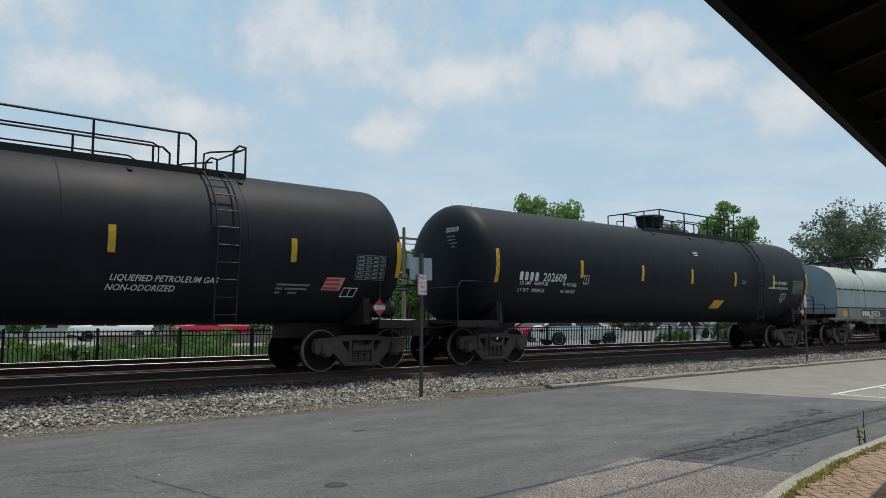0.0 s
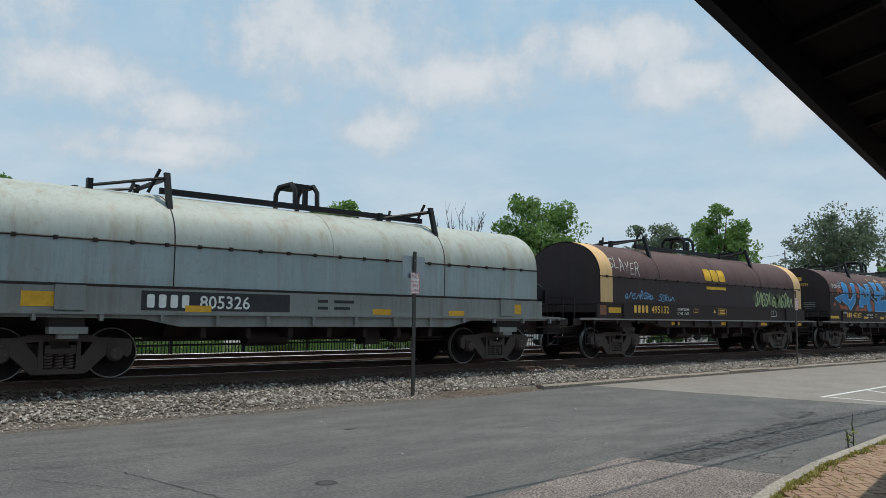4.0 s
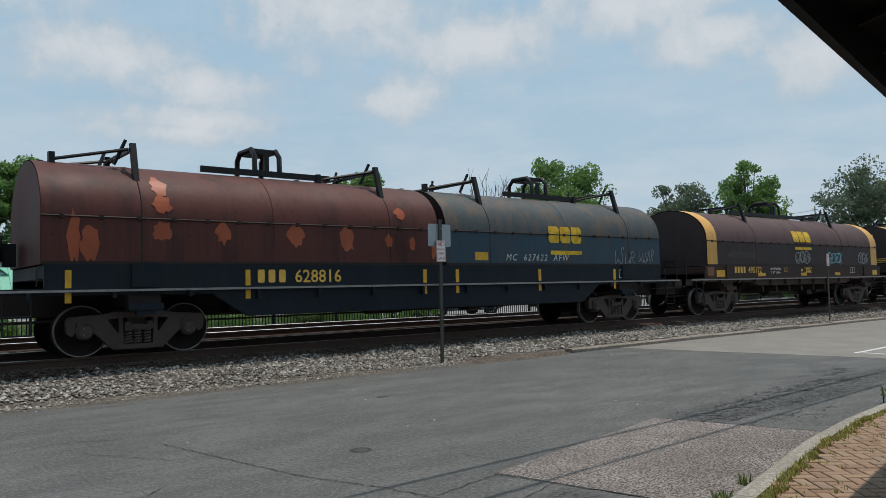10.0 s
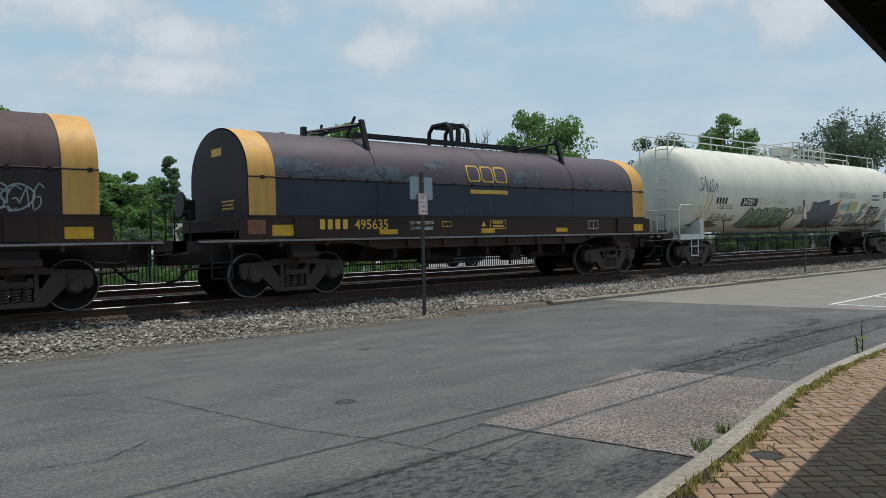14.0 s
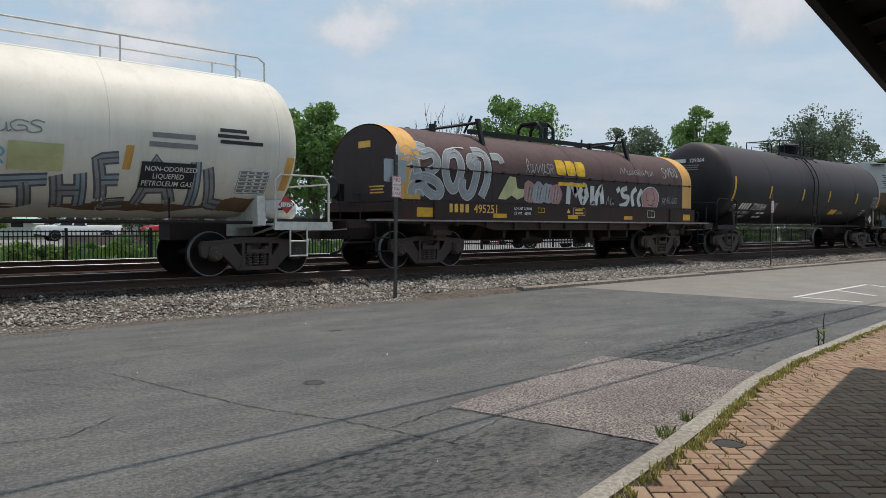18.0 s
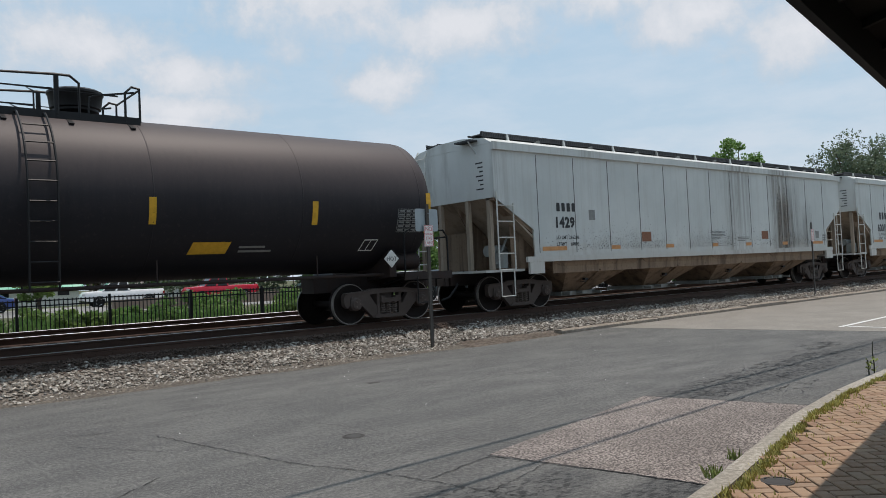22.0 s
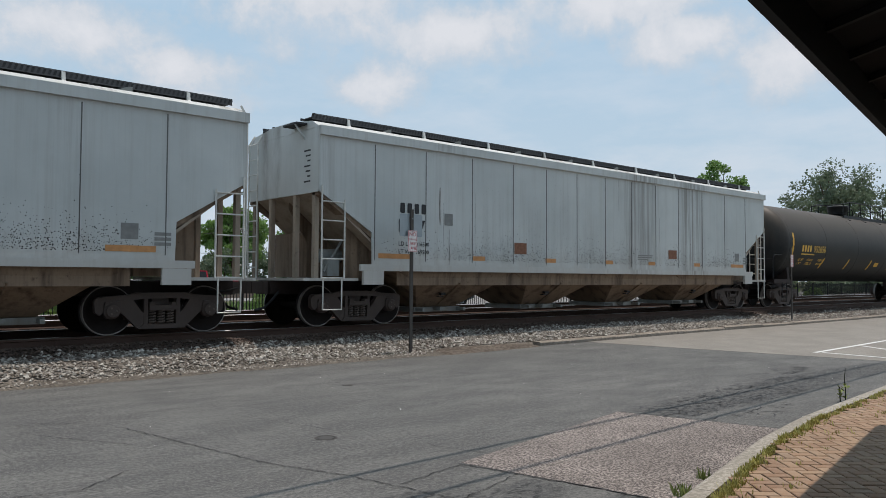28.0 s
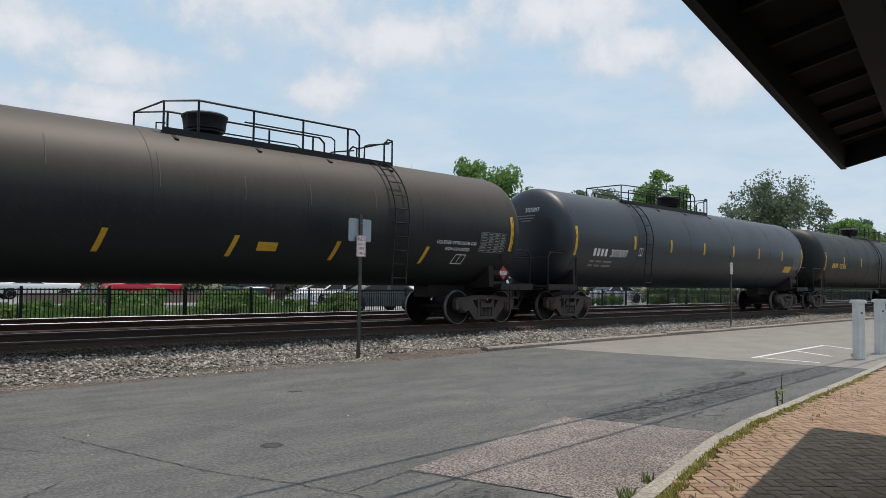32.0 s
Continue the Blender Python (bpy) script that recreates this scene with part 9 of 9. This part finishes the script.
def shrub(x, y, r, h, seed, leaf, label):
    rng = np.random.default_rng(seed)
    g = ground_height(y)
    t = tagged(empty("shrub", (x, y, g)), label, "shrub")
    st = MB()
    for i in range(7):
        a = i * 0.9
        st.tube([(0, 0, -0.05), (r * .3 * math.cos(a), r * .3 * math.sin(a), h * .4), (r * .6 * math.cos(a), r * .6 * math.sin(a), h * .8)], [0.025, 0.015, 0.006], 4)
    part("stems", st, M_BARK, t)
    c = []
    for i in range(22):
        a, q = rng.uniform(0, 6.28), r * math.sqrt(rng.random())
        c.append((q * math.cos(a), q * math.sin(a), h * rng.uniform(0.2, 0.85), 0.26 * max(r, h)))
    v, f = leaf_cloud(rng, c, 60, 1.0, 0.085)
    me = bpy.data.meshes.new("leaves")
    me.from_pydata(v.tolist(), [], f.tolist())
    me.materials.append(leaf)
    new("leaves", me).parent = t


def hedge(x, y, length, h, seed):
    """A stretch of unkempt hedge along x."""
    rng = np.random.default_rng(seed)
    t = tagged(empty("hedge", (x, y, ground_height(y))), "dark green unkempt hedge behind the parking lot", "hedge")
    st = MB()
    for i in range(9):
        q = (i - 4) * length / 9
        st.tube([(q, 0, -0.05), (q + 0.2 * math.sin(i), 0.1, h * 0.5), (q + 0.4 * math.sin(i * 2), 0.2, h * 0.85)], [0.06, 0.04, 0.015], 5)
    part("stems", st, M_BARK, t)
    c = [(rng.uniform(-length / 2, length / 2), rng.uniform(-0.6, 0.6), h * rng.uniform(0.06, 0.86), rng.uniform(0.45, 0.85)) for _ in range(52)]
    v, f = leaf_cloud(rng, c, 62, 1.0, 0.17)
    me = bpy.data.meshes.new("leaves")
    me.from_pydata(v.tolist(), [], f.tolist())
    me.materials.append(M_LEAF_DARK)
    new("leaves", me).parent = t


def build_fence():
    fy, z0, z1 = 23.2, 0.36, 1.42
    f = tagged(empty("fence", (0, fy, 0)), "black steel picket fence behind the far track", "fence")
    xs = np.arange(-8, 84, 2.4)
    p0 = None
    for x in xs:
        if p0 is None:
            p0 = box_part("post", M_FENCE, f, -0.035, 0.035, -0.035, 0.035, 0.2, z1 + 0.06)
            o = p0
        else:
            o = new("post", p0.data)
            o.parent = f
        o.location = (x, 0, 0)
    for z in (z0 + 0.08, z1 - 0.18, z1 - 0.04):
        box_part("rail", M_FENCE, f, xs[0], xs[-1], -0.018, 0.018, z - 0.018, z + 0.018)
    k0 = None
    rest = MB()
    for i in range(int((xs[-1] - xs[0]) / 0.115)):
        x = xs[0] + 0.06 + i * 0.115
        if 3 < x < 37:
            if k0 is None:
                k0 = box_part("picket", M_FENCE, f, -0.012, 0.012, -0.012, 0.012, z0, z1)
                o = k0
            else:
                o = new("picket", k0.data)
                o.parent = f
            o.location = (x, 0, 0)
        else:
            rest.box(x - 0.012, x + 0.012, -0.012, 0.012, z0, z1)
    part("pickets", rest, M_FENCE, f, smooth=False)["kind"] = "stuff"


def parked_car(x, y, yaw, paint, label, kind="sedan", name="parked_car"):
    c = tagged(empty(name, (x, y, ground_height(y) + 0.02)), label, "car", "parked cars")
    c.rotation_euler = (0, 0, radians(yaw))
    if kind == "sedan":
        L, W, body, roof = 2.3, 0.90, 0.92, 1.45
        low = [(-L, 0.35), (-L, 0.80), (-L + 0.25, 0.93), (-1.55, 0.98), (1.15, 0.96), (L - 0.25, 0.78), (L, 0.62), (L, 0.33)]
        cab = [(-1.75, 0.97), (-1.05, roof - 0.03), (-0.2, roof), (0.35, roof - 0.04), (1.2, 0.95)]
    elif kind == "suv":
        L, W, body, roof = 2.38, 0.95, 1.05, 1.74
        low = [(-L, 0.42), (-L, 0.95), (-L + 0.1, 1.08), (1.05, 1.10), (L - 0.2, 0.98), (L, 0.80), (L, 0.42)]
        cab = [(-L + 0.12, 1.07), (-L + 0.42, roof - 0.05), (-1.2, roof), (0.3, roof - 0.03), (1.12, 1.08)]
    else:
        L, W, body, roof = 2.75, 0.98, 1.08, 1.80
        low = [(-L, 0.50), (-L, 1.08), (0.0, 1.10), (1.35, 1.12), (L - 0.15, 1.06), (L, 0.85), (L, 0.48)]
        cab = [(-0.35, 1.09), (-0.25, roof - 0.03), (0.1, roof), (0.85, roof - 0.03), (1.45, 1.11)]
    # lower body: rounded sections from bumper to bumper
    zt = [p[1] for p in low[1:-1]]
    xs_ = [p[0] for p in low[1:-1]]
    rings = []
    for t in np.linspace(-1, 1, 19):
        px = L * math.sin(t * math.pi / 2)
        top_ = float(np.interp(px, xs_, zt))
        e = abs(px) / L
        wd = W * (1 - 0.20 * max(e - 0.72, 0) / 0.28)
        b0 = low[0][1] - 0.12 + 0.14 * max(e - 0.8, 0) / 0.2
        rings.append([(px, -wd * 0.93, b0), (px, -wd, b0 + 0.14), (px, -wd * 1.005, (b0 + top_) / 2), (px, -wd * 0.985, top_ - 0.13), (px, -wd * 0.93, top_ - 0.03), (px, -wd * 0.6, top_ + 0.02), (px, wd * 0.6, top_ + 0.02), (px, wd * 0.93, top_ - 0.03), (px, wd * 0.985, top_ - 0.13), (px, wd * 1.005, (b0 + top_) / 2), (px, wd, b0 + 0.14), (px, wd * 0.93, b0)])
    part("body", MB().sweep(rings), paint, c)
    tw = 0.80 * W
    g = MB().sweep([[(px, s * (W * 0.95 if pz < 1.12 and pz < roof - 0.2 else tw), pz) for px, pz in cab] for s in (-1, 1)])
    part("cabin_glass", g, M_GLASS, c)
    top = [p for p in cab if p[1] > roof - 0.2]
    x0, x1 = top[0][0], top[-1][0]
    rf = MB().sweep([[(x0 - 0.03, s * tw * 1.01, roof - 0.10), (x0, s * tw * 1.01, roof + 0.0), ((x0 + x1) / 2, s * tw * 1.01, roof + 0.025), (x1, s * tw * 1.01, roof - 0.01), (x1 + 0.06, s * tw * 1.01, roof - 0.09)] for s in (-1, 1)])
    part("roof", rf, paint, c)
    for s in (-1, 1):
        for a, b in ((0, 0.07), (0.48, 0.55), (0.98, 1.04)):
            xa, xb = cab[0][0] + (cab[-1][0] - cab[0][0]) * a, cab[0][0] + (cab[-1][0] - cab[0][0]) * b
            ua, ub = x0 + (x1 - x0) * a, x0 + (x1 - x0) * b
            y0, y1 = s * W * 0.955, s * tw * 1.012
            zb = cab[0][1]
            part("pillar", MB().add([(xa, y0, zb), (xb, y0, zb), (ub, y1, roof - 0.04), (ua, y1, roof - 0.04), (xa, y0 - s * .03, zb), (xb, y0 - s * .03, zb), (ub, y1 - s * .03, roof - 0.04), (ua, y1 - s * .03, roof - 0.04)], [(0, 1, 2, 3), (7, 6, 5, 4), (0, 4, 5, 1), (3, 2, 6, 7), (0, 3, 7, 4), (1, 5, 6, 2)]), paint, c, smooth=False)
        for wx in (-L * 0.60, L * 0.62):
            r = 0.35 if kind != "sedan" else 0.33
            w = part("wheel", MB().lathe([(s * (W - 0.20), r * 0.6), (s * (W - 0.20), r), (s * (W - 0.01), r), (s * (W + 0.01), r * 0.93), (s * (W + 0.005), r * 0.68)], 20, "y", (wx, 0, r)), M_TYRE, c)
            part("rim", MB().lathe([(s * (W - 0.05), r * 0.70), (s * (W + 0.012), r * 0.67), (s * (W - 0.01), r * 0.5), (s * (W + 0.0), r * 0.2), (s * (W + 0.0), 0.01)], 14, "y", (wx, 0, r)), M_RIM, w)
            part("wheel_arch", MB().lathe([(s * (W - 0.03), r * 1.13), (s * (W + 0.008), r * 1.13), (s * (W + 0.008), r * 0.98), (s * (W - 0.03), r * 0.98)], 20, "y", (wx, 0, r + 0.02)), M_TYRE, c)
        part("headlamp", MB().box(L - 0.16, L + 0.004, min(s * W * 0.62, s * W * 0.92), max(s * W * 0.62, s * W * 0.92), low[-2][1] - 0.02, low[-2][1] + 0.10), M_HEADLAMP, c, smooth=False)
        part("tail_lamp", MB().box(-L - 0.006, -L + 0.10, min(s * W * 0.7, s * W * 0.93), max(s * W * 0.7, s * W * 0.93), 0.72, 0.92), M_TAIL, c, smooth=False)
    return c


def gable_house(x, y, w, d, eave, ridge, roof, label, seams=0, dormers=(), chimney=None):
    g = ground_height(y)
    h = tagged(empty("house", (x, y, g)), label, "house")
    part("wall", MB().prism([(-d / 2, 0), (d / 2, 0), (d / 2, eave), (0, ridge - 0.15), (-d / 2, eave)], "x", -w / 2 + 0.3, w / 2 - 0.3), M_SIDING, h, smooth=False)
    for s in (-1, 1):
        v = [(s * d / 2 * 1.12, eave - 0.12 * (ridge - eave)), (0, ridge), (0, ridge - 0.14), (s * d / 2 * 1.12, eave - 0.12 * (ridge - eave) - 0.14)]
        r = part("roof", MB().prism(v, "x", -w / 2, w / 2), roof, h, smooth=False)
        if seams and s < 0:
            for q in np.linspace(-w / 2 + 0.1, w / 2 - 0.1, seams):
                part("roof_seam", MB().add([(q - .02, v[0][0], v[0][1] + 0.002), (q + .02, v[0][0], v[0][1] + 0.002), (q + .02, 0, ridge + 0.002), (q - .02, 0, ridge + 0.002), (q, v[0][0], v[0][1] + .06), (q, 0, ridge + .06)], [(0, 1, 4), (3, 5, 2), (1, 2, 5, 4), (0, 4, 5, 3)]), roof, r, smooth=False)
    for q in dormers:
        yb = -d * 0.34
        dm = part("dormer", MB().prism([(q - 0.75, eave), (q + 0.75, eave), (q + 0.75, eave + 1.25), (q, eave + 1.85), (q - 0.75, eave + 1.25)], "y", yb, 0), M_SIDING, h, smooth=False)
        for s in (-1, 1):
            part("dormer_roof", MB().prism([(q + s * 0.95, eave + 1.15), (q, eave + 1.95), (q, eave + 2.05), (q + s * 1.0, eave + 1.22)], "y", yb - 0.2, 0), roof, dm, smooth=False)
        part("window", MB().box(q - 0.3, q + 0.3, yb - 0.03, yb - 0.004, eave + 0.3, eave + 1.15), M_GLASS, dm, smooth=False)
        part("window_frame", MB().box(q - 0.38, q - 0.302, yb - 0.05, yb - 0.004, eave + 0.22, eave + 1.23).box(q + 0.302, q + 0.38, yb - 0.05, yb - 0.004, eave + 0.22, eave + 1.23).box(q - 0.3, q + 0.3, yb - 0.05, yb - 0.004, eave + 0.70, eave + 0.76), M_SIDING, dm, smooth=False)
    if chimney:
        part("chimney", MB().box(chimney - 0.7, chimney + 0.7, 0.2, 1.2, eave, ridge + 1.1), M_CHIMNEY, h, smooth=False)
    for q in np.linspace(-w / 2 + 1.5, w / 2 - 1.5, 3):
        part("window", MB().box(q - 0.45, q + 0.45, -d / 2 - 0.02, -d / 2 - 0.002, 0.9, min(eave - 0.3, 2.1)), M_GLASS, h, smooth=False)


def street_lamp(x, y):
    p = tagged(empty("street_lamp", (x, y, ground_height(y))), "black post lamp with a white lantern globe", "street lamp")
    part("base", MB().lathe([(-0.05, 0.16), (0.25, 0.14), (0.4, 0.08), (0.5, 0.06)], 12, "z"), M_FENCE, p)
    part("post", MB().tube([(0, 0, 0.45), (0, 0, 2.95)], [0.055, 0.04], 8), M_FENCE, p)
    part("collar", MB().lathe([(2.95, 0.06), (3.0, 0.13), (3.06, 0.13), (3.08, 0.10)], 12, "z"), M_FENCE, p)
    part("globe", MB().lathe([(3.08, 0.11), (3.2, 0.19), (3.42, 0.21), (3.45, 0.20)], 12, "z"), M_SIGNFACE, p, "white lantern globe")
    part("cap", MB().lathe([(3.455, 0.23), (3.52, 0.18), (3.6, 0.05), (3.66, 0.03), (3.7, 0.01)], 12, "z"), M_SIGNBACK, p)


def utility_pole(x, y, h, label, arm=True):
    p = tagged(empty("utility_pole", (x, y, ground_height(y))), label, "utility pole")
    part("pole", MB().tube([(0, 0, -0.2), (0, 0, h)], [0.15, 0.10], 8), M_POLE, p)
    if arm:
        part("crossarm", MB().box(-1.1, 1.1, -0.06, 0.06, h - 0.75, h - 0.62), M_POLE, p, smooth=False)
        part("transformer", MB().lathe([(h - 2.6, 0.02), (h - 2.58, 0.22), (h - 1.75, 0.22), (h - 1.7, 0.02)], 12, "z", (0.36, -0.1, 0)), M_SIGNBACK, p)
        part("street_arm", MB().tube([(0, 0, h - 3.4), (-0.9, -0.3, h - 3.2), (-1.9, -0.6, h - 3.3)], 0.035, 6), M_SIGNBACK, p)
    return p


def cable(a, b, sag, r=0.02):
    pts = [Vector(a).lerp(Vector(b), i / 14) - Vector((0, 0, sag * 4 * (i / 14) * (1 - i / 14))) for i in range(15)]
    tagged(MB().tube(pts, r, 4).ob("overhead_cable", M_WIRE), "black overhead cable strung between poles", "cable", "overhead cables")


def overhead_lines():
    """Two service cables above the road, out of sight; their shadows cross road and patch."""
    h = 7.0
    lift = SUN * (h / SUN.z)
    for y0, sl in ((5.12, 0.036), (4.22, 0.06)):
        a, b = Vector((-32 + lift.x, y0 - 32 * sl + lift.y, h)), Vector((44 + lift.x, y0 + 44 * sl + lift.y, h))
        c = MB().tube([a.lerp(b, i / 24) for i in range(25)], 0.024, 6)
        tagged(c.ob("overhead_cable", M_IRON), "thick black overhead cable above the road", "cable")
    for x, y in ((-32 + lift.x, 3.13), (44 + lift.x, 6.78)):
        p = utility_pole(x, y, 7.6, "wooden utility pole carrying the cables over the road", False)
        part("crossarm", MB().box(-0.06, 0.06, -1.1, 1.1, 6.86, 7.02), M_POLE, p, smooth=False)


def build_beyond():
    sheet("parking_lot", [(19, 25.0), (90, 25.0), (90, 62), (4, 62), (4, 46), (19, 40)], 0.345, M_LOT, "pale asphalt parking lot behind the fence", "parking lot", thick=0.03)
    build_fence()
    white, silver = painted("white_car_paint", (0.68, 0.68, 0.68), (0.5, 0.5, 0.5), 0.1, 0.2, 1, False), painted("silver_car_paint", (0.42, 0.44, 0.46), (0.3, 0.3, 0.3), 0.1, 0.25, 1, False)
    red, dark, blue = painted("red_car_paint", (0.42, 0.02, 0.04), (0.3, 0.02, 0.03), 0.1, 0.2, 1, False), painted("dark_grey_car_paint", (0.06, 0.075, 0.08), (0.05, 0.05, 0.05), 0.1, 0.2, 1, False), painted("blue_car_paint", (0.05, 0.08, 0.22), (0.04, 0.05, 0.1), 0.1, 0.2, 1, False)
    parked_car(32.4, 27.2, -27, white, "white sport utility car parked behind the fence", "suv")
    parked_car(23.1, 28.0, 172, dark, "dark grey sedan parked behind the fence", "sedan")
    parked_car(23.6, 56.0, 175, red, "red pickup truck parked behind shrubs", "pickup", "pickup_truck")
    parked_car(16.6, 57.0, 175, white, "white pickup truck parked behind shrubs", "pickup", "pickup_truck")
    parked_car(7.4, 56.5, 170, blue, "blue car parked behind tall weeds", "sedan")
    parked_car(37.5, 52.5, 178, white, "white sedan parked in the far row", "sedan")
    parked_car(46.5, 50, 185, white, "white sport utility car in the far row", "suv")
    parked_car(22.3, 38.7, 75, dark, "black car parked beside the shrubs", "suv")
    parked_car(36.8, 34.2, 178, red, "dark red car in the second row", "sedan")
    parked_car(26.7, 36.4, 186, white, "white sedan parked beyond the grey sedan", "sedan")
    parked_car(52.0, 33.0, -10, silver, "silver car far along the parking lot", "sedan")
    rng = random.Random(31)
    for i in range(34):
        x = rng.uniform(-1, 19) if i < 26 else rng.uniform(40, 66)
        y = rng.uniform(24.1, 30.0) if i < 26 else rng.uniform(25, 29)
        shrub(x, y, rng.uniform(0.5, 1.1), rng.uniform(0.45, 1.05), 100 + i, M_LEAF_LIGHT if i % 3 else M_LEAF, "bright green shrub behind the fence")
    tagged(MB().box(12.5, 23.5, 44.6, 44.9, 0.25, 0.95).ob("garden_wall", M_CHIMNEY, smooth=False), "low brown masonry wall behind shrubs", "wall", kind="structure")
    spots = [(rng.uniform(-3, 20), rng.uniform(23.6, 27.5), 0.34, 0.3, 30) for _ in range(110)]
    blades("tall_grass", "tall green grass and weeds along the fence", spots, 9, 0.5, M_LEAF)
    gable_house(11.0, 74, 12.0, 9.0, 2.0, 5.9, M_GREENROOF, "low house with a pale green metal roof", 16, (-1.4,), 4.0)
    street_lamp(4.0, 31.0)
    gable_house(29.5, 88, 13.0, 8.0, 1.8, 4.1, M_GREYROOF, "white house with grey roof and dormers", 0, (0.5, 3.6))
    gable_house(66, 66, 14.0, 9.0, 2.8, 5.0, M_GREYROOF, "grey-roofed house half hidden by trees", 0)
    for i in range(13):
        hedge(24 + i * 9.0, 64.5 + 1.5 * math.sin(i * 2.3), 9.4, 3.2 + 1.1 * math.sin(i * 1.7), 300 + i)
    for i in range(9):
        hedge(58 + i * 9.0, 30.5 + 1.2 * math.sin(i * 1.9) + i * 0.6, 9.4, 1.9 + 0.5 * math.sin(i * 2.9), 330 + i)
    # trees: place, top, crown radius
    tree(30.5, 48, 11.3, 3.9, 1, M_LEAF, "broad green maple beyond the parking lot", 0.12, 54, 100, 0.22)
    tree(60.6, 55, 16.2, 6.0, 2, M_LEAF, "tall bright green tree with rounded clumps", 0.12, 60, 105, 0.27)
    tree(104.7, 70, 19.4, 7.0, 3, M_LEAF_DARK, "dull green tree in the distance", 0.1, 54, 90, 0.34)
    tree(107.5, 60, 20.8, 6.2, 4, M_LEAF, "upright green tree in the distance", 0.08, 56, 95, 0.32)
    tree(138.5, 55, 21.8, 12.2, 5, M_LEAF_DARK, "wide dark oak with open branching crown", 0.22, 90, 80, 0.38, 1.0)
    tree(176, 55, 17.0, 9.0, 6, M_LEAF, "far green tree beyond the bend", 0.1, 46, 110, 0.5)
    tree(199.6, 60, 19.1, 9.4, 16, M_LEAF_DARK, "far dull green tree", 0.1, 46, 110, 0.5)
    tree(120, 82, 14.5, 8.0, 17, M_LEAF, "green tree low on the skyline", 0.05, 46, 110, 0.45)
    tree(78, 78, 12.5, 7.0, 18, M_LEAF_DARK, "dull green tree low on the skyline", 0.05, 46, 110, 0.4)
    tree(44, 58, 10.0, 4.5, 19, M_LEAF, "green tree behind the parked cars", 0.05, 46, 110, 0.3)
    tree(14.5, 86, 16.0, 5.4, 7, M_LEAF, "large leafy tree above the green roof", 0.30, 52, 130, 0.28, 0.5)
    tree(2.5, 60, 11.0, 4.2, 8, M_LEAF, "leafy tree beside the green-roofed house", 0.2, 46, 120, 0.28)
    tree(26.5, 100, 11.4, 5.0, 9, M_LEAF_DARK, "woodland tree behind the houses", 0.05, 46, 110, 0.36)
    tree(36.0, 102, 11.0, 5.5, 10, M_LEAF, "woodland tree behind the houses", 0.05, 46, 110, 0.36)
    tree(19.5, 86, 9.8, 4.6, 11, M_LEAF_DARK, "woodland tree beside the house", 0.05, 46, 110, 0.32)
    tree(46.0, 98, 11.6, 6.0, 12, M_LEAF, "woodland tree behind the houses", 0.05, 46, 110, 0.36)
    tree(23.0, 70, 5.2, 2.4, 13, M_LEAF, "small green tree before the white house", 0.05, 36, 90, 0.22)
    tree(10.2, 52, 3.3, 1.5, 14, M_LEAF_LIGHT, "small yellow-green tree before the green roof", 0.1, 30, 80, 0.15)
    bare_tree(54.1, 60, 14.2, 3.2, 3)
    tree(25.5, 88, 10.8, 4.8, 21, M_LEAF, "woodland tree between the houses", 0.05, 46, 110, 0.34)
    tree(21.2, 81, 8.6, 3.6, 22, M_LEAF, "rounded tree beside the white house", 0.05, 40, 100, 0.30)
    pine(30.8, 84, 12.0, 3.4, 4)
    pine(8.5, 84, 10.0, 2.2, 5)
    utility_pole(28.6, 38, 7.3, "wooden utility pole with a transformer")
    utility_pole(17.8, 70, 7.0, "distant wooden utility pole", False)
    utility_pole(-20, 60, 8.0, "wooden utility pole out on the street", False)
    cable((-20, 60, 7.6), (17.8, 70, 6.9), 0.6)
    cable((-20, 60, 7.2), (17.8, 70, 6.4), 0.6)
    cable((17.8, 70, 6.9), (75, 84, 8.4), 0.9)
    cable((17.8, 70, 6.4), (75, 84, 7.8), 0.9)
    cable((-20, 60, 4.6), (17.8, 70, 4.2), 0.4)
    cable((17.8, 70, 4.2), (75, 84, 5.2), 0.5)
    cable((28.6, 38, 6.6), (150, 70, 15.5), 1.2, 0.03)
    utility_pole(150, 70, 16, "distant wooden utility pole past the trees")


build_beyond()
overhead_lines()
build_pavement()


# ---- what moves ----
def motions():
    for car, mid in CARS:
        walk(car, [(t, pose(mid - s, TRACK, RAIL)) for t, s in RUN])
    # wheels roll on the rails: every leading and every trailing wheelset turns alike
    for x in (-0.9, 0.9):
        sets = [o for o in scene.objects if o.name.split(".")[0] == "wheelset" and abs(o.location.x - x) < 0.01]
        walk(sets[0], [(k / 15, pose(x, 0, WHEEL_R, 0, -math.degrees(run_at(k / 15) / WHEEL_R))) for k in range(481)])
        for o in sets[1:]:
            o.rotation_mode = "QUATERNION"
            o.animation_data_create()
            o.animation_data.action = sets[0].animation_data.action
            o.animation_data.action_slot = sets[0].animation_data.action_slot


motions()
